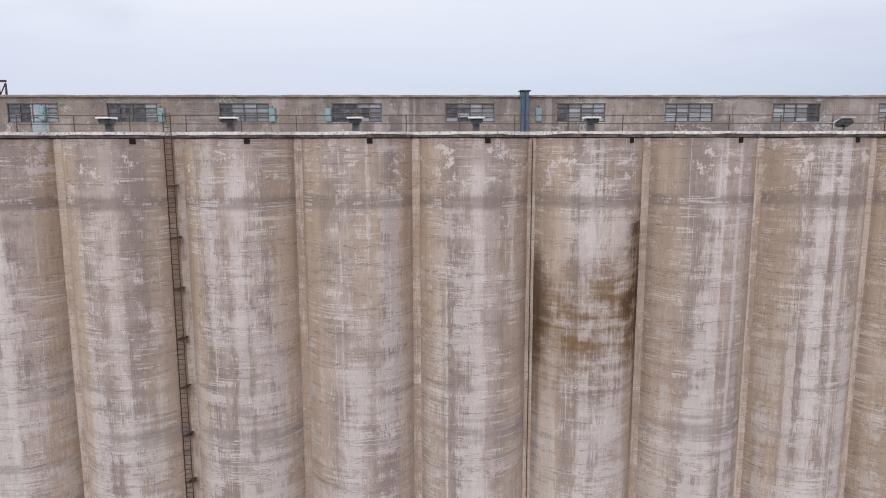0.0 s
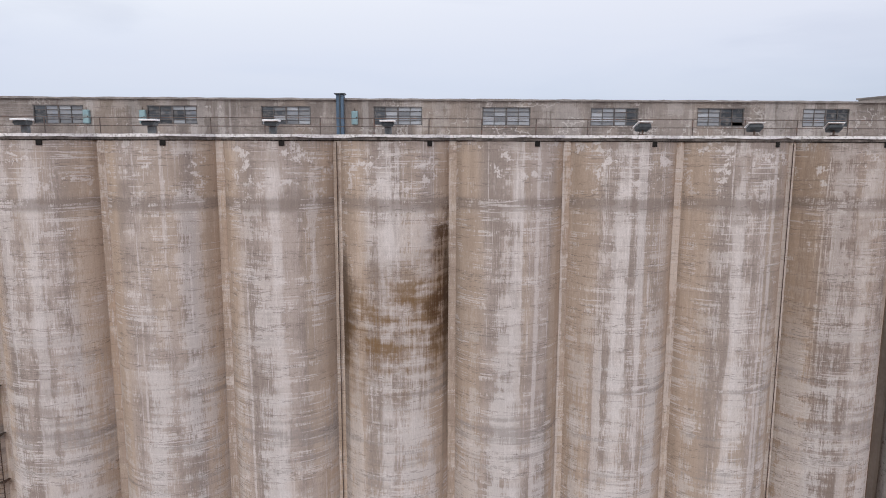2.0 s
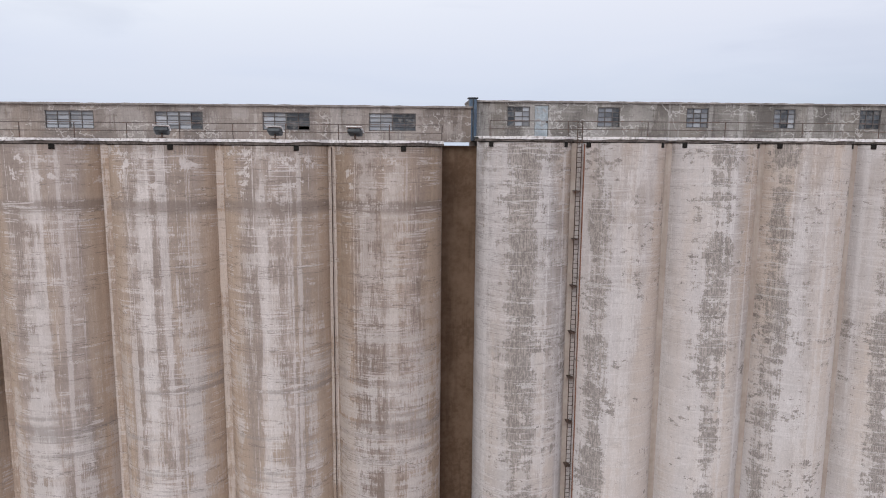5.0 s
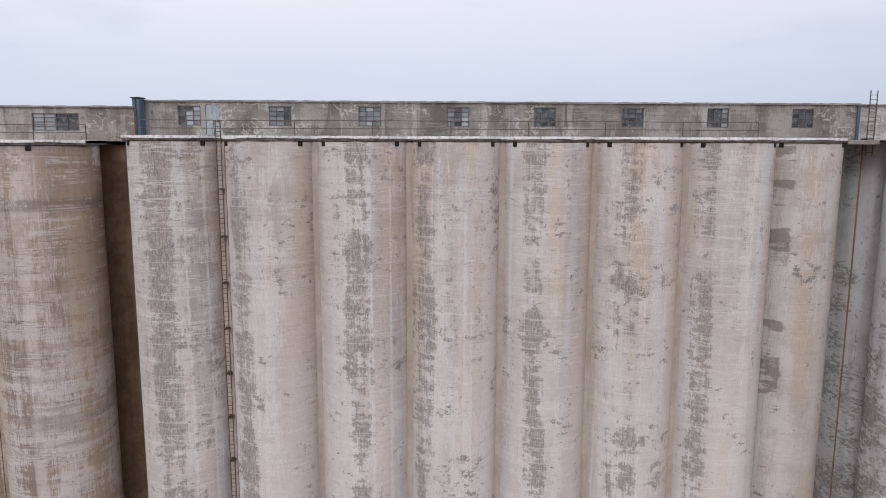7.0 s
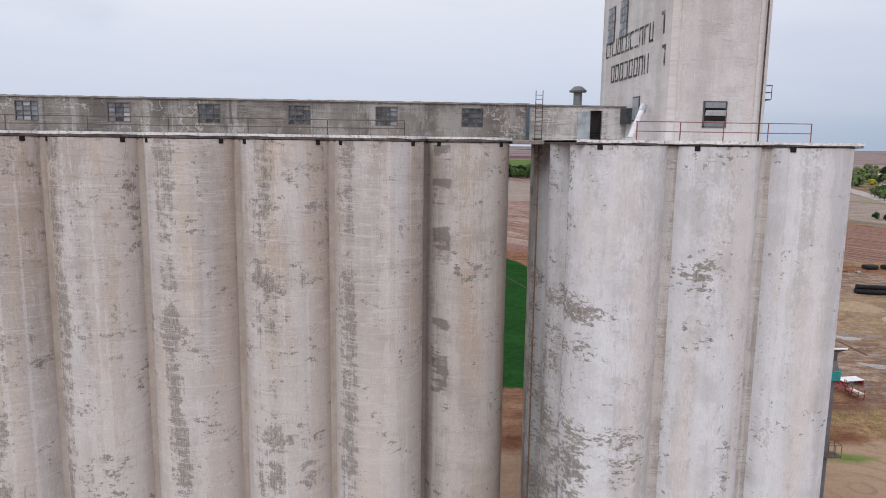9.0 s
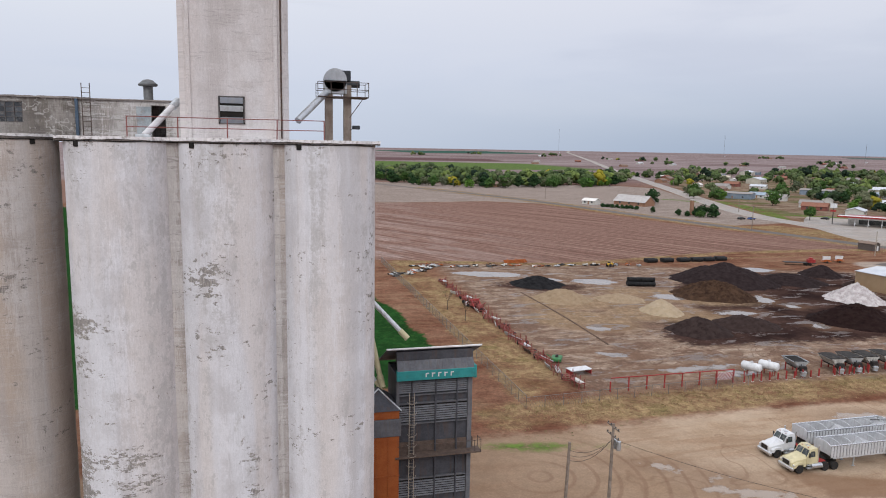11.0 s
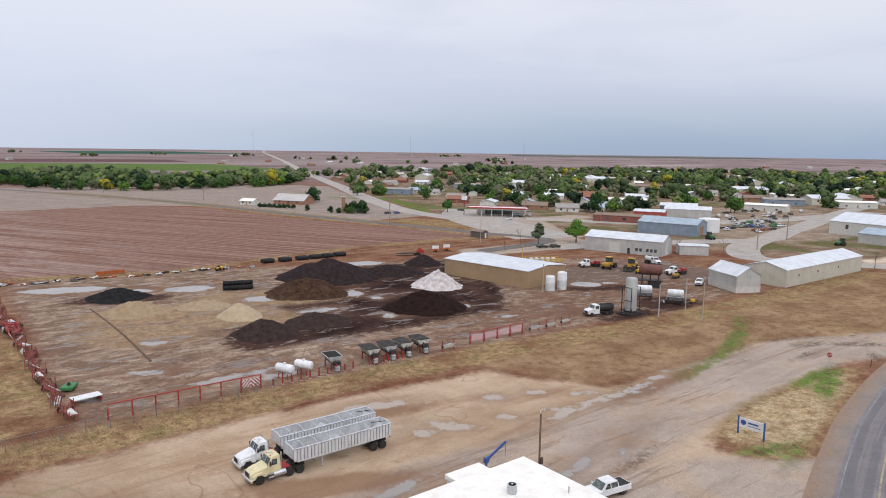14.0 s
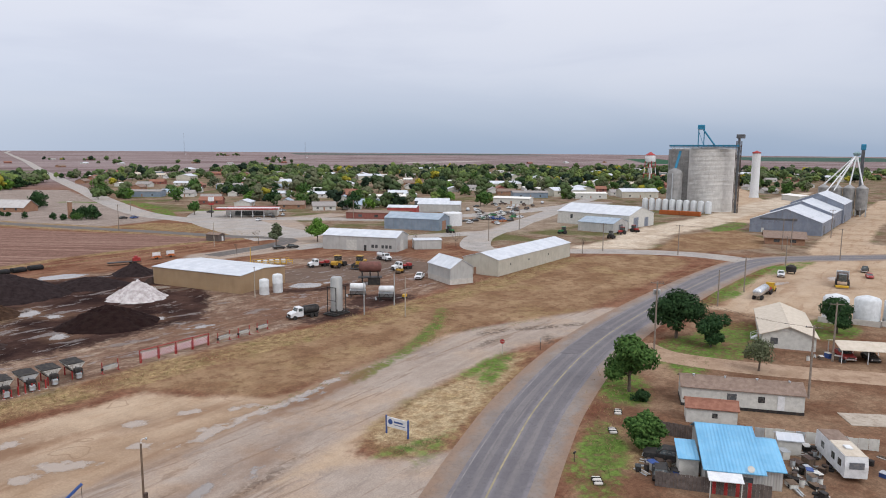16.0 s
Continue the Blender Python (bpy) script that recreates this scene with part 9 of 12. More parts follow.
# stored racks and implements down the red row
rng = random.Random(21)
mat_redrow = surf("faded_dark_red_paint", (0.17, 0.038, 0.034), (0.27, 0.075, 0.065), 0.6, 0.7, dirt=(0.14, 0.075, 0.055))
for i in range(30):
    y = 96 + 2.95 * i + rng.uniform(-0.7, 0.7)
    kind = (0, 1, 2, 3, 2, 1, 3)[i % 7]
    at = pose(145.2 + rng.uniform(-0.7, 0.7), y, 0, 0, 0, 90 + rng.uniform(-25, 25))
    if kind == 0:
        s = thing("sign_rack", "red steel rack with pale sign boards", "rack", "racks along the yard edge", at)
        for x in (-1.3, 0, 1.3):
            for yy in (-0.5, 0.5):
                part("post", Mesh().box(x - 0.05, x + 0.05, yy - 0.05, yy + 0.05, 0, 1.3 + rng.uniform(0, 0.7)), mat_redrow, s)
        part("shelf", Mesh().box(-1.5, 1.5, -0.6, 0.6, 0.9, 0.98), mat_redrow, s)
        for k in range(3):
            part("board", Mesh().box(-1.4, 1.3 - 0.6 * k, -0.5 + 0.35 * k, -0.2 + 0.35 * k, 1.0, 1.08 + 0.1 * k, 0.01), rng.choice((mat_offwhite, mat_galv, mat_white)), s)
    elif kind == 1:
        s = thing("implement_frame", "red welded implement frame", "implement", "implements along the yard edge", at)
        for k in range(4):
            part("bar", Mesh().box(-1.5, 1.5, -0.9 + 0.6 * k, -0.8 + 0.6 * k, 0.5 + 0.15 * (k % 2), 0.6 + 0.15 * (k % 2)), mat_redrow, s)
        for x in (-1.4, -0.5, 0.6, 1.4):
            part("tine", Mesh().box(x - 0.05, x + 0.05, -0.95, 0.95, 0.35, 0.45), mat_redrow, s)
            part("leg", Mesh().box(x - 0.05, x + 0.05, -0.9, -0.8, 0, 1.1 + 0.4 * (x > 0)), mat_redrow, s)
        for yy in (-0.9, 0.9):
            wheel(s, 0.2, yy, 0.4, 0.25)
    elif kind == 2:
        s = thing("pipe_rack", "red upright rack with loose grey pipes", "rack", "racks along the yard edge", at)
        for x in (-1.2, 1.2):
            for yy in (-0.6, 0.0, 0.6):
                part("post", Mesh().box(x - 0.05, x + 0.05, yy - 0.05, yy + 0.05, 0, 1.1 + rng.uniform(0, 0.9)), mat_redrow, s)
            part("crossbar", Mesh().box(x - 0.06, x + 0.06, -0.7, 0.7, 0.55, 0.65), mat_redrow, s)
        for k in range(4):
            part("pipe", Mesh().tube((-1.8, -0.45 + 0.28 * k, 0.72), (1.5 + rng.uniform(-0.4, 0.6), -0.45 + 0.28 * k, 0.72 + rng.uniform(0, 0.1)), 0.07, seg=7), rng.choice((mat_galv, mat_iron, mat_redrow, mat_redrow)), s)
    else:
        s = thing("harrow", "red plough frame with a leaning grey blade", "implement", "implements along the yard edge", at)
        part("blade", Mesh().box(-1.2, 1.2, -0.03, 0.03, 0, 0.8, 0.01, pose(0, 0.4, 0.1, -24, 0, 0)), rng.choice((mat_galv, mat_iron, mat_offwhite)), s)
        for x in (-0.8, 0.8):
            part("arm", Mesh().tube((x, 0.3, 0.4), (x * 0.4, -1.2, 0.5), 0.07, seg=7), mat_redrow, s)
            part("post", Mesh().tube((x, 0.3, 0), (x, 0.2, 1.5), 0.06, seg=7), mat_redrow, s)
        part("crossbar", Mesh().tube((-1.0, 0.2, 1.2), (1.0, 0.2, 1.3), 0.05, seg=7), mat_redrow, s)
        part("hub", Mesh().lathe([(0.25, 0.3), (0.3, 0.45), (0.2, 0.6)], 12, y=-1.2), mat_chassis, s)
for k in range(7):
    s = thing("implement_frame", "bright red tractor implement with dark tyres", "implement", "implements along the yard edge", pose(145.4 + rng.uniform(-1.4, 1.6), 147 + 1.5 * k, 0, 0, 0, rng.uniform(0, 180)))
    part("gearbox", Mesh().box(-0.6, 0.6, -0.4, 0.4, 0.6, 1.3, 0.08), mat_redrow, s)
    part("boom", Mesh().tube((0, 0, 1.2), (1.4, 0.2, 1.9), 0.12, seg=8), mat_redrow, s)
    for yy in (-0.7, 0.7):
        wheel(s, 0, yy, 0.45, 0.25)
s = thing("green_mower", "green mower deck beside the rack", "mower", "", pose(147.6, 108.5, 0, 0, 0, 60))
part("deck", Mesh().box(-1.3, 1.3, -0.9, 0.9, 0.25, 0.8, 0.1), mat_green_paint, s)
part("gearbox", Mesh().lathe([(0.3, 0.8), (0.22, 1.2)], 12), mat_chassis, s)
part("hitch", Mesh().tube((0, 0.9, 0.6), (0, 1.8, 1.1), 0.08), mat_green_paint, s)
s = thing("panel_stack", "flat stack of white aluminium panels", "panels", "", pose(148.6, 101.6, 0, 0, 0, 8))
for k in range(4):
    part("panel", Mesh().box(-2.0, 2.0, -1.0 + 0.5 * k, -0.55 + 0.5 * k, 0.75, 0.85, 0.01), mat_white, s)
for x in (-1.8, 1.8):
    part("trestle", Mesh().box(x - 0.06, x + 0.06, -1.0, 1.0, 0, 0.75), mat_redpaint, s)
s = thing("red_loader_arm", "red tractor loader frame with white buckets", "implement", "implements along the yard edge", pose(145.2, 150.5, 0, 0, 0, 95))
for y in (-0.9, 0.9):
    part("arm", Mesh().tube((-2.5, y, 0.4), (0, y, 2.0), 0.14, seg=8).tube((0, y, 2.0), (2.6, y, 0.7), 0.14, seg=8), mat_redpaint, s)
part("bucket", Mesh().prism([(2.3, 0.1), (3.4, 0.1), (2.5, 1.1)], -1.2, 1.2, 1), mat_white, s)
part("crossbar", Mesh().box(-0.2, 0.2, -1.0, 1.0, 1.8, 2.1), mat_redpaint, s)
# tyres and scrap on the far edge
for i in range(44):
    x = 142 + 2.9 * (i % 26) + rng.uniform(-1, 1)
    y = 208 - 0.055 * (x - 142) * 2.2 + rng.uniform(-2.0, 2.0)
    if i > 25:
        x, y = 134.5 + 0.9 * (i - 26) + rng.uniform(-1.5, 1.5), 192 + 0.9 * (i - 26) + rng.uniform(-3, 3)
    c = (mat_tyre, mat_galv, mat_offwhite, mat_chassis, mat_orange)[(i * 7 + i // 4) % 5] if not 11 <= i <= 14 else mat_orange
    s = thing("scrap_pile", "low tangle of scrap pipes and sheet", "scrap", "scrap along the field edge", pose(x, y, 0, 0, 0, rng.uniform(0, 180)))
    for k in range(5):
        a = Vector((rng.uniform(-1.3, 1.3), rng.uniform(-1, 1), rng.uniform(0.05, 0.5)))
        d = Vector((rng.uniform(-1, 1), rng.uniform(-0.5, 0.5), rng.uniform(-0.1, 0.2))) * 1.6
        part("pipe", Mesh().tube(a - d * 0.5, a + d * 0.5, rng.uniform(0.06, 0.22), seg=7), c, s)
    part("sheet", Mesh().box(-1.0, 1.0, -0.7, 0.7, 0.1, 0.16, 0.01, pose(0, 0, 0.15, rng.uniform(-14, 14), rng.uniform(-14, 14), 0)), (mat_galv, mat_offwhite, mat_chassis)[i % 3], s)
mat_culvert = sheet("black_culvert_pipe", (0.006, 0.006, 0.007), (0.012, 0.012, 0.013), (0.04, 0.03, 0.025), 0.2, 0.8, 0.0, 0.2, "x", 0.05)
for i, (x, y) in enumerate(((223.2, 203.6), (229.2, 203.4), (235.4, 203.2), (240.2, 203.2), (245.0, 203.4), (250.0, 203.8))):
    s = thing("culvert_pipe", "black ribbed plastic culvert pipe on the ground", "pipe", "black culvert pipes", pose(x, y, 0, 0, 0, rng.uniform(-6, 6)))
    for k in range(2):
        tb = Mesh()
        rows = [(0.66 + 0.05 * (j % 2), -1.9 + 3.8 * j / 24) for j in range(25)]
        tb.lathe(rows, 14, m=pose(0, 0.0 + 1.35 * k, 0.7, 0, 90, 0))
        part("pipe", tb, mat_culvert, s)
s = thing("culvert_stack", "stack of black ribbed culvert pipes", "pipe", "black culvert pipes", pose(198.6, 168.2, 0, 0, 0, -15))
for k, (y, z) in enumerate(((-0.68, 0.66), (0.68, 0.66), (0, 1.80))):
    tb = Mesh().lathe([(0.56 + 0.10 * (j % 2), -3.8 + 7.6 * j / 44) for j in range(45)], 14, m=pose(0, y, z, 0, 90, 0))
    part("pipe", tb, mat_culvert, s)
s = thing("grader_blade", "orange road drag implement at the field edge", "implement", "", pose(176.7, 208.6, 0, 0, 0, 5))
for k in range(4):
    part("beam", Mesh().box(-4, 4, -0.6 + 0.4 * k, -0.45 + 0.4 * k, 0.3 + 0.2 * k, 0.55 + 0.2 * k, 0.02), mat_orange, s)
for x in (-3, 0, 3):
    part("strut", Mesh().tube((x, -0.6, 0.3), (x + 0.5, 0.9, 1.5), 0.09), mat_orange, s)
s = thing("small_tractor", "small yellow tractor at the field edge", "tractor", "yellow machines", pose(205.1, 198.2, 0, 0, 0, 30))
part("body", Mesh().box(-1.2, 1.2, -0.45, 0.45, 0.6, 1.2, 0.08), mat_yellow_paint, s)
part("seat", Mesh().box(-0.9, -0.4, -0.3, 0.3, 1.2, 1.7, 0.05), mat_chassis, s)
for y in (-0.6, 0.6):
    wheel(s, -0.8, y, 0.6, 0.3, mat_yellow_paint)
    wheel(s, 0.9, y, 0.4, 0.22, mat_yellow_paint)
s = thing("flat_trailer", "long low flatbed trailer with red loads", "trailer", "", pose(271.5, 192, 0, 0, 0, -22))
part("deck", Mesh().box(-5, 5, -1.2, 1.2, 0.8, 1.0, 0.02), mat_chassis, s)
for x in (2.0, 3.2):
    for y in (-0.95, 0.95):
        wheel(s, x, y, 0.42, 0.3)
part("cargo", Mesh().box(2.5, 4.8, -0.9, 0.9, 1.0, 2.1, 0.08).box(3.0, 4.0, -0.7, 0.7, 2.1, 2.6, 0.06), mat_redpaint, s)
for x, y in ((284.4, 194.2), (290, 194.6)):
    s = thing("arrow_trailer", "orange and white sign trailer", "trailer", "sign trailers", pose(x, y, 0, 0, 0, -20))
    part("frame", Mesh().box(-1.6, 1.6, -0.8, 0.8, 0.5, 0.7, 0.03), mat_orange, s)
    part("panel", Mesh().box(-1.3, 1.3, -0.1, 0.1, 1.0, 2.3, 0.04), mat_white, s)
    part("box", Mesh().box(-0.6, 1.0, -0.6, 0.6, 0.7, 1.2, 0.05), mat_orange, s)
    for yy in (-0.85, 0.85):
        wheel(s, 0, yy, 0.36, 0.22)
for x, y, h, sd in ((138.5, 150, 5.5, 3), (139.6, 139, 6.0, 4), (330, 196, 6.5, 5), (308, 182, 4.5, 6), (385, 84, 7.0, 7), (372, 131, 6.5, 8), (366, 146, 5, 9)):
    bare_tree(pose(x, y, 0), h, "leafless grey-brown tree with thin twigs", sd)
# the crop's centre pivot, seen as a thin line of pipe
s = thing("pivot_pipe", "thin rusty irrigation pipe across the green crop", "irrigation pipe", "", pose(0, 0, 0))
pv = [(88, 240), (97.6, 206.5), (105.3, 175.5), (110, 150), (113.3, 127.4), (115, 112)]
for (ax, ay), (bx, by) in zip(pv, pv[1:]):
    part("pipe", Mesh().tube((ax, ay, 2.6), (bx, by, 2.6), 0.08, seg=6), mat_iron, s)
    part("tower", Mesh().tube((bx - 0.7, by, 0), (bx, by, 2.6), 0.06, seg=6).tube((bx + 0.7, by, 0), (bx, by, 2.6), 0.07, seg=6), mat_iron, s)
# three poles and their wires by the lot
utility_pole(pose(130.0, 55.8, 0), 11.2, "wooden utility pole with three grey transformers", 2, 0.1, True)
utility_pole(pose(125.0, 55.2, 0), 10.0, "leaning wooden utility pole", 0, 0.3)
for dz in (0, 0.5, 1.0):
    cable("overhead_cable", (130.1, 55.8 + dz, 9.6 - dz), (125.3, 55.2, 9.2 - dz), 0.7, "sagging black service cable")
    if dz:
        continue
    cable("overhead_cable", (130.1, 55.8 + dz, 9.6 - dz), (163.0, 40 + dz, 4.9), 1.4, "sagging black service cable")
s = thing("road_sign", "blue and white notice board on two blue posts", "sign", "", pose(215.6, 36.3, 0, 0, 0, -88))
for x in (-1.75, 1.75):
    part("post", Mesh().box(x - 0.1, x + 0.1, -0.1, 0.1, 0, 2.5, 0.02), mat_blue_paint, s)
part("panel", Mesh().box(-1.65, 1.65, -0.06, 0.06, 1.0, 2.35, 0.02), mat_white, s)
part("emblem", Mesh().lathe([(0.36, 0.0), (0.36, 0.02)], 24, m=pose(-1.05, -0.065, 1.75, 90, 0, 0)), mat_blue_paint, s, "round blue emblem")
part("writing_bar", Mesh().box(-0.45, 0.95, -0.075, -0.062, 1.72, 1.95), mat_blue_paint, s)
part("writing_bar", Mesh().box(-0.45, 1.3, -0.075, -0.062, 1.40, 1.48), mat_blue_paint, s)
s = thing("stop_sign", "red octagonal stop sign on a thin post", "road sign", "", pose(255.8, 43.6, 0, 0, 0, -66))
part("post", Mesh().tube((0, 0, 0), (0, 0, 2.9), 0.04, seg=6), mat_galv, s)
part("plate", Mesh().lathe([(0.45, -0.015), (0.45, 0.015)], 8, m=pose(0, -0.05, 2.5, 90, 22.5, 0)), mat_redpaint, s)
text = bpy.data.curves.new("sign_text", "FONT")
text.body, text.size, text.align_x, text.align_y = "STOP", 0.30, "CENTER", "CENTER"
holder = bpy.data.objects.new("sign_text", text)
word = bpy.data.meshes.new_from_object(holder)
bpy.data.objects.remove(holder)
word.transform(pose(0, -0.07, 2.5, 90, 0, 0))
word.materials.append(mat_white)
part("lettering", word, None, s)
s = thing("marker_post", "thin road marker post", "post", "", pose(262.8, 39.4, 0))
part("post", Mesh().box(-0.05, 0.05, -0.05, 0.05, 0, 2.2), mat_iron, s)
part("plate", Mesh().box(-0.2, 0.2, -0.06, -0.04, 1.5, 2.2, 0.01), mat_galv, s)

# ---- sheds beyond the yard ----
def box_at(corner, a, b):
    """Pose, length and width of a rectangle from its near corner and the two next ones (ridge along a)."""
    c, a, b = Vector(corner), Vector(a), Vector(b)
    u, w = a - c, b - c
    mid = c + u / 2 + w / 2
    return pose(mid.x, mid.y, 0, 0, 0, math.degrees(math.atan2(u.y, u.x))), u.length, w.length


def put_shed(name, label, corner, a, b, eave, ridge, wall, roof, **more):
    at, L, W = box_at(corner, a, b)
    return shed(name, label, at, L, W, eave, ridge, wall, roof, **more)


K = mat_pane_dark
put_shed("metal_shed", "small pale grey shed on a concrete plinth", (305.5, 88.7), (311.0, 100.2), (312.2, 85.5), 4.6, 6.9, mat_grey_sheet, mat_white_roof_x, base=1.5)
shed("metal_shed", "long cream metal shed with a white roof", pose(350.2, 90.8, 0), 50.5, 12.4, 4.9, 6.6, mat_cream_sheet, mat_white_roof_x, doors=(("w", 2, 0.9, 0, 2.1, mat_brick),), windows=(("s", -18, 0.6, 2.6, 0.6, K), ("s", -6, 0.6, 2.6, 0.6, K), ("s", 8, 0.6, 2.6, 0.6, K)))
put_shed("workshop", "pale grey steel workshop with a white roof", (345.8, 139.6), (337.1, 168.1), (357.1, 143.2), 5.2, 7.1, mat_grey_sheet, mat_white_roof_x, doors=(("n", 3.0, 4.2, 0, 3.8, mat_offwhite), ("n", -2.5, 1.0, 0, 2.1, K), ("w", 0.5, 3.4, 0, 3.8, mat_offwhite)), windows=(("n", -5.5, 1.0, 1.2, 1.2, K), ("n", -7.0, 1.0, 1.2, 1.2, K), ("n", -9.5, 1.0, 1.2, 1.2, K), ("n", -11.0, 1.0, 1.2, 1.2, K), ("n", -12.5, 1.0, 1.2, 1.2, K)))
put_shed("metal_shed", "low pale metal box shed", (363.0, 131.6), (355.8, 139.0), (368.0, 136.4), 3.4, 3.7, mat_grey_sheet, mat_white_roof_x)
put_shed("metal_shed", "blue-grey metal shed open at one end", (411.5, 166.6), (404.5, 193.3), (426.0, 170.8), 5.2, 7.4, mat_blue_sheet, mat_bluegrey_roof, doors=(("w", 0.5, 5.0, 0, 4.2, mat_brick),))
shed("shop_building", "long low dark red brick building", pose(442, 228, 0, 0, 0, -66), 34, 12, 3.4, 4.2, mat_darkred_wall, mat_roof_brown, windows=(("s", -9, 2, 1, 1.4, K), ("s", 0, 2, 1, 1.4, K), ("s", 9, 2, 1, 1.4, K)))
shed("shop_building", "red shop with a pale flat-pitched roof", pose(470, 233, 0, 0, 0, -62), 17, 12, 4.2, 5.2, mat_red_sheet, mat_white_roof_x)
shed("metal_shed", "long white metal shed with a pale roof", pose(500, 228, 0, 0, 0, -60), 26, 14, 4.6, 6.2, mat_grey_sheet, mat_white_roof_x)
shed("metal_shed", "dark open metal shed with a white roof", pose(515, 244, 0, 0, 0, -60), 22, 12, 5.0, 6.4, mat_dark_sheet, mat_white_roof_x)
s = thing("water_tank", "squat round white water tank", "tank", "", pose(436.5, 176, 0))
part("shell", Mesh().lathe([(4.9, 0), (4.9, 6.2), (4.7, 6.4), (0.3, 6.9)], 40), mat_white, s, smooth=True)
part("hatch", Mesh().lathe([(0.5, 6.8), (0.5, 7.1)], 12), mat_galv, s)
shed("warehouse", "large white metal warehouse with pale roof sheets", pose(492, 118, 0, 0, 0, -98), 41, 26, 6.2, 9.8, mat_offwhite, mat_white_roof_x, doors=(("e", -6, 5, 0, 5, mat_slate_sheet), ("e", 5, 4, 0, 4.5, mat_slate_sheet)), windows=(("s", -12, 1.4, 3, 2, K), ("s", 10, 1.4, 3, 2, K)))
shed("metal_shed", "pale blue-roofed lean-to shed", pose(462, 107, 0, 0, 0, -95), 18, 16, 4.2, 6.2, mat_grey_sheet, mat_bluegrey_roof, doors=(("e", 0, 4, 0, 3.4, mat_dark_sheet),))
# slate-blue flat storage buildings with roof steps
for x, y, L, W, e, r in ((520, 34.2, 38, 30.5, 5.9, 11.5), (556, 33, 34, 29, 7.4, 13.0), (592, 30, 38, 26, 10.0, 15.5)):
    shed("flat_store", "slate-blue metal grain store with a pale roof", pose(x, y, 0, 0, 0, -1.0), L, W, e, r, mat_slate_sheet, mat_white_roof_x, doors=(("w", 3, 16, 6.0, 1.0, mat_dark_sheet), ("w", 9.5, 1.2, 0, 2.2, mat_offwhite), ("s", -12, 4, 0, 4.2, mat_dark_sheet)), group="grain stores")
for i in range(4):
    s = thing("hopper_bin", "small round steel hopper bin", "grain bin", "hopper bins", pose(628, 33.5 - 6.7 * i, 0))
    part("shell", Mesh().lathe([(3.2, 4.0), (3.2, 16.6), (0.6, 18.6)], 28), mat_bin_dark, s, smooth=True)
    part("cone", Mesh().lathe([(0.7, 1.0), (3.2, 4.0)], 28), mat_bin_dark, s, smooth=True)
    for a in range(6):
        c, q = math.cos(a * math.pi / 3) * 3.0, math.sin(a * math.pi / 3) * 3.0
        part("leg", Mesh().box(c - 0.2, c + 0.2, q - 0.2, q + 0.2, 0, 5.2), mat_galv, s)
s = thing("bucket_elevator", "steel leg with a blue head and fanned white spouts", "grain elevator leg", "", pose(640, 15.4, 0))
part("leg_casing", Mesh().box(-1.1, 1.1, -0.9, 0.9, 0, 40.0), mat_dark_sheet, s)
part("head", Mesh().box(-1.6, 1.6, -1.3, 1.3, 39.0, 42.5, 0.3), mat_bin_blue, s)
part("distributor", Mesh().lathe([(1.6, 35.6), (2.2, 37.0), (1.0, 38.0)], 16, x=-3.0, y=3.0), mat_teal, s)
for i in range(4):
    part("spout", Mesh().tube((-3.0, 3.0, 36.2), (-12, 18.1 - 6.7 * i, 18.4), 0.42, seg=8), mat_white, s)
for q in ((-20, 12, 15), (-40, 16, 12)):
    part("spout", Mesh().tube((-3.0, 3.0, 36.2), q, 0.36, seg=8), mat_white, s)
shed("scale_house", "small brown brick hut with a rust-brown hipped roof", pose(462.5, 28.8, 0, 0, 0, -77), 14.5, 10, 3.0, 5.0, mat_brick, mat_roof_brown, windows=(("s", -3, 2.2, 1, 1.2, K), ("s", 3, 2.2, 1, 1.2, K)), over=0.9)
# big corrugated bins
for x, y, r, h, pk, mt in ((616, 96.5, 14.2, 39.2, 40.3, mat_bin_sheet), (639, 117.5, 13.2, 38.8, 39.9, mat_bin_dark)):
    s = thing("grain_bin", "huge corrugated steel grain bin", "grain bin", "large grain bins", pose(x, y, 0))
    part("shell", Mesh().lathe([(r, 0), (r, h)], 72), mt, s, smooth=True)
    part("roof", Mesh().lathe([(r + 0.3, h - 0.1), (r + 0.3, h + 0.1), (1.5, pk)], 72), mat_bin_dark, s, smooth=True)
    for i in range(17):
        part("ring", Mesh().lathe([(r + 0.02, 2.2 * i + 1.5), (r + 0.10, 2.2 * i + 1.55), (r + 0.10, 2.2 * i + 1.75), (r + 0.02, 2.2 * i + 1.8)], 72), mt, s, smooth=True)
    for i in range(26 if mt is mat_bin_dark else 0):
        a = 2 * math.pi * i / 26
        part("stiffener", Mesh().box(-0.09, 0.09, -0.16, 0.16, 0, h, 0.0, pose(math.cos(a) * (r + 0.1), math.sin(a) * (r + 0.1), 0, 0, 0, math.degrees(a))), mt, s)
    for i in range(18):
        a = 2 * math.pi * i / 18
        part("roof_vent", Mesh().box(-0.4, 0.4, -0.4, 0.4, 0, 0.9, 0.05, pose(math.cos(a) * (r - 2), math.sin(a) * (r - 2), h + 0.2)), mat_galv, s)
s = thing("grain_bin", "narrow dull steel bin with a domed top", "grain bin", "large grain bins", pose(598, 114.5, 0))
part("shell", Mesh().lathe([(4.6, 0), (4.6, 23.5), (3.6, 25.5), (0.5, 27.0)], 32), mat_bin_dark, s, smooth=True)
part("spout", Mesh().tube((0.6, 0, 26.8), (6, -1, 37.5), 0.8, seg=10), mat_bin_blue, s)
part("ladder", Mesh().box(-4.75, -4.65, -0.3, 0.3, 0, 24), mat_galv, s)
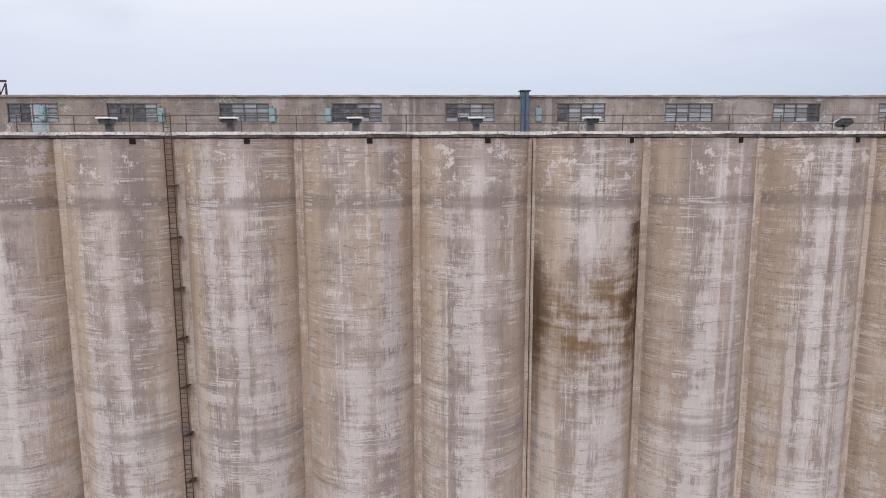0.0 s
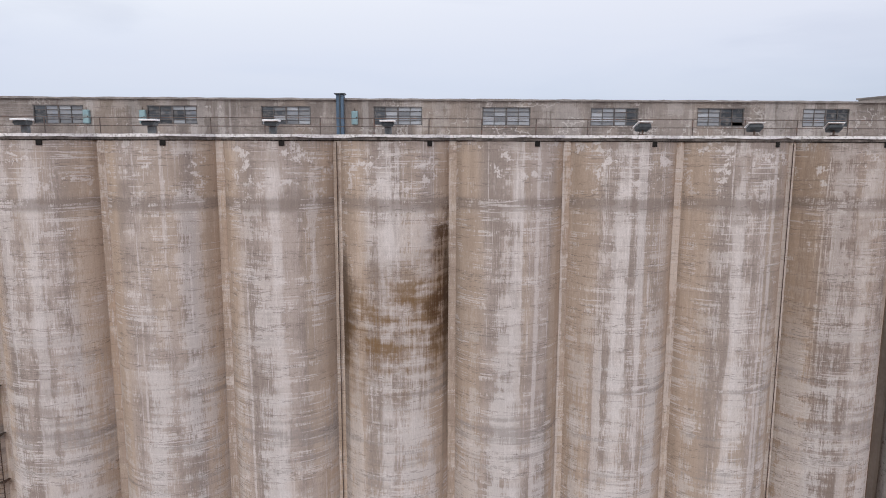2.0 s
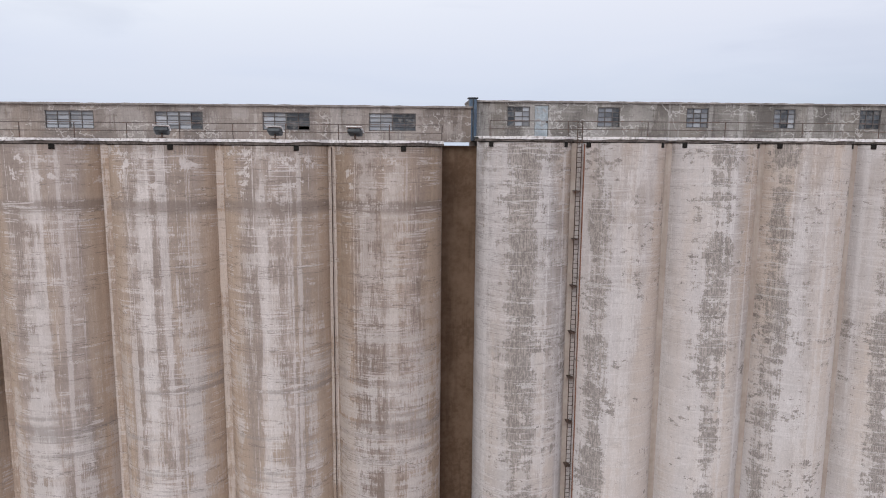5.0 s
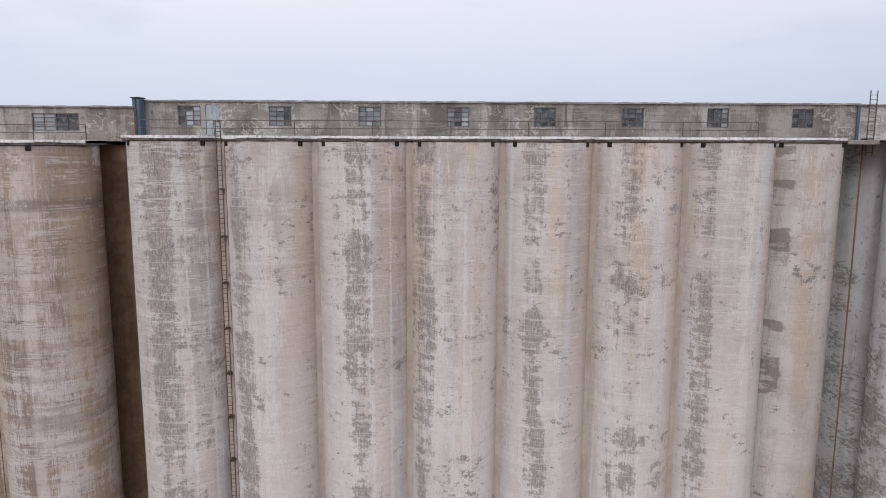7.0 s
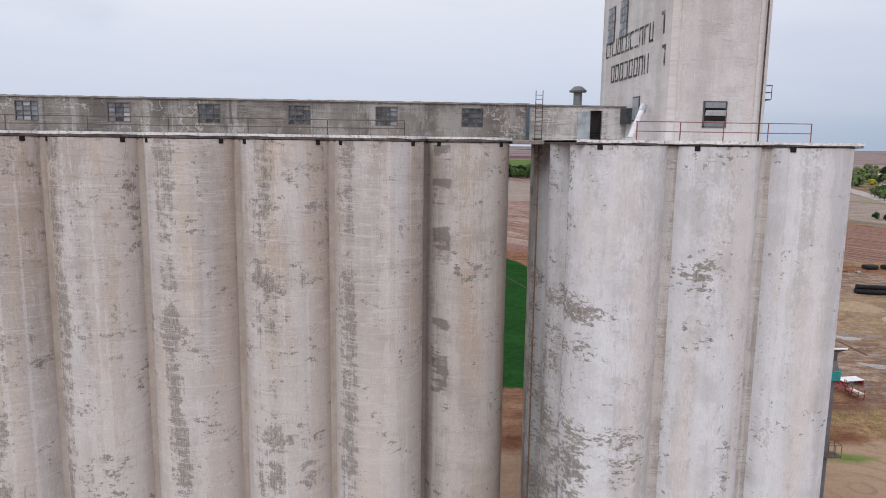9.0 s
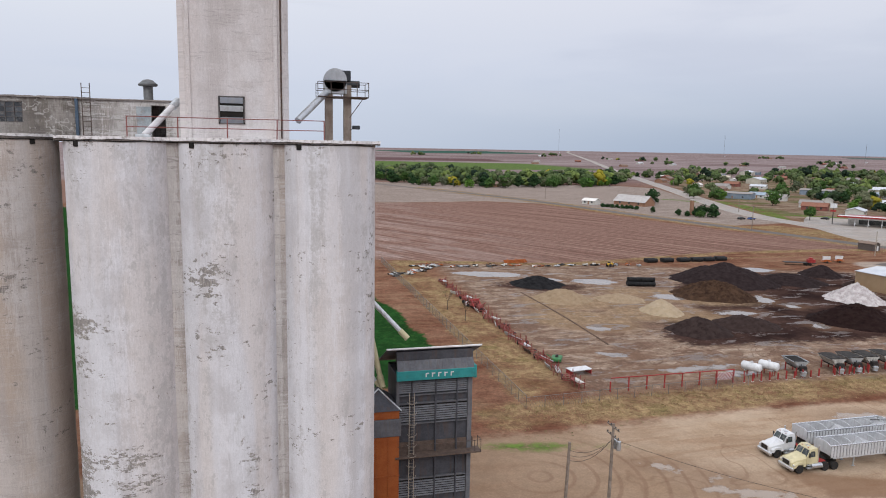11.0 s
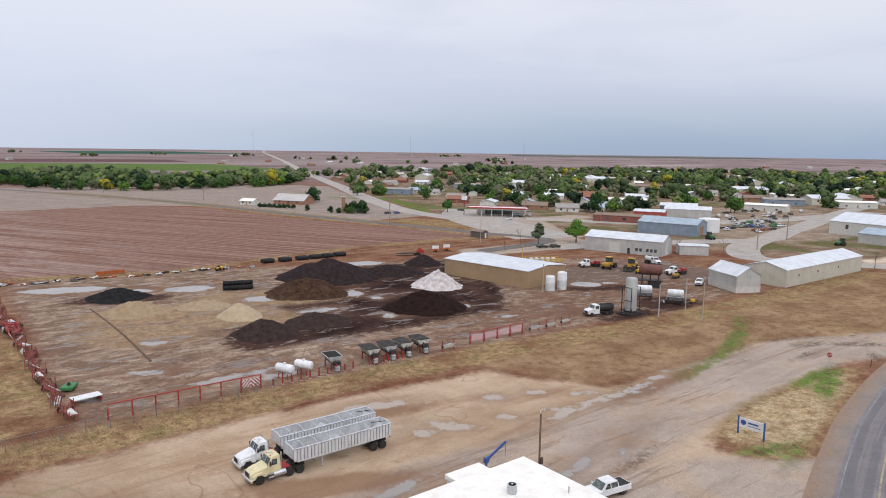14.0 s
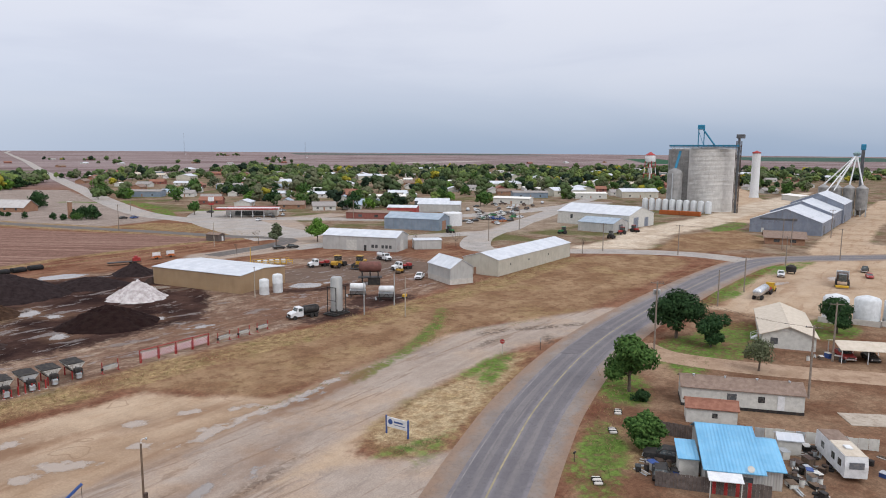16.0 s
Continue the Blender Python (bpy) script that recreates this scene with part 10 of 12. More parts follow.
s = thing("bin_catwalk", "steel catwalk with blue conveyor above the bins", "catwalk", "", pose(600, 98, 0))
part("deck", Mesh().box(2, 4.5, -20, 22, 40.0, 40.5), mat_dark_sheet, s)
part("conveyor", Mesh().box(2.6, 3.9, -20, 22, 40.6, 41.6, 0.05), mat_bin_blue, s)
for i in range(15):
    part("post", Mesh().box(2.0, 2.1, -20 + 3 * i, -19.9 + 3 * i, 40.5, 41.8), mat_iron, s)
part("tower", Mesh().box(2.3, 2.8, 0.8, 1.3, 40.5, 52).box(2.3, 2.8, 4.2, 4.7, 40.5, 52).tube((2.5, 1, 41), (2.5, 4.5, 50), 0.15), mat_bin_blue, s)
part("head", Mesh().box(1.4, 4.0, 1.0, 5.0, 51.0, 54.0, 0.4), mat_bin_blue, s)
part("spout", Mesh().tube((2.6, 2.0, 51.5), (2.6, -5.5, 41.5), 0.5, seg=8), mat_bin_blue, s)
s = thing("bucket_elevator", "dark lattice leg tower beside the big bins", "grain elevator leg", "", pose(604, 78.5, 0))
for x in (-1.3, 1.3):
    for y in (-1.3, 1.3):
        part("post", Mesh().box(x - 0.15, x + 0.15, y - 0.15, y + 0.15, 0, 44), mat_iron, s)
for i in range(14):
    part("brace", Mesh().tube((-1.3, -1.3, 3 * i + 0.5), (1.3, -1.3, 3 * i + 3.3), 0.09, seg=5).tube((-1.3, -1.3, 3 * i + 3.3), (1.3, -1.3, 3 * i + 0.5), 0.09, seg=5), mat_iron, s)
part("leg_casing", Mesh().box(-0.5, 0.5, -0.6, 0.6, 0, 46), mat_dark_sheet, s)
part("head", Mesh().box(-1.2, 1.2, -3.2, 1.6, 45.5, 48.0, 0.3), mat_dark_sheet, s)
for i in range(10):
    s = thing("nurse_tank", "white upright liquid tank in a long row", "tank", "row of white tanks", pose(596 - 0.8 * i, 132 - 4.6 * i, 0))
    part("shell", Mesh().lathe([(1.9, 0), (1.9, 6.4), (1.5, 7.2), (0.4, 7.5)], 22), mat_poly, s, smooth=True)
    part("lid", Mesh().lathe([(0.4, 7.4), (0.4, 7.7)], 10), mat_galv, s)
for y0, y1 in ((113, 101.5), (101, 89.2)):
    s = thing("freight_container", "rust-orange open freight container", "container", "orange containers", pose(566.5, (y0 + y1) / 2, 0))
    part("body", Mesh().box(-1.3, 1.3, (y1 - y0) / 2, (y0 - y1) / 2, 0.15, 2.6, 0.05), mat_orange, s)
    for k in range(12):
        yy = (y1 - y0) / 2 + (y0 - y1) * (k + 0.5) / 12
        part("rib", Mesh().box(-1.38, -1.3, yy - 0.15, yy + 0.15, 0.2, 2.5), mat_orange, s)
# towers on the skyline
s = thing("standpipe", "tall white standpipe with a red cap", "water tower", "", pose(775, 100.4, 0))
part("shell", Mesh().lathe([(3.9, 0), (3.4, 3), (3.2, 36.6)], 32), mat_white, s, smooth=True)
part("cap", Mesh().lathe([(3.5, 36.4), (3.5, 37.2), (0.4, 38.6)], 32), mat_redpaint, s, smooth=True)
s = thing("water_tower", "white and red water tower on braced legs", "water tower", "", pose(905, 232, 0))
part("tank", Mesh().lathe([(1.2, 24.5), (5.2, 26.5), (5.5, 28), (5.5, 33), (5.2, 33.4)], 32), mat_white, s, smooth=True)
part("roof", Mesh().lathe([(5.7, 33.3), (5.5, 33.6), (0.3, 37)], 32), mat_redpaint, s, smooth=True)
for a in range(4):
    c, q = math.cos(a * math.pi / 2 + 0.6), math.sin(a * math.pi / 2 + 0.6)
    for k in range(4):
        f = lambda z: 7.2 - 1.9 * z / 27
        z0, z1 = 27 * k / 4, 27 * (k + 1) / 4
        part("leg", Mesh().tube((c * f(z0), q * f(z0), z0), (c * f(z1), q * f(z1), z1), 0.45, seg=6), mat_white if k % 2 == 0 else mat_redpaint, s)
        c2, q2 = math.cos((a + 1) * math.pi / 2 + 0.6), math.sin((a + 1) * math.pi / 2 + 0.6)
        part("brace", Mesh().tube((c * f(z1), q * f(z1), z1), (c2 * f(z1), q2 * f(z1), z1), 0.18, seg=5), mat_redpaint, s)
part("riser", Mesh().tube((0, 0, 0), (0, 0, 25), 0.8, seg=10), mat_white, s)
for x, y, h in ((1570, 3357, 118), (2110, 2760, 96), (2020, 1900, 60)):
    s = thing("radio_mast", "thin far-off radio mast", "mast", "radio masts", pose(x, y, swell(x, y)))
    part("mast", Mesh().box(-0.3, 0.3, -0.3, 0.3, 0, h), mat_ventgrey, s)
    part("base_hut", Mesh().box(4, 8, -2, 2, 0, 3), mat_white, s)

# ---- filling station ----
s = thing("filling_station", "filling station with a red-edged canopy", "filling station", "", pose(404, 290, 0, 0, 0, -50))
part("canopy", Mesh().box(-17, 17, -7, 1.5, 4.6, 5.0, 0.05), mat_white, s)
part("canopy_edge", Mesh().box(-17.1, 17.1, -7.15, -7.0, 4.35, 5.15, 0.02).box(-17.15, -17, -7.1, 1.5, 4.35, 5.15, 0.02), mat_redpaint, s, "red canopy edge")
for x in (-9, -3, 3, 9):
    part("column", Mesh().box(x - 0.2, x + 0.2, -5.2, -4.8, 0, 4.6), mat_white, s)
    pm = part("pump", Mesh().box(x - 0.4, x + 0.4, -4.4, -3.6, 0, 1.7, 0.06), mat_chassis, s)
    part("pump_face", Mesh().box(x - 0.3, x + 0.3, -4.43, -4.4, 0.9, 1.5), mat_lampwhite, pm)
part("shop_wall", Mesh().box(-13, 15, 3.5, 12, 0, 4.0), mat_offwhite, s)
part("shop_front", Mesh().box(-8, 8, 3.42, 3.5, 0.4, 2.8), mat_glass, s)
part("shop_roof", Mesh().box(-13.4, 15.4, 3.1, 12.4, 4.0, 4.6, 0.05), mat_redpaint, s)
s = thing("price_sign", "tall filling station sign with pale and red panels", "sign", "", pose(389.8, 303.7, 0, 0, 0, -50))
part("post", Mesh().box(-0.2, 0.2, -0.15, 0.15, 0, 11), mat_chassis, s)
part("upper_panel", Mesh().box(-1.6, 1.6, -0.2, 0.2, 8.6, 11.0, 0.05), mat_white, s)
part("lower_panel", Mesh().box(-1.4, 1.4, -0.2, 0.2, 6.6, 7.6, 0.05), mat_redpaint, s)
rng = random.Random(8)
for x, y, pt, lab, a in ((354.0, 330, mat_chassis, "dark car stopped at the junction", 10), (359.4, 328.6, mat_blue_paint, "blue car at the junction", 12), (392, 268, mat_white, "white car on the forecourt", 30), (414, 284, mat_white, "white car beside the shop", 40), (409, 276, mat_chassis, "black car at the pumps", 50), (419, 279, mat_galv, "silver car beside the shop", 40), (405, 325, mat_chassis, "dark car on the pale road", 100), (352, 168, mat_blue_paint, "blue truck on the side street", -30), (438, 300, mat_galv, "silver car by the house", 10), (326, 180, mat_chassis, "black car under the trees", -20), (331, 178, mat_chassis, "black car under the trees", -20), (436, 640, mat_chassis, "dark car far up the road", 65)):
    car(pose(x, y, 0.06, 0, 0, a), pt, lab)


# ---- the near houses south of the highway ----
def yardstuff(x, y, seed, n, spread):
    """Loose things in a cluttered yard, each its own small object."""
    rng = random.Random(seed)
    mats = [mat_chassis, mat_offwhite, mat_galv, mat_blue_paint, mat_iron, mat_wood, mat_lampdark, mat_tyre]
    for _ in range(n):
        px, py = x + rng.uniform(-spread[0], spread[0]), y + rng.uniform(-spread[1], spread[1])
        k, mt = rng.randrange(4), rng.choice(mats)
        if k == 0:
            s = thing("storage_crate", "old crate among the yard clutter", "crate", "yard clutter", pose(px, py, 0, 0, 0, rng.uniform(0, 90)))
            w, h = rng.uniform(0.3, 0.7), rng.uniform(0.4, 1.1)
            part("box", Mesh().box(-w, w, -w * 0.7, w * 0.7, 0, h, 0.04), mt, s)
            part("lid", Mesh().box(-w - 0.04, w + 0.04, -w * 0.7 - 0.04, w * 0.7 + 0.04, h, h + 0.07, 0.02), rng.choice(mats), s)
        elif k == 1:
            s = thing("drum", "steel drum among the yard clutter", "drum", "yard clutter", pose(px, py, 0))
            part("shell", Mesh().lathe([(0.29, 0), (0.30, 0.3), (0.31, 0.33), (0.30, 0.36), (0.29, 0.88)], 14), mt, s, smooth=True)
            part("rim", Mesh().lathe([(0.3, 0.86), (0.3, 0.9)], 14), mat_iron, s)
        elif k == 2:
            s = thing("tyre_stack", "stack of worn tyres", "tyres", "yard clutter", pose(px, py, 0))
            for j in range(rng.randint(1, 4)):
                part("tyre", Mesh().lathe([(0.2, 0.22 * j), (0.34, 0.22 * j), (0.38, 0.22 * j + 0.1), (0.34, 0.22 * j + 0.2), (0.2, 0.22 * j + 0.2)], 14), mat_tyre, s, smooth=True)
        else:
            s = thing("lumber_pile", "loose pile of boards and pipe", "lumber", "yard clutter", pose(px, py, 0, 0, 0, rng.uniform(0, 180)))
            for j in range(5):
                part("board", Mesh().box(-1.1 + 0.2 * rng.random(), 1.1, -0.4 + 0.17 * j, -0.27 + 0.17 * j, 0.04 + 0.08 * (j % 2), 0.12 + 0.08 * (j % 2), 0.01), rng.choice([mat_palewood, mat_wood, mat_galv, mat_offwhite]), s)


mh = shed("mobile_home", "long off-white mobile home with a brown shingle roof", pose(254.3, 2.4, 0, 0, 0, -69.5), 16.6, 5.4, 2.9, 3.9, mat_offwhite, mat_roof_brown, base=0.45, basemat=mat_chassis, doors=(("s", 5.2, 0.95, 0.5, 2.1, mat_white),), windows=(("s", -1.4, 1.3, 1.4, 1.0, K), ("s", 2.6, 0.9, 1.4, 0.9, K)), category="mobile home")
for i in range(4):
    part("roof_vent", Mesh().lathe([(0.14, 3.9), (0.14, 4.15), (0.2, 4.2)], 10, x=-6.5 + 4.4 * i, y=-0.2), mat_galv, mh)
shed("garden_shed", "small white shed with a rust-red roof", pose(245.2, 4.2, 0, 0, 0, -69.5), 6.6, 3.0, 2.2, 3.0, mat_offwhite, mat_roof_rust, windows=(("s", 0.4, 0.7, 0.9, 0.7, K),), category="shed")
# blue-roofed house: main gable, side wing, porch
bh = thing("bungalow", "small pale house with a sky-blue metal roof", "house", "", pose(232.9, -0.2, 0, 0, 0, -68))
part("wall", Mesh().prism([(-8.2, 0), (3.2, 0), (3.2, 2.75), (0, 4.35), (-8.2, 2.4)], -3.1, 2.9, 0), mat_grey_sheet, bh)
for k in range(2):
    part("roof_slope", Mesh().prism([(-8.7, 2.34), (0.02, 4.44), (0.02, 4.54), (-8.7, 2.44)] if k == 0 else [(-0.02, 4.46), (3.7, 2.6), (3.7, 2.7), (-0.02, 4.56)], -3.4, 3.2, 0), mat_skyblue_roof, bh)
for k in range(17):
    part("roof_rib", Mesh().prism([(-8.7, 2.44), (0.0, 4.54), (0.0, 4.58), (-8.7, 2.48)], -3.36 + 0.4 * k, -3.32 + 0.4 * k, 0), mat_skyblue_roof, bh)
part("side_wing", Mesh().box(3.22, 5.2, -7.0, 1.2, 0, 2.3), mat_grey_sheet, bh)
part("wing_roof", Mesh().prism([(-7.5, 2.32), (-1.6, 3.72), (1.6, 2.6), (1.6, 2.7), (-1.6, 3.82), (-7.5, 2.42)], 3.22, 5.5, 0), mat_skyblue_roof, bh)
part("porch", Mesh().box(-5.6, -3.42, -5.8, -1.9, 0, 2.25), mat_offwhite, bh)
part("porch_roof", Mesh().prism([(-6.2, 2.28), (-1.5, 2.75), (-1.5, 2.85), (-6.2, 2.38)], -5.8, -3.42, 0), mat_skyblue_roof, bh, "lower blue porch roof")
part("awning", Mesh().prism([(-10.4, 1.95), (-8.75, 2.25), (-8.75, 2.33), (-10.4, 2.03)], -3.0, 0.6, 0), mat_white, bh, "white sheet awning")
for x in (-2.8, 0.4):
    part("awning_post", Mesh().box(x - 0.05, x + 0.05, -10.3, -10.2, 0, 1.97), mat_offwhite, bh)
for x in (-1.6, 1.4):
    part("window", Mesh().box(x - 0.5, x + 0.5, -8.24, -8.19, 0.9, 1.8), K, bh)
part("dish", Mesh().lathe([(0.05, 0), (0.3, 0.08), (0.38, 0.2)], 14, m=pose(1.6, -8.2, 2.7, 50, 0, 0)), mat_offwhite, bh, "small satellite dish")
shed("house", "tan-roofed grey house with white trim", pose(300.3, 3.6, 0, 0, 0, 13.5), 22.5, 9.2, 3.0, 4.7, mat_offwhite, mat_roof_beige, windows=(("w", 2.5, 1.3, 1.2, 1.2, K), ("s", -4, 1.1, 1.2, 1.1, K), ("s", 4, 1.1, 1.2, 1.1, K)), doors=(("n", -6, 1.0, 0.4, 2.1, mat_white),), base=0.4, basemat=mat_brick, category="house", over=0.5)
s = thing("porch_steps", "white wooden porch steps with rails", "steps", "", pose(295.5, 7.6, 0, 0, 0, 13.5))
for k in range(4):
    part("step", Mesh().box(-0.7, 0.7, 0.3 * k, 0.3 * k + 0.3, 0, 0.7 - 0.17 * k), mat_white, s)
for x in (-0.7, 0.7):
    part("rail", Mesh().tube((x, 0, 1.6), (x, 1.2, 1.0), 0.04, seg=6).tube((x, 0, 0), (x, 0, 1.6), 0.04, seg=6).tube((x, 1.2, 0), (x, 1.2, 1.0), 0.04, seg=6), mat_white, s)
s = thing("carport", "open carport with a beige metal roof", "carport", "", pose(291.5, -10.6, 0, 0, 0, -66))
part("roof", Mesh().prism([(-3.6, 2.4), (0, 3.2), (3.6, 2.4), (3.6, 2.5), (0, 3.32), (-3.6, 2.5)], -4.6, 4.6, 0), mat_roof_beige, s)
for x in (-4.3, 0, 4.3):
    for y in (-3.4, 3.4):
        part("post", Mesh().box(x - 0.05, x + 0.05, y - 0.05, y + 0.05, 0, 2.45), mat_white, s)
pickup(pose(290.5, -8.2, 0, 0, 0, 205), mat_redpaint, "dark red pickup under the carport")
car(pose(291.8, -12.2, 0, 0, 0, 205), mat_chassis, "black car under the carport")
rv = thing("travel_trailer", "white travel trailer with a tan roof", "caravan", "", pose(239.0, -12.2, 0, 0, 0, 27))
part("body", Mesh().prism([(-4.2, 0.6), (4.0, 0.6), (4.3, 1.4), (4.1, 3.0), (-4.0, 3.1), (-4.3, 2.0)], -1.25, 1.25, 1), mat_white, rv)
part("roof", Mesh().box(-4.0, 0.5, -1.2, 1.2, 3.1, 3.16, 0.02), mat_roof_beige, rv)
part("roof_rear", Mesh().box(0.5, 4.0, -1.2, 1.2, 3.07, 3.13, 0.02), mat_roof_brown, rv)
for x in (-2.8, -1.0, 2.0):
    part("window", Mesh().box(x - 0.45, x + 0.45, 1.25, 1.27, 1.5, 2.3, 0.0), mat_glass, rv)
part("end_window", Mesh().box(-4.33, -4.24, -0.8, 0.8, 1.7, 2.5, 0.02), mat_pane_grey, rv)
part("hatch", Mesh().box(-2.2, -1.2, -0.4, 0.4, 3.16, 3.36, 0.05), mat_white, rv)
for y in (-1.1, 1.1):
    for x in (-0.4, 0.5):
        wheel(rv, x, y, 0.36, 0.22)
shed("garden_shed", "small pale metal shed among yard clutter", pose(240.2, -6.4, 0, 0, 0, -70), 2.6, 2.2, 1.9, 2.3, mat_offwhite, mat_white_roof_x)
s = thing("rail_fence", "low pale sheet fence behind the yard", "fence", "plank fences", pose(244.5, -9.0, 0, 0, 0, -72))
for i in range(12):
    part("panel", Mesh().box(-7.2 + 1.2 * i, -6.05 + 1.2 * i, -0.02, 0.02, 0.1, 1.5 + 0.06 * (i % 3)), mat_offwhite if i % 4 else mat_galv, s)
s = thing("plank_fence", "dark weathered plank fence", "fence", "plank fences", pose(236.6, 7.2, 0, 0, 0, -83))
for i in range(26):
    part("plank", Mesh().box(-3.9 + 0.3 * i, -3.62 + 0.3 * i, -0.02, 0.02, 0, 1.8 + 0.05 * math.sin(i * 2.3)), mat_plankfence, s)
part("rail", Mesh().box(-3.9, 3.9, 0.02, 0.08, 0.4, 0.5).box(-3.9, 3.9, 0.02, 0.08, 1.3, 1.4), mat_plankfence, s)
s = thing("plank_fence", "dark plank fence with red lattice", "fence", "plank fences", pose(223.4, -1.4, 0, 0, 0, -72))
for i in range(30):
    part("plank", Mesh().box(-6 + 0.4 * i, -5.62 + 0.4 * i, -0.02, 0.02, 0, 1.75 + 0.05 * math.sin(i * 1.7)), mat_redpaint if 12 < i < 26 and i % 3 == 0 else mat_plankfence, s)
yardstuff(226.5, 5.0, 3, 30, (2.8, 2.2))
yardstuff(233.0, -9.6, 4, 44, (4.6, 2.2))
yardstuff(240.5, -7.2, 14, 26, (3.0, 2.6))
yardstuff(242, -12, 5, 14, (4, 5))
yardstuff(287, -6, 6, 8, (2.5, 4))
pickup(pose(228.6, 5.0, 0, 0, 0, 100), mat_chassis, "old dark pickup among the yard clutter")
car(pose(224.3, 4.6, 0, 0, 0, 20), mat_chassis, "dark car half hidden by the fence")
for x, y, a in ((233.4, 13.8, 30), (240.4, 15.7, 20), (218.6, 9.9, 35)):
    s = thing("culvert_headwall", "pale concrete culvert end under the drive", "culvert", "drive culverts", pose(x, y, 0, 0, 0, a))
    part("slab", Mesh().box(-0.9, 0.9, -0.5, 0.5, 0.02, 0.35, 0.1), mat_concrete, s)
    for k in (-0.45, 0.45):
        part("pipe_mouth", Mesh().tube((k, -0.56, 0.2), (k, 0.56, 0.2), 0.2, seg=12), mat_black, s)
mat_oldpad = surf("stained_concrete_pad", (0.30, 0.255, 0.205), (0.40, 0.345, 0.285), 1.5, 0.9, dirt=(0.20, 0.14, 0.10), amount=0.6)
s = thing("concrete_pad", "bare cracked concrete pad", "slab", "", pose(258.5, -14.5, 0, 0, 0, -62))
part("slab", Mesh().box(-3.8, 3.8, -2.4, 2.4, 0, 0.08, 0.03), mat_oldpad, s)
s = thing("mailbox", "black mailbox on a wooden post", "mailbox", "", pose(222.0, 14.2, 0))
part("post", Mesh().box(-0.05, 0.05, -0.05, 0.05, 0, 1.05), mat_wood, s)
part("box", Mesh().box(-0.28, 0.28, -0.1, 0.1, 1.05, 1.3, 0.05), mat_chassis, s)
for x, y in ((322.0, -3.5), (324.0, -9.4), (325.5, -15.0)):
    s = thing("liquid_tank", "large white poly tank in a dark bund", "tank", "white bunded tanks", pose(x, y, 0))
    part("shell", Mesh().lathe([(2.6, 0.2), (2.6, 5.2), (2.2, 5.7), (0.4, 6.2)], 30), mat_poly, s, smooth=True)
    part("bund", Mesh().box(-3.1, -2.9, -3.0, 3.0, 0, 1.2).box(-3.1, 3.1, -3.0, -2.85, 0, 1.2), mat_concrete, s)
# lot across the highway
s = thing("tanker_trailer", "silver tanker trailer with a yellow tractor unit", "trailer", "", pose(340.6, 14.9, 0, 0, 0, -3))
htank(s, "tank", -5.5, 3.5, 0, 1.9, 1.1, mat_chrome)
for x in (-4.6, -3.4):
    for y in (-0.9, 0.9):
        wheel(s, x, y, 0.5, 0.5)
part("frame", Mesh().box(-5.2, 3.5, -0.5, 0.5, 0.7, 1.0), mat_chassis, s)
work_truck(pose(347.6, 14.5, 0, 0, 0, -3), "yellow-orange tractor unit at a tanker", mat_yellow_paint, None)
pickup(pose(376.8, 16.2, 0, 0, 0, 190), mat_white, "silver pickup on the dirt lot")
s = thing("nurse_trailer", "black poly tank on a small trailer", "trailer", "", pose(384.0, 14.5, 0))
part("tank", Mesh().lathe([(1.5, 0.7), (1.5, 2.2), (0.5, 2.8)], 20), mat_tyre, s, smooth=True)
for y in (-1.0, 1.0):
    wheel(s, 0, y, 0.4, 0.25)
s = thing("combine_harvester", "red and grey field sprayer with black tyres", "harvester", "", pose(370, -0.6, 0, 0, 0, 185))
part("body", Mesh().box(-3, 2.2, -1.4, 1.4, 1.7, 3.6, 0.2), mat_iron, s)
part("cab", Mesh().box(2.0, 3.8, -1.0, 1.0, 1.9, 3.9, 0.1), mat_glass, s)
part("header", Mesh().box(3.8, 4.8, -1.6, 1.6, 0.3, 0.9, 0.1), mat_yellow_paint, s)
part("boom", Mesh().box(-3.4, -3.0, -1.6, 1.6, 1.2, 4.0, 0.05), mat_galv, s)
for y in (-1.5, 1.5):
    wheel(s, 2.2, y, 0.9, 0.6)
    wheel(s, -2.0, y, 0.9, 0.5)
car(pose(390, -6, 0, 0, 0, 190), mat_redpaint, "dark red car on the dirt lot")
pickup(pose(402, -4, 0, 0, 0, 180), mat_chassis, "black pickup at the back of the lot")

# ---- poles and wires ----
POLES = [(275.2, 21.8, 13.2), (263.2, -5.8, 11.4), (287.0, -6.6, 10.8), (322.0, 21.5, 9.0), (345.2, 20.2, 9.5), (395.6, 80.4, 10.5), (402.3, 54.4, 11.0), (398.8, 18.3, 10.0), (440.5, 26.0, 12.0), (452.0, 24.5, 11.5), (425.0, 5.0, 11.0), (495.0, 15.0, 12.5), (323.0, 281.7, 12.0), (404, 268, 9.5), (430, 236, 10), (395, 130, 9.5), (440, 140, 10), (300, 480, 9), (262, 600, 9), (470, 545, 11), (515, 650, 11), (384, 372, 8)]
for x, y, h in POLES:
    utility_pole(pose(x, y, 0, 0, 0, 20), h, "wooden utility pole with a crossarm", 1 if h > 9.2 else 0, 0.0, h == 13.2)
for a, b in ((0, 1), (0, 4), (1, 2), (6, 8), (8, 11)):
    for k in (-0.9, 0.9):
        cable("overhead_cable", (POLES[a][0], POLES[a][1] + k, POLES[a][2] - 0.3), (POLES[b][0], POLES[b][1] + k, POLES[b][2] - 0.3), 1.3, "thin black overhead utility wire", 0.014)

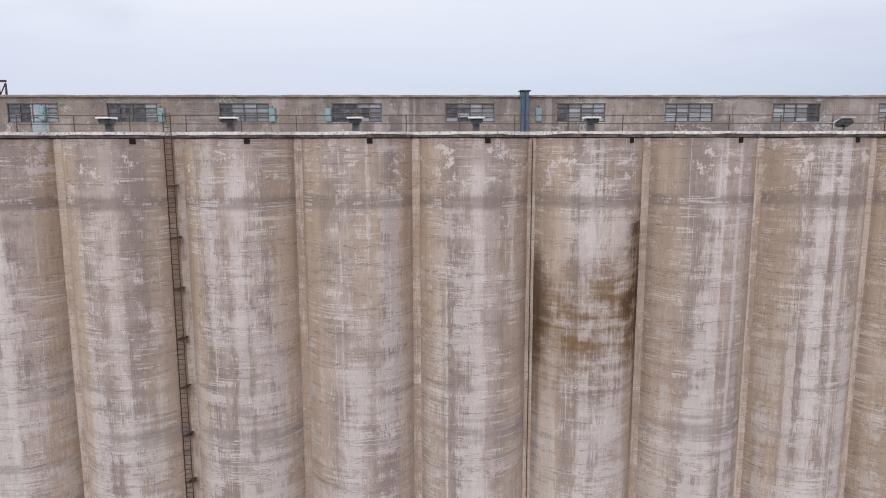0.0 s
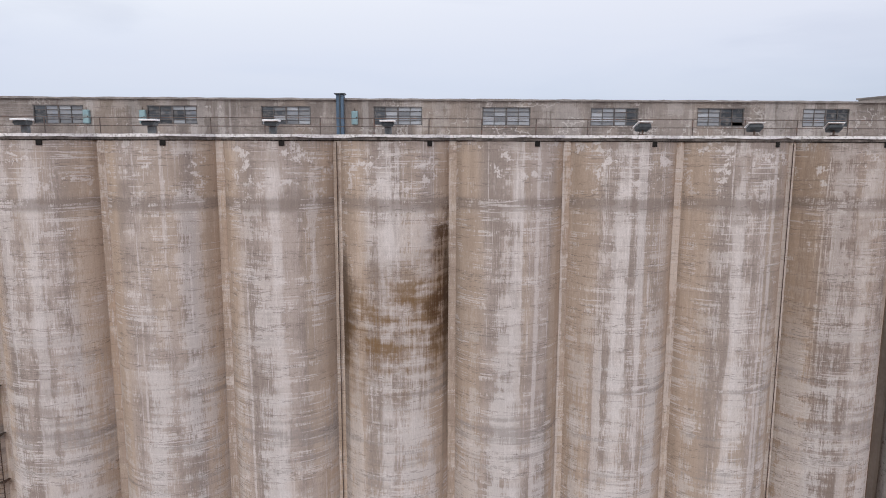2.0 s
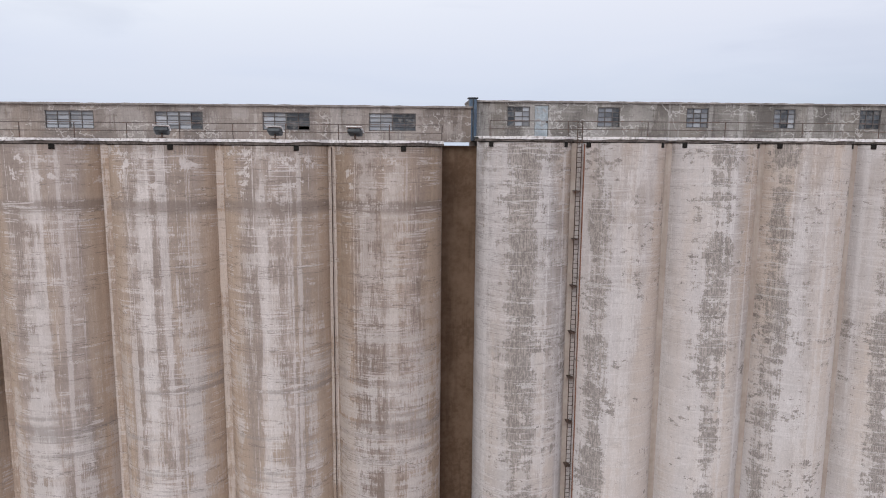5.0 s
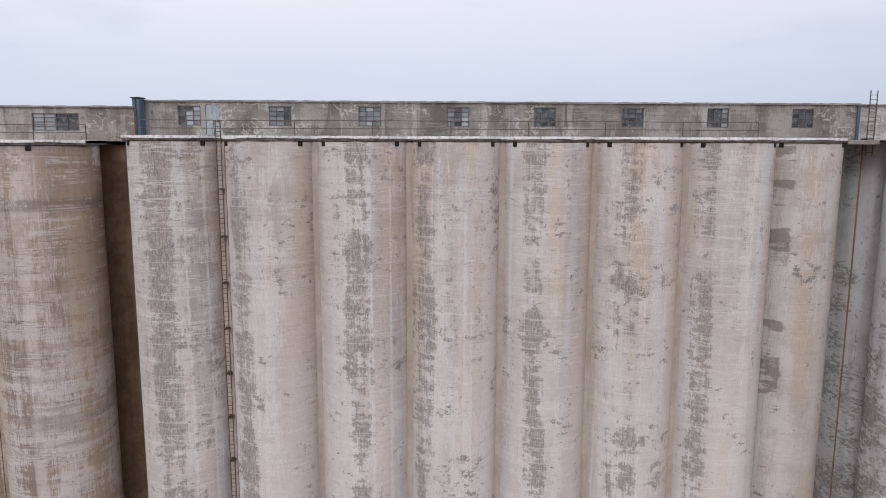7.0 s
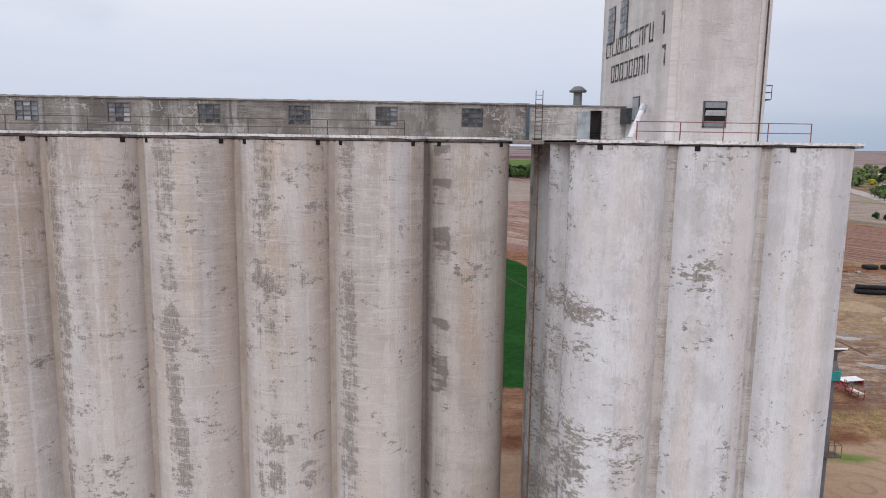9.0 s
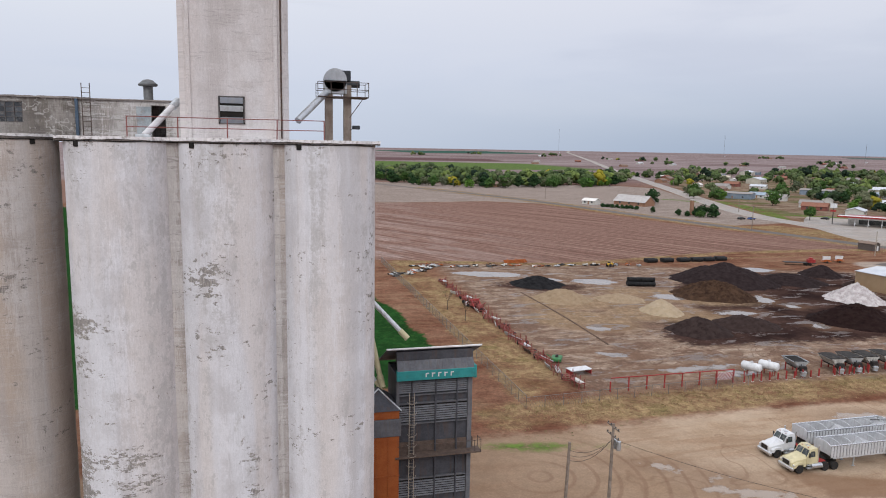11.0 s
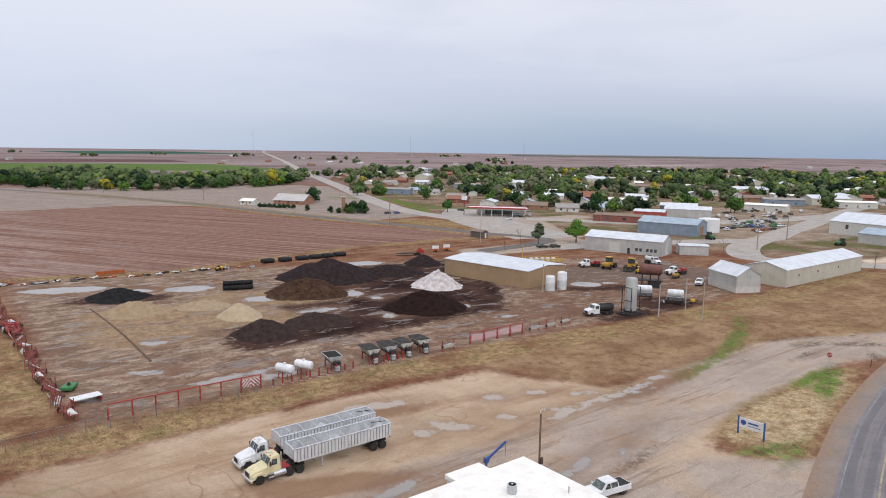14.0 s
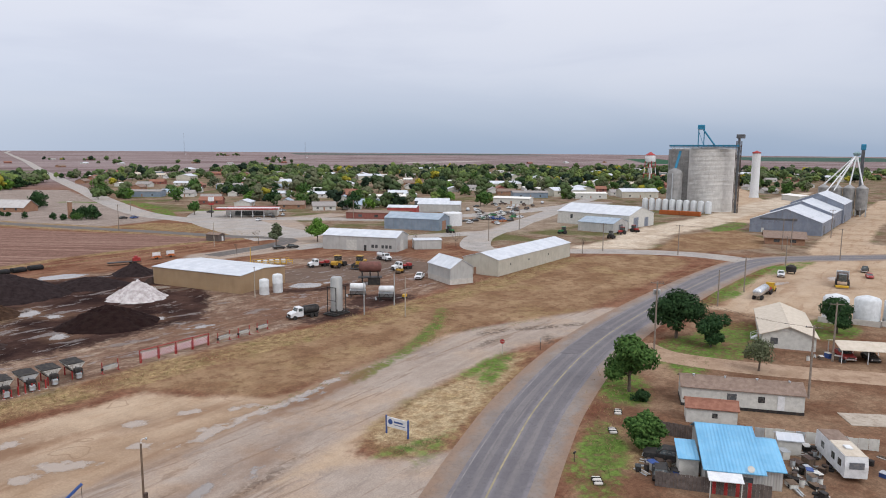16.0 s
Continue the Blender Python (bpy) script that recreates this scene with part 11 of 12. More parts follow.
# ---- trees near the houses ----
tree(pose(286.4, 21.0, 0), 10.0, 5.9, "broad dark green shade tree on the lawn", mat_leaf_dark, 11, 8200, 0.24, 0.36, 0.08)
tree(pose(283.6, 13.6, 0), 6.9, 3.7, "round dark green tree in a brick ring", mat_leaf_dark, 12, 4600, 0.20, 0.24, 0.08)
tree(pose(250.1, 17.6, 0), 9.3, 4.6, "tall green tree beside the highway", mat_leaf, 13, 7200, 0.22, 0.28, 0.10)
tree(pose(230.6, 8.4, 0), 5.0, 2.9, "bushy green tree by the yard fence", mat_leaf, 14, 4200, 0.18, 0.18, 0.05)
tree(pose(273.2, 3.1, 0), 5.6, 3.2, "thin-leaved pale green tree beside the lane", mat_leaf_grey, 15, 1900, 0.15, 0.2, 0.2)
tree(pose(310.1, -5.0, 0), 7.6, 4.2, "dense dark green tree by the tanks", mat_leaf_dark, 16, 5200, 0.22, 0.28, 0.10)
tree(pose(247.2, 14.6, 0), 1.5, 1.7, "low dark green bush", mat_leaf_dark, 17, 700, 0.2, 0.08, 0.0, "bushes")
tree(pose(239.5, -20.0, 0), 4.2, 2.6, "grey-green bush by the trailer", mat_leaf_grey, 18, 900, 0.22, 0.14, 0.1, "bushes")
tree(pose(350.0, 183.8, 0), 10.2, 5.0, "bright spring-green tree beside the workshop", mat_leaf_bright, 19, 2600, 0.34, 0.30, 0.22)
tree(pose(330.7, 186.8, 0), 10.0, 3.2, "narrow grey-green tree with thin leaves", mat_leaf_grey, 20, 1100, 0.34, 0.24, 0.22)
tree(pose(392, 322, 0), 8.0, 4.2, "round green tree by the junction", mat_leaf, 21, 1200, 0.4, 0.28, 0.25)
tree(pose(545.7, 226.8, 0), 9.0, 4.0, "round clipped green tree", mat_leaf, 22, 900, 0.45, 0.28, 0.2)


# ---- town: copies of a few house and tree kinds ----
def cottage(label, L, W, e, r, wall, roof):
    return shed("house", label, pose(0, 0, -50), L, W, e, r, wall, roof, windows=(("s", -L * 0.28, 1.3, 1.0, 1.2, K), ("s", L * 0.28, 1.3, 1.0, 1.2, K)), doors=(("s", 0, 1.0, 0.1, 2.1, mat_brick),), category="house", group="town houses", over=0.5)


KINDS = [("white-walled house with a grey shingle roof", 14, 9, 2.8, 5.0, mat_offwhite, mat_roof_grey), ("brown brick house with a brown roof", 16, 9, 2.8, 4.8, mat_brick, mat_roof_brown), ("pale house with a white metal roof", 15, 10, 2.8, 4.4, mat_offwhite, mat_white_roof_x), ("red brick house with a rust-red roof", 15, 9, 2.8, 4.9, mat_darkred_wall, mat_roof_rust), ("small pale house with a blue-grey roof", 12, 9, 2.7, 4.7, mat_offwhite, mat_bluegrey_roof), ("long pale shop with a flat white roof", 26, 13, 4.0, 4.8, mat_offwhite, mat_roof_white), ("cream metal hall with a pale roof", 30, 16, 5.0, 7.2, mat_cream_sheet, mat_white_roof_x), ("low dark blue shop building", 28, 13, 4.2, 5.2, mat_blue_sheet, mat_roof_grey), ("small white cottage with a bright tin roof", 10, 7, 2.6, 4.0, mat_offwhite, mat_roof_white), ("small tan house with a beige roof", 12, 8, 2.7, 4.6, mat_cream_sheet, mat_roof_beige), ("long white mobile home with a flat roof", 18, 5, 2.8, 3.2, mat_white, mat_roof_white)]


def house_spot(i, x, y, a):
    return cottage_copy(i, pose(x, y, swell(x, y), 0, 0, a))


made = {}


def cottage_copy(i, m):
    if i not in made:
        made[i] = cottage(*KINDS[i])
        made[i].matrix_basis = m
        return made[i]
    return copy_thing(made[i], m)


FIXED = [(8, 313, 431, -60), (3, 214, 790, 10), (4, 480, 282, -50), (0, 462, 289, -45), (1, 457, 312, -50), (6, 690, 232, -35), (7, 652, 246, -52), (5, 586, 224, -75), (1, 674, 280, -50), (5, 720, 262, -40), (6, 760, 330, -50), (1, 306, 628, -20), (2, 520, 500, -50), (0, 545, 610, -60), (0, 345, 636, -30), (6, 640, 520, -30), (2, 700, 640, -20), (6, 820, 560, -35), (5, 545, 306, -50), (3, 560, 350, -50), (2, 600, 340, -50)]
used = []
for i, x, y, a in FIXED:
    house_spot(i, x, y, a)
    used.append((x, y))
NEAR_HOUSES = [(2, 585, 607), (0, 484, 459), (0, 463, 400), (7, 474, 403), (2, 451, 350), (2, 532, 403), (4, 473, 334), (2, 544, 376), (1, 466, 285), (1, 566, 364), (6, 646, 440), (4, 503, 287), (6, 555, 290), (7, 464, 483), (1, 542, 718), (0, 687, 300), (3, 718, 311), (2, 944, 392), (4, 986, 370), (3, 991, 343), (6, 1062, 349), (6, 723, 231), (5, 698, 243), (0, 726, 200), (5, 871, 284), (3, 1165, 129), (0, 850, 102), (5, 755, 64), (2, 1004, 91), (2, 679, 338), (0, 705, 338), (1, 800, 377), (3, 578, 214), (1, 697, 299), (5, 676, 205), (6, 712, 178), (3, 1030, 350), (2, 1088, 322), (6, 1586, 132), (2, 974, 142), (0, 1130, 149), (2, 1240, 137), (4, 704, 226), (2, 638, 373), (4, 520, 326), (2, 588, 318), (0, 673, 481), (3, 582, 376), (2, 820, 150), (6, 880, 175), (0, 905, 130), (3, 950, 205), (2, 1010, 180), (4, 790, 128), (5, 1090, 220), (2, 1180, 260), (6, 1290, 210), (0, 860, 330), (2, 930, 300)]
for i, x, y in NEAR_HOUSES:
    if min((x - u) ** 2 + (y - v) ** 2 for u, v in used) > 20 ** 2:
        house_spot(i, x, y, -52 if (x + y) % 3 else 38)
        used.append((x, y))
rng = random.Random(77)
tries = 0
TOWN = [(452, 300), (560, 230), (660, 262), (745, 215), (970, 140), (1287, 20), (1750, 40), (1640, 420), (1340, 760), (1080, 1010), (800, 1060), (600, 830), (520, 640), (446, 430)]


def in_town(x, y):
    odd = False
    for (ax, ay), (bx, by) in zip(TOWN, TOWN[1:] + TOWN[:1]):
        if (ay > y) != (by > y) and x < (bx - ax) * (y - ay) / (by - ay) + ax:
            odd = not odd
    return odd


while len(used) < 235 and tries < 6000:
    tries += 1
    x, y = 440 + 1250 * rng.random() ** 1.5, rng.uniform(20, 1000)
    if not in_town(x, y):
        continue
    if min((x - u) ** 2 + (y - v) ** 2 for u, v in used) < (19 + 0.011 * x) ** 2:
        continue
    used.append((x, y))
    house_spot(rng.choice((0, 0, 1, 1, 1, 3, 2, 4, 6, 7, 8, 8, 9, 9, 10, 10)), x, y, rng.choice((-52, 38)) + rng.uniform(-4, 4))
# far farm buildings and silos beyond the town
for i, (x, y) in enumerate(((700, 1500), (760, 1640), (900, 1700), (1000, 1560), (840, 1350), (1500, 1500), (1900, 900), (2050, 860), (2200, 800), (350, 1900), (160, 1650), (1063, 2356), (1191, 2547), (1149, 2000), (1205, 1910), (1043, 1484), (1237, 1484), (1240, 1354), (1649, 1675), (1745, 1741), (2048, 2384), (1154, 1134), (1418, 1362))):
    house_spot((1, 0, 3, 2)[i % 4], x, y, rng.uniform(-30, 30))

TREES = []
for mat, h, sp, cnt, sz, lab in ((mat_leaf, 8.5, 6.2, 420, 0.62, "full rounded green town tree"), (mat_leaf_dark, 10, 5.8, 420, 0.62, "dark green town tree"), (mat_leaf_bright, 8, 6.0, 380, 0.62, "bright spring-green town tree"), (mat_leaf_dark, 11, 3.2, 380, 0.5, "narrow dark green cedar tree"), (mat_leaf_yellow, 7, 4.6, 360, 0.58, "bright yellow-green flowering town tree"), (mat_leaf_grey, 9, 6.0, 300, 0.6, "thin grey-green half-leaved town tree"), (mat_leaf, 11, 7.4, 480, 0.7, "tall spreading green tree")):
    TREES.append(tree(pose(0, 0, -60), h, sp, lab, mat, 100 + len(TREES), cnt + 80, sz, 0.3, 0.06, "town trees"))
first = [True] * len(TREES)
FAR_TREES = []
far_rng = random.Random(31)
for x, y, n in ((1063, 2340, 4), (1191, 2530, 8), (1149, 2010, 4), (1205, 1890, 7), (1043, 1500, 4), (1237, 1500, 6), (1649, 1660, 5), (1745, 1760, 6), (905, 2600, 9), (620, 2350, 7), (1154, 1150, 8), (1420, 1380, 6), (200, 2500, 6), (2048, 2380, 8), (480, 2900, 6)):
    for _ in range(n):
        FAR_TREES.append((x + far_rng.gauss(0, 22), y + far_rng.gauss(0, 22), far_rng.uniform(0.8, 1.3)))


def plant(i, x, y, k):
    m = pose(x, y, 0, 0, 0, rng.uniform(0, 360)) @ Matrix.Diagonal((k, k, k * rng.uniform(0.85, 1.15), 1))
    if first[i]:
        first[i] = False
        TREES[i].matrix_basis = m
    else:
        t = copy_thing(TREES[i], m)
        t.matrix_basis = m


# belt of trees round the farmsteads north of the field
belt = [(196, 790), (221, 700), (240, 640), (262, 612), (300, 604), (350, 612), (408, 622), (440, 660)]
for (ax, ay), (bx, by) in zip(belt, belt[1:]):
    n = int(math.hypot(bx - ax, by - ay) / 7.5)
    for j in range(n):
        for row in range(8):
            t = (j + rng.random()) / n
            x, y, k = ax + (bx - ax) * t + rng.uniform(-6, 14) + 13 * row, ay + (by - ay) * t + rng.uniform(0, 18) + 17 * row, rng.uniform(0.8, 1.35)
            if row < 1:
                plant(rng.choice((0, 1, 1, 2, 3, 5, 6, 4 if rng.random() < 0.5 else 0)), x, y, k)
            else:
                FAR_TREES.append((x, y, k * 1.15))
for x, y, k in ((150, 786, 1.3), (158, 782, 1.1), (168, 770, 1.2), (172, 764, 0.9), (193, 779, 1.3), (199, 776, 1.4), (206, 778, 1.2), (213, 770, 1.0), (188, 788, 1.1)):
    plant(1 if k > 1.15 else 0, x, y, k)
count = 0
while count < 1350:
    x, y = 436 + 1250 * rng.random() ** 1.25, rng.uniform(20, 1040)
    if not in_town(x, y) or min((x - u) ** 2 + (y - v) ** 2 for u, v in used) < 75:
        continue
    if abs((x - 413) * 0.92 - (y - 445) * 0.38) < 16 and y > 300:
        continue
    if rng.random() > 0.18 + min(1.0, (x - 430) / 540) or 0.5 + 0.5 * math.sin(x * 0.021 + 1.3 * math.sin(y * 0.017)) < rng.random() * 0.7:
        continue
    count += 1
    if count % 14 == 0 and x < 900:
        plant(rng.choice((0, 0, 1, 1, 2, 3, 5, 6, 6, 6) if rng.random() < 0.95 else (4,)), x, y, rng.uniform(0.8, 1.25))
    else:
        FAR_TREES.append((x, y, rng.uniform(0.7, 1.4)))
for x, y, k in ((365, 441, 1.05), (336, 342, 0.55), (343, 340, 0.8), (323.9, 371.1, 0.38), (329.4, 353.0, 0.40), (334.2, 351.3, 0.36), (343.9, 341.0, 0.40), (357, 428, 1.0), (345.0, 352.0, 0.75), (341.5, 350.0, 0.6), (341.6, 356.5, 0.55), (332, 348, 0.4), (338, 350, 0.42), (348, 344, 0.45), (560, 470, 1), (640, 300, 1)):
    plant(rng.choice((0, 1, 1)), x, y, k)

# clumps between the nearer houses
GROVES = [(447, 512, 4), (441, 478, 6), (524, 660, 3), (598, 844, 8), (442, 414, 1), (492, 389, 9), (513, 435, 5), (515, 489, 4), (464, 333, 2), (476, 318, 4), (493, 321, 2), (472, 281, 2), (534, 322, 4), (501, 273, 3), (527, 280, 3), (578, 288, 6), (587, 406, 6), (653, 214, 3), (743, 236, 3), (794, 239, 4), (854, 241, 6), (753, 196, 5), (763, 184, 6), (789, 183, 4), (546, 227, 1), (843, 92, 4), (923, 94, 4), (960, 124, 5), (904, 82, 3), (693, 353, 3), (782, 320, 5), (747, 359, 4)]
grove = random.Random(9)
for cx, cy, n in GROVES:
    for j in range(n):
        x, y = cx + grove.gauss(0, 3.2 * n ** 0.5), cy + grove.gauss(0, 3.2 * n ** 0.5)
        if j % 3 == 0:
            plant((0, 6, 1, 2, 5, 0)[(j + n) % 6], x, y, grove.uniform(0.75, 1.1))
        else:
            FAR_TREES.append((x, y, grove.uniform(0.7, 1.15)))


def woods(spots, seed):
    """The rest of the town's trees, past counting, as one mesh of leaf clumps with a tone for each tree."""
    r = random.Random(seed)
    kinds = []
    for k in range(14):
        h, sp = r.uniform(7.5, 11.0), r.uniform(4.8, 7.2)
        lobes = [(math.cos(i * 2.4) * sp * r.uniform(0.2, 0.62), math.sin(i * 2.4) * sp * r.uniform(0.2, 0.62), h * r.uniform(0.24, 0.76), sp * r.uniform(0.30, 0.5)) for i in range(11)] + [(0, 0, h * 0.78, sp * 0.45)]
        crown = leaves(lobes, 240 if k < 7 else 90, 0.62 if k < 7 else 1.0, r)
        for x, y, z, q in lobes:
            crown.lathe([(q * 0.35, z - q * 0.6), (q * 0.72, z - q * 0.1), (q * 0.6, z + q * 0.35), (q * 0.2, z + q * 0.62)], 6, x=x, y=y)
        crown.tube((0, 0, -0.2), (0, 0, h * 0.5), 0.3, 0.15, seg=5, caps=False)
        tris = []
        for f in crown.f:
            tris += [(f[0], f[i], f[i + 1]) for i in range(1, len(f) - 1)]
        kinds.append((np.array(crown.v), np.array(tris)))
    V, F, T, n = [], [], [], 0
    for x, y, k in spots:
        v, f = kinds[r.randrange(7) + (0 if math.hypot(x - 130, y) < 560 else 7)]
        a = r.uniform(0, 6.28)
        c, q = math.cos(a) * k, math.sin(a) * k
        V.append(np.stack([x + v[:, 0] * c - v[:, 1] * q, y + v[:, 0] * q + v[:, 1] * c, swell(x, y) + v[:, 2] * k * r.uniform(0.8, 1.15)], 1))
        F.append(f + n)
        T.append(np.full(len(v), r.random()))
        n += len(v)
    V, F, T = np.concatenate(V), np.concatenate(F), np.concatenate(T)
    me = bpy.data.meshes.new("town_woods")
    me.vertices.add(len(V))
    me.vertices.foreach_set("co", V.astype(np.float32).ravel())
    me.loops.add(F.size)
    me.loops.foreach_set("vertex_index", F.astype(np.int32).ravel())
    me.polygons.add(len(F))
    me.polygons.foreach_set("loop_start", np.arange(0, F.size, 3, dtype=np.int32))
    me.update(calc_edges=True)
    me.attributes.new("tone", "FLOAT", "POINT").data.foreach_set("value", T.astype(np.float32))
    m, g = material("mixed_town_leaves")
    a = g.put("ShaderNodeAttribute")
    a.attribute_name = "tone"
    tone = a.outputs["Fac"]
    own = g.put("ShaderNodeNewGeometry").outputs["Random Per Island"]
    c = g.mix(g.step(tone, 0.0, 0.55), (0.038, 0.056, 0.030), (0.096, 0.134, 0.050))
    c = g.mix(g.step(tone, 0.62, 0.74), c, (0.125, 0.130, 0.078))
    c = g.mix(g.step(tone, 0.80, 0.92), c, (0.145, 0.190, 0.055))
    c = g.mix(g.step(tone, 0.965, 0.975), c, (0.30, 0.26, 0.03))
    c = g.mix(g.step(tone, 0.16, 0.13), c, (0.016, 0.028, 0.019))
    c = g.mix(g.step(own, 0.0, 1.0, 0.0, 0.30), c, (0.036, 0.052, 0.027))
    finish(g, c, 0.9, 0.0, None, spec=0.04)
    me.materials.append(m)
    tagged(new("town_woods", me), "dense mixed green trees between the town houses", "trees", kind="stuff")


woods(FAR_TREES, 5)
mat_hall_roof = surf("weathered_pale_shingle", (0.36, 0.335, 0.325), (0.46, 0.435, 0.42), 2.5, 0.85, dirt=(0.26, 0.23, 0.21))
put_shed("chapel", "long brown brick hall with a steep pale shingle roof", (329.4, 430.1), (341.0, 409.9), (340.6, 436.5), 2.8, 6.6, mat_brick, mat_hall_roof, windows=(("s", -7, 1.2, 1.0, 1.4, K), ("s", 0, 1.2, 1.0, 1.4, K), ("s", 7, 1.2, 1.0, 1.4, K)), category="hall", over=0.6)
for i in range(8):
    tree(pose(311.0 + 1.9 * i, 410.0 - 2.7 * i, 0), 2.3, 2.0, "clipped dark green hedge bush", mat_leaf_dark, 60 + i, 260, 0.34, 0.1, 0.0, "hedge before the hall")
s = thing("brick_chimney", "tall brown brick pillar beside the road", "pillar", "", pose(339.0, 354.5, 0))
part("shaft", Mesh().box(-0.9, 0.9, -0.8, 0.8, 0, 8.6, 0.08), mat_brick, s)
part("cap", Mesh().box(-1.05, 1.05, -0.95, 0.95, 8.6, 9.0, 0.05), mat_concrete, s)
# farm machinery left along streets and yards
for i in range(34):
    x, y = rng.uniform(448, 492), rng.uniform(160, 186)
    lab, mt = (("parked blue machine", mat_blue_paint), ("parked white car", mat_white), ("parked grey car", mat_galv), ("parked orange machine", mat_orange), ("parked green machine", mat_green_paint), ("parked dark car", mat_chassis))[i % 6]
    if i < 18:
        (car if i % 2 else pickup)(pose(x, y, 0, 0, 0, rng.uniform(0, 360)), mt, lab + " on the dirt lot", group="vehicles on the dealer lot")
lot_cars = []
for i in range(36):
    u, w = rng.random(), rng.random()
    x, y = (452 + 118 * u) * (1 - w) + (478 + 126 * u) * w + rng.uniform(-3, 3), (178 + 70 * u) * (1 - w) + (164 + 44 * u) * w
    at = pose(x, y, 0, 0, 0, rng.choice((20, 35, 110, 125, 200)) + rng.uniform(-8, 8))
    if i < 6:
        lab, mt = (("faded white car in the junk lot", mat_white), ("dull grey pickup in the junk lot", mat_galv), ("rusty brown car in the junk lot", mat_iron), ("rusty dark pickup in the junk lot", mat_iron), ("dark car in the junk lot", mat_chassis), ("pale pickup in the junk lot", mat_offwhite))[i]
        lot_cars.append((pickup if i % 2 else car)(at, mt, lab, group="vehicles in the junk lot"))
    else:
        copy_thing(lot_cars[i % 6], at)
shed("garden_shed", "small dark timber hut by the field edge", pose(327.4, 219, 0, 0, 0, -80), 6.5, 3.6, 2.6, 3.2, mat_plankfence, mat_roof_brown, doors=(("e", 0.4, 1.0, 0, 2.0, mat_white),), category="shed")
s = thing("guard_rail", "yellow pipe guard round the caged tanks", "railing", "", pose(300.6, 155.2, 0, 0, 0, -28))
for x in (-6.0, -4.0, -2.0, 0.0, 2.0, 4.0, 6.0):
    for y in (-2.2, 2.2):
        part("post", Mesh().tube((x, y, 0), (x, y, 1.5), 0.09, seg=6), mat_yellow_paint, s)
for z in (0.8, 1.45):
    for y in (-2.2, 2.2):
        part("rail", Mesh().tube((-6, y, z), (6, y, z), 0.07, seg=6), mat_yellow_paint, s)
for x, y, mt, lab in ((408.5, 158.5, mat_green_paint, "green farm tractor with large tyres"), (437, 116, mat_green_paint, "green farm machine by the warehouse"), (452, 94, mat_redpaint, "red farm tractor by the warehouse"), (434, 92, mat_chassis, "black farm tractor on the gravel"), (464, 92.5, mat_redpaint, "red grain cart by the warehouse")):
    s = thing("farm_tractor", lab, "tractor", "farm tractors", pose(x, y, 0, 0, 0, rng.uniform(0, 360)))
    part("body", Mesh().box(-1.2, 2.2, -0.5, 0.5, 1.0, 1.9, 0.1), mt, s)
    part("cab", Mesh().box(-1.2, 0.4, -0.75, 0.75, 1.9, 3.2, 0.06), mat_glass, s)
    part("cab_roof", Mesh().box(-1.3, 0.5, -0.85, 0.85, 3.2, 3.35, 0.05), mt, s)
    for yy in (-1.0, 1.0):
        wheel(s, -0.6, yy, 0.95, 0.5, mat_yellow_paint)
        wheel(s, 1.7, yy * 0.9, 0.6, 0.35, mat_yellow_paint)
for x, y, lab, mt in ((38, 767, "long white trailer by the far field", mat_white), (62, 678, "dark farm trailer by the far field", mat_chassis), (98, 752, "white trailer beside a red one", mat_white), (103, 742, "red farm truck by the far field", mat_redpaint), (116, 752, "pale trailer in the far farmyard", mat_galv), (128, 648, "grey-green farm wagon by the far field", mat_galv), (125, 720, "dark flat wagon in the far farmyard", mat_dark_sheet), (163, 674, "dark farm machine by the track", mat_chassis)):
    s = thing("farm_trailer", lab, "trailer", "far farm trailers", pose(x, y, 0, 0, 0, rng.uniform(-10, 10)))
    part("box", Mesh().box(-6, 6, -1.4, 1.4, 1.0, 3.2, 0.1), mt, s)
    for xx in (-4.5, 4.5):
        for yy in (-1.1, 1.1):
            wheel(s, xx, yy, 0.5, 0.35)


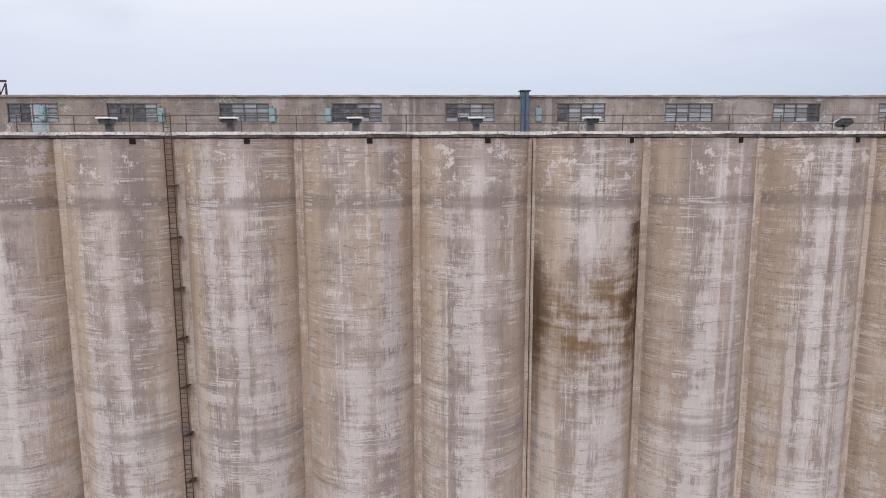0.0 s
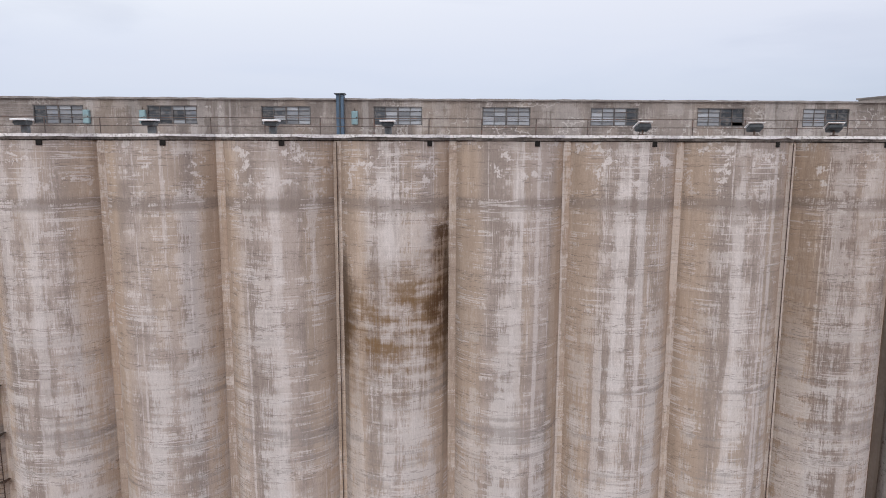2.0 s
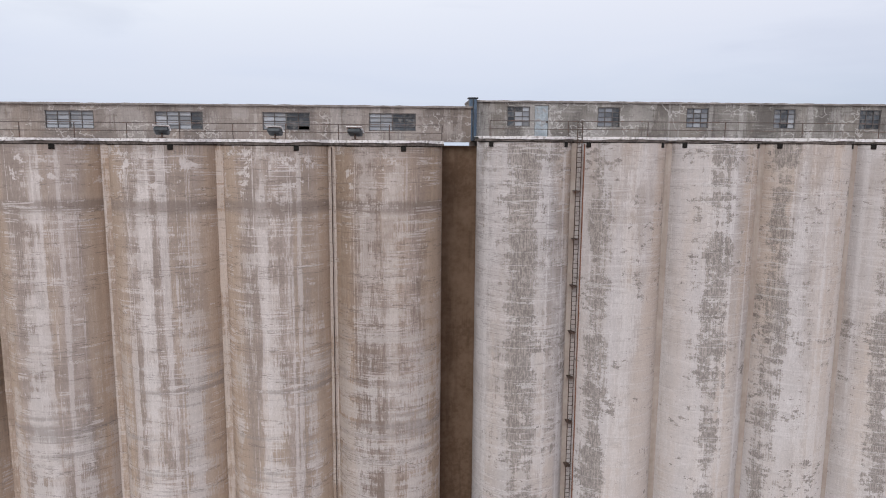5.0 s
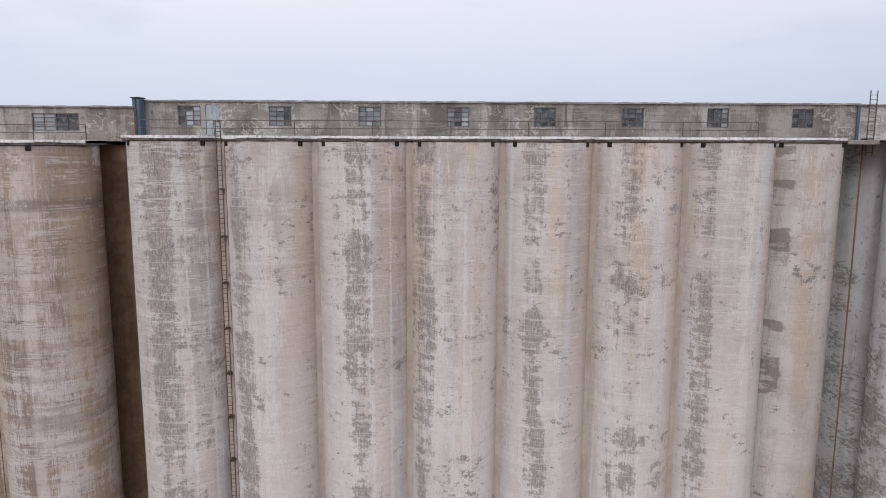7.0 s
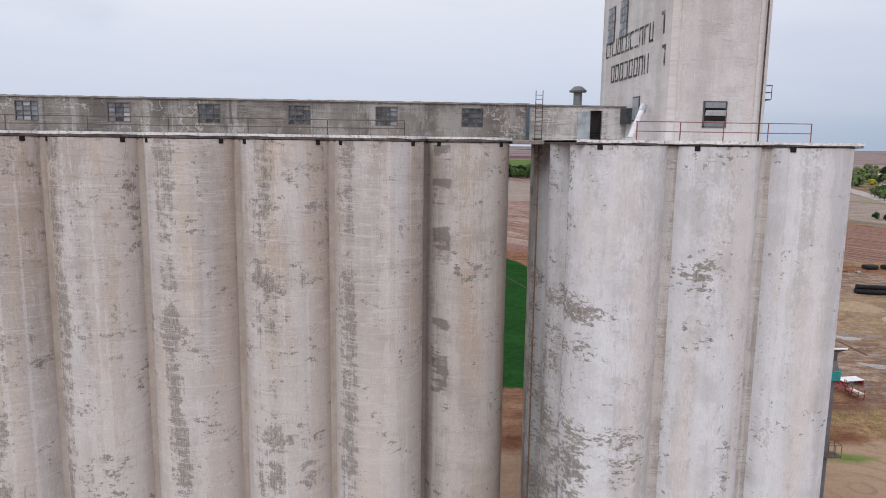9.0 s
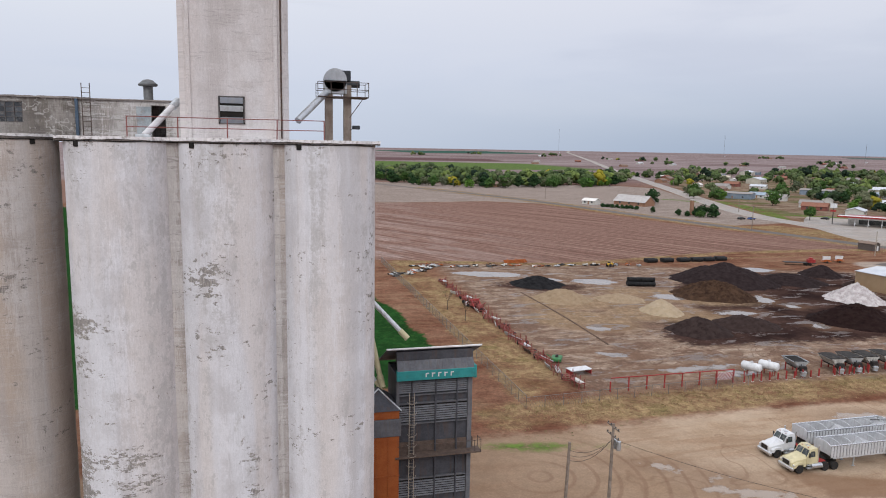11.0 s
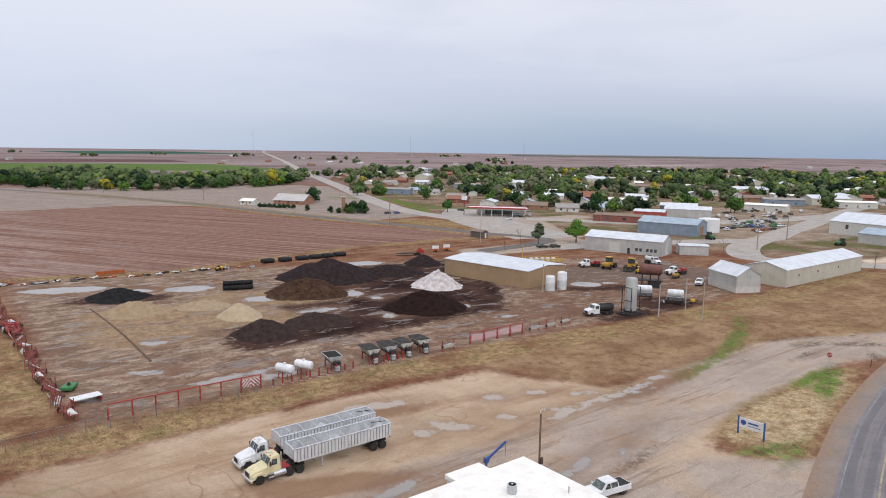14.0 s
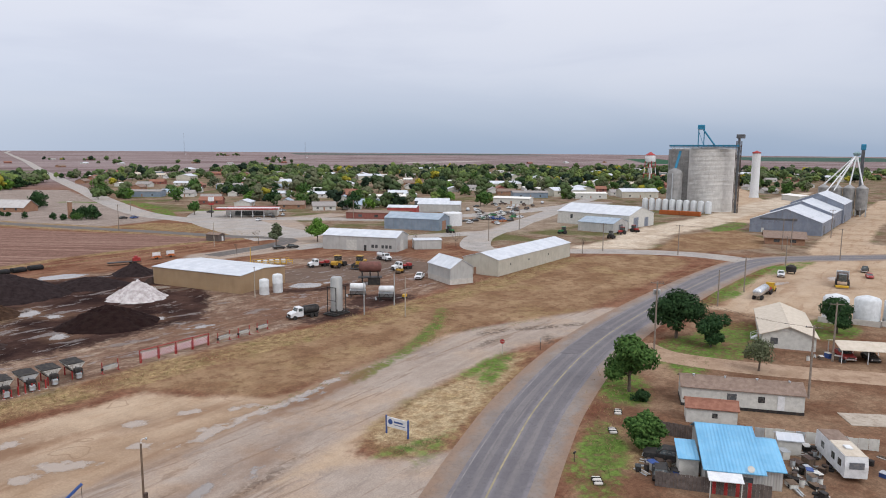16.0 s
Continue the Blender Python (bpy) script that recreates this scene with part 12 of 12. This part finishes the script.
# ---- dry grass and weeds standing on the verges, past counting ----
def tufts(name, label, colours, lines, seed, count, size):
    """Small clumps of bent blades strewn along lines (x, y, x, y, half width, share)."""
    r = random.Random(seed)
    m = Mesh()
    weights = [q[5] for q in lines]
    for _ in range(count):
        ax, ay, bx, by, half, _w = r.choices(lines, weights)[0]
        u = r.random()
        n = Vector((ay - by, bx - ax, 0)).normalized() * r.gauss(0, 0.5) * half
        x, y = ax + (bx - ax) * u + n.x, ay + (by - ay) * u + n.y
        for _k in range(4):
            a = r.uniform(0, 6.28)
            h, w = size * r.uniform(0.5, 1.3), size * r.uniform(0.12, 0.3)
            c, q = math.cos(a), math.sin(a)
            ox, oy = x + r.uniform(-0.3, 0.3), y + r.uniform(-0.3, 0.3)
            m.add([(ox - q * w, oy + c * w, -0.02), (ox + q * w, oy - c * w, -0.02), (ox + c * h * 0.6, oy + q * h * 0.6, h)], [(0, 1, 2)])
    mt, g = material(name + "_blades")
    own = g.put("ShaderNodeNewGeometry").outputs["Random Per Island"]
    finish(g, g.mix(own, colours[0], colours[1]), 0.9, 0.0, None, spec=0.05)
    tagged(new(name, raw(m, name, mt)), label, "grass", kind="stuff")


STRAW = [(130, 86, 176, 87.5, 4.0, 5), (176, 87.5, 250, 83, 4.0, 7), (250, 83, 372, 82, 4.0, 8), (136.5, 95, 136.5, 212, 2.5, 3), (140, 217, 192, 204, 2.0, 3), (192, 204, 350, 213, 2.0, 7), (252, 58, 280, 71, 2.0, 2), (226, 12, 262, 24, 3.0, 2), (352, 220, 340, 290, 8.0, 4)]
tufts("dry_grass", "straw-coloured dry grass clumps on the verges", ((0.22, 0.155, 0.078), (0.36, 0.28, 0.145)), STRAW, 31, 3600, 0.24)
WEEDS = [(212, 58, 262, 60.5, 1.2, 4), (262, 60.5, 284, 50, 1.5, 3), (250, 41.5, 258, 43, 2.0, 2), (211, 33.5, 218, 31.5, 1.2, 3), (218, 9.5, 232, 14.5, 2.2, 4), (252, 61, 278, 72, 1.6, 4), (240, 37, 254, 42, 2.0, 2), (268, 14, 304, 14, 5.0, 3), (328, 24, 420, 14, 2.0, 4), (128, 78, 160, 83, 2.0, 1)]
tufts("green_weeds", "fresh green weeds along ditches and lawns", ((0.075, 0.105, 0.034), (0.16, 0.195, 0.070)), WEEDS, 32, 1500, 0.16)
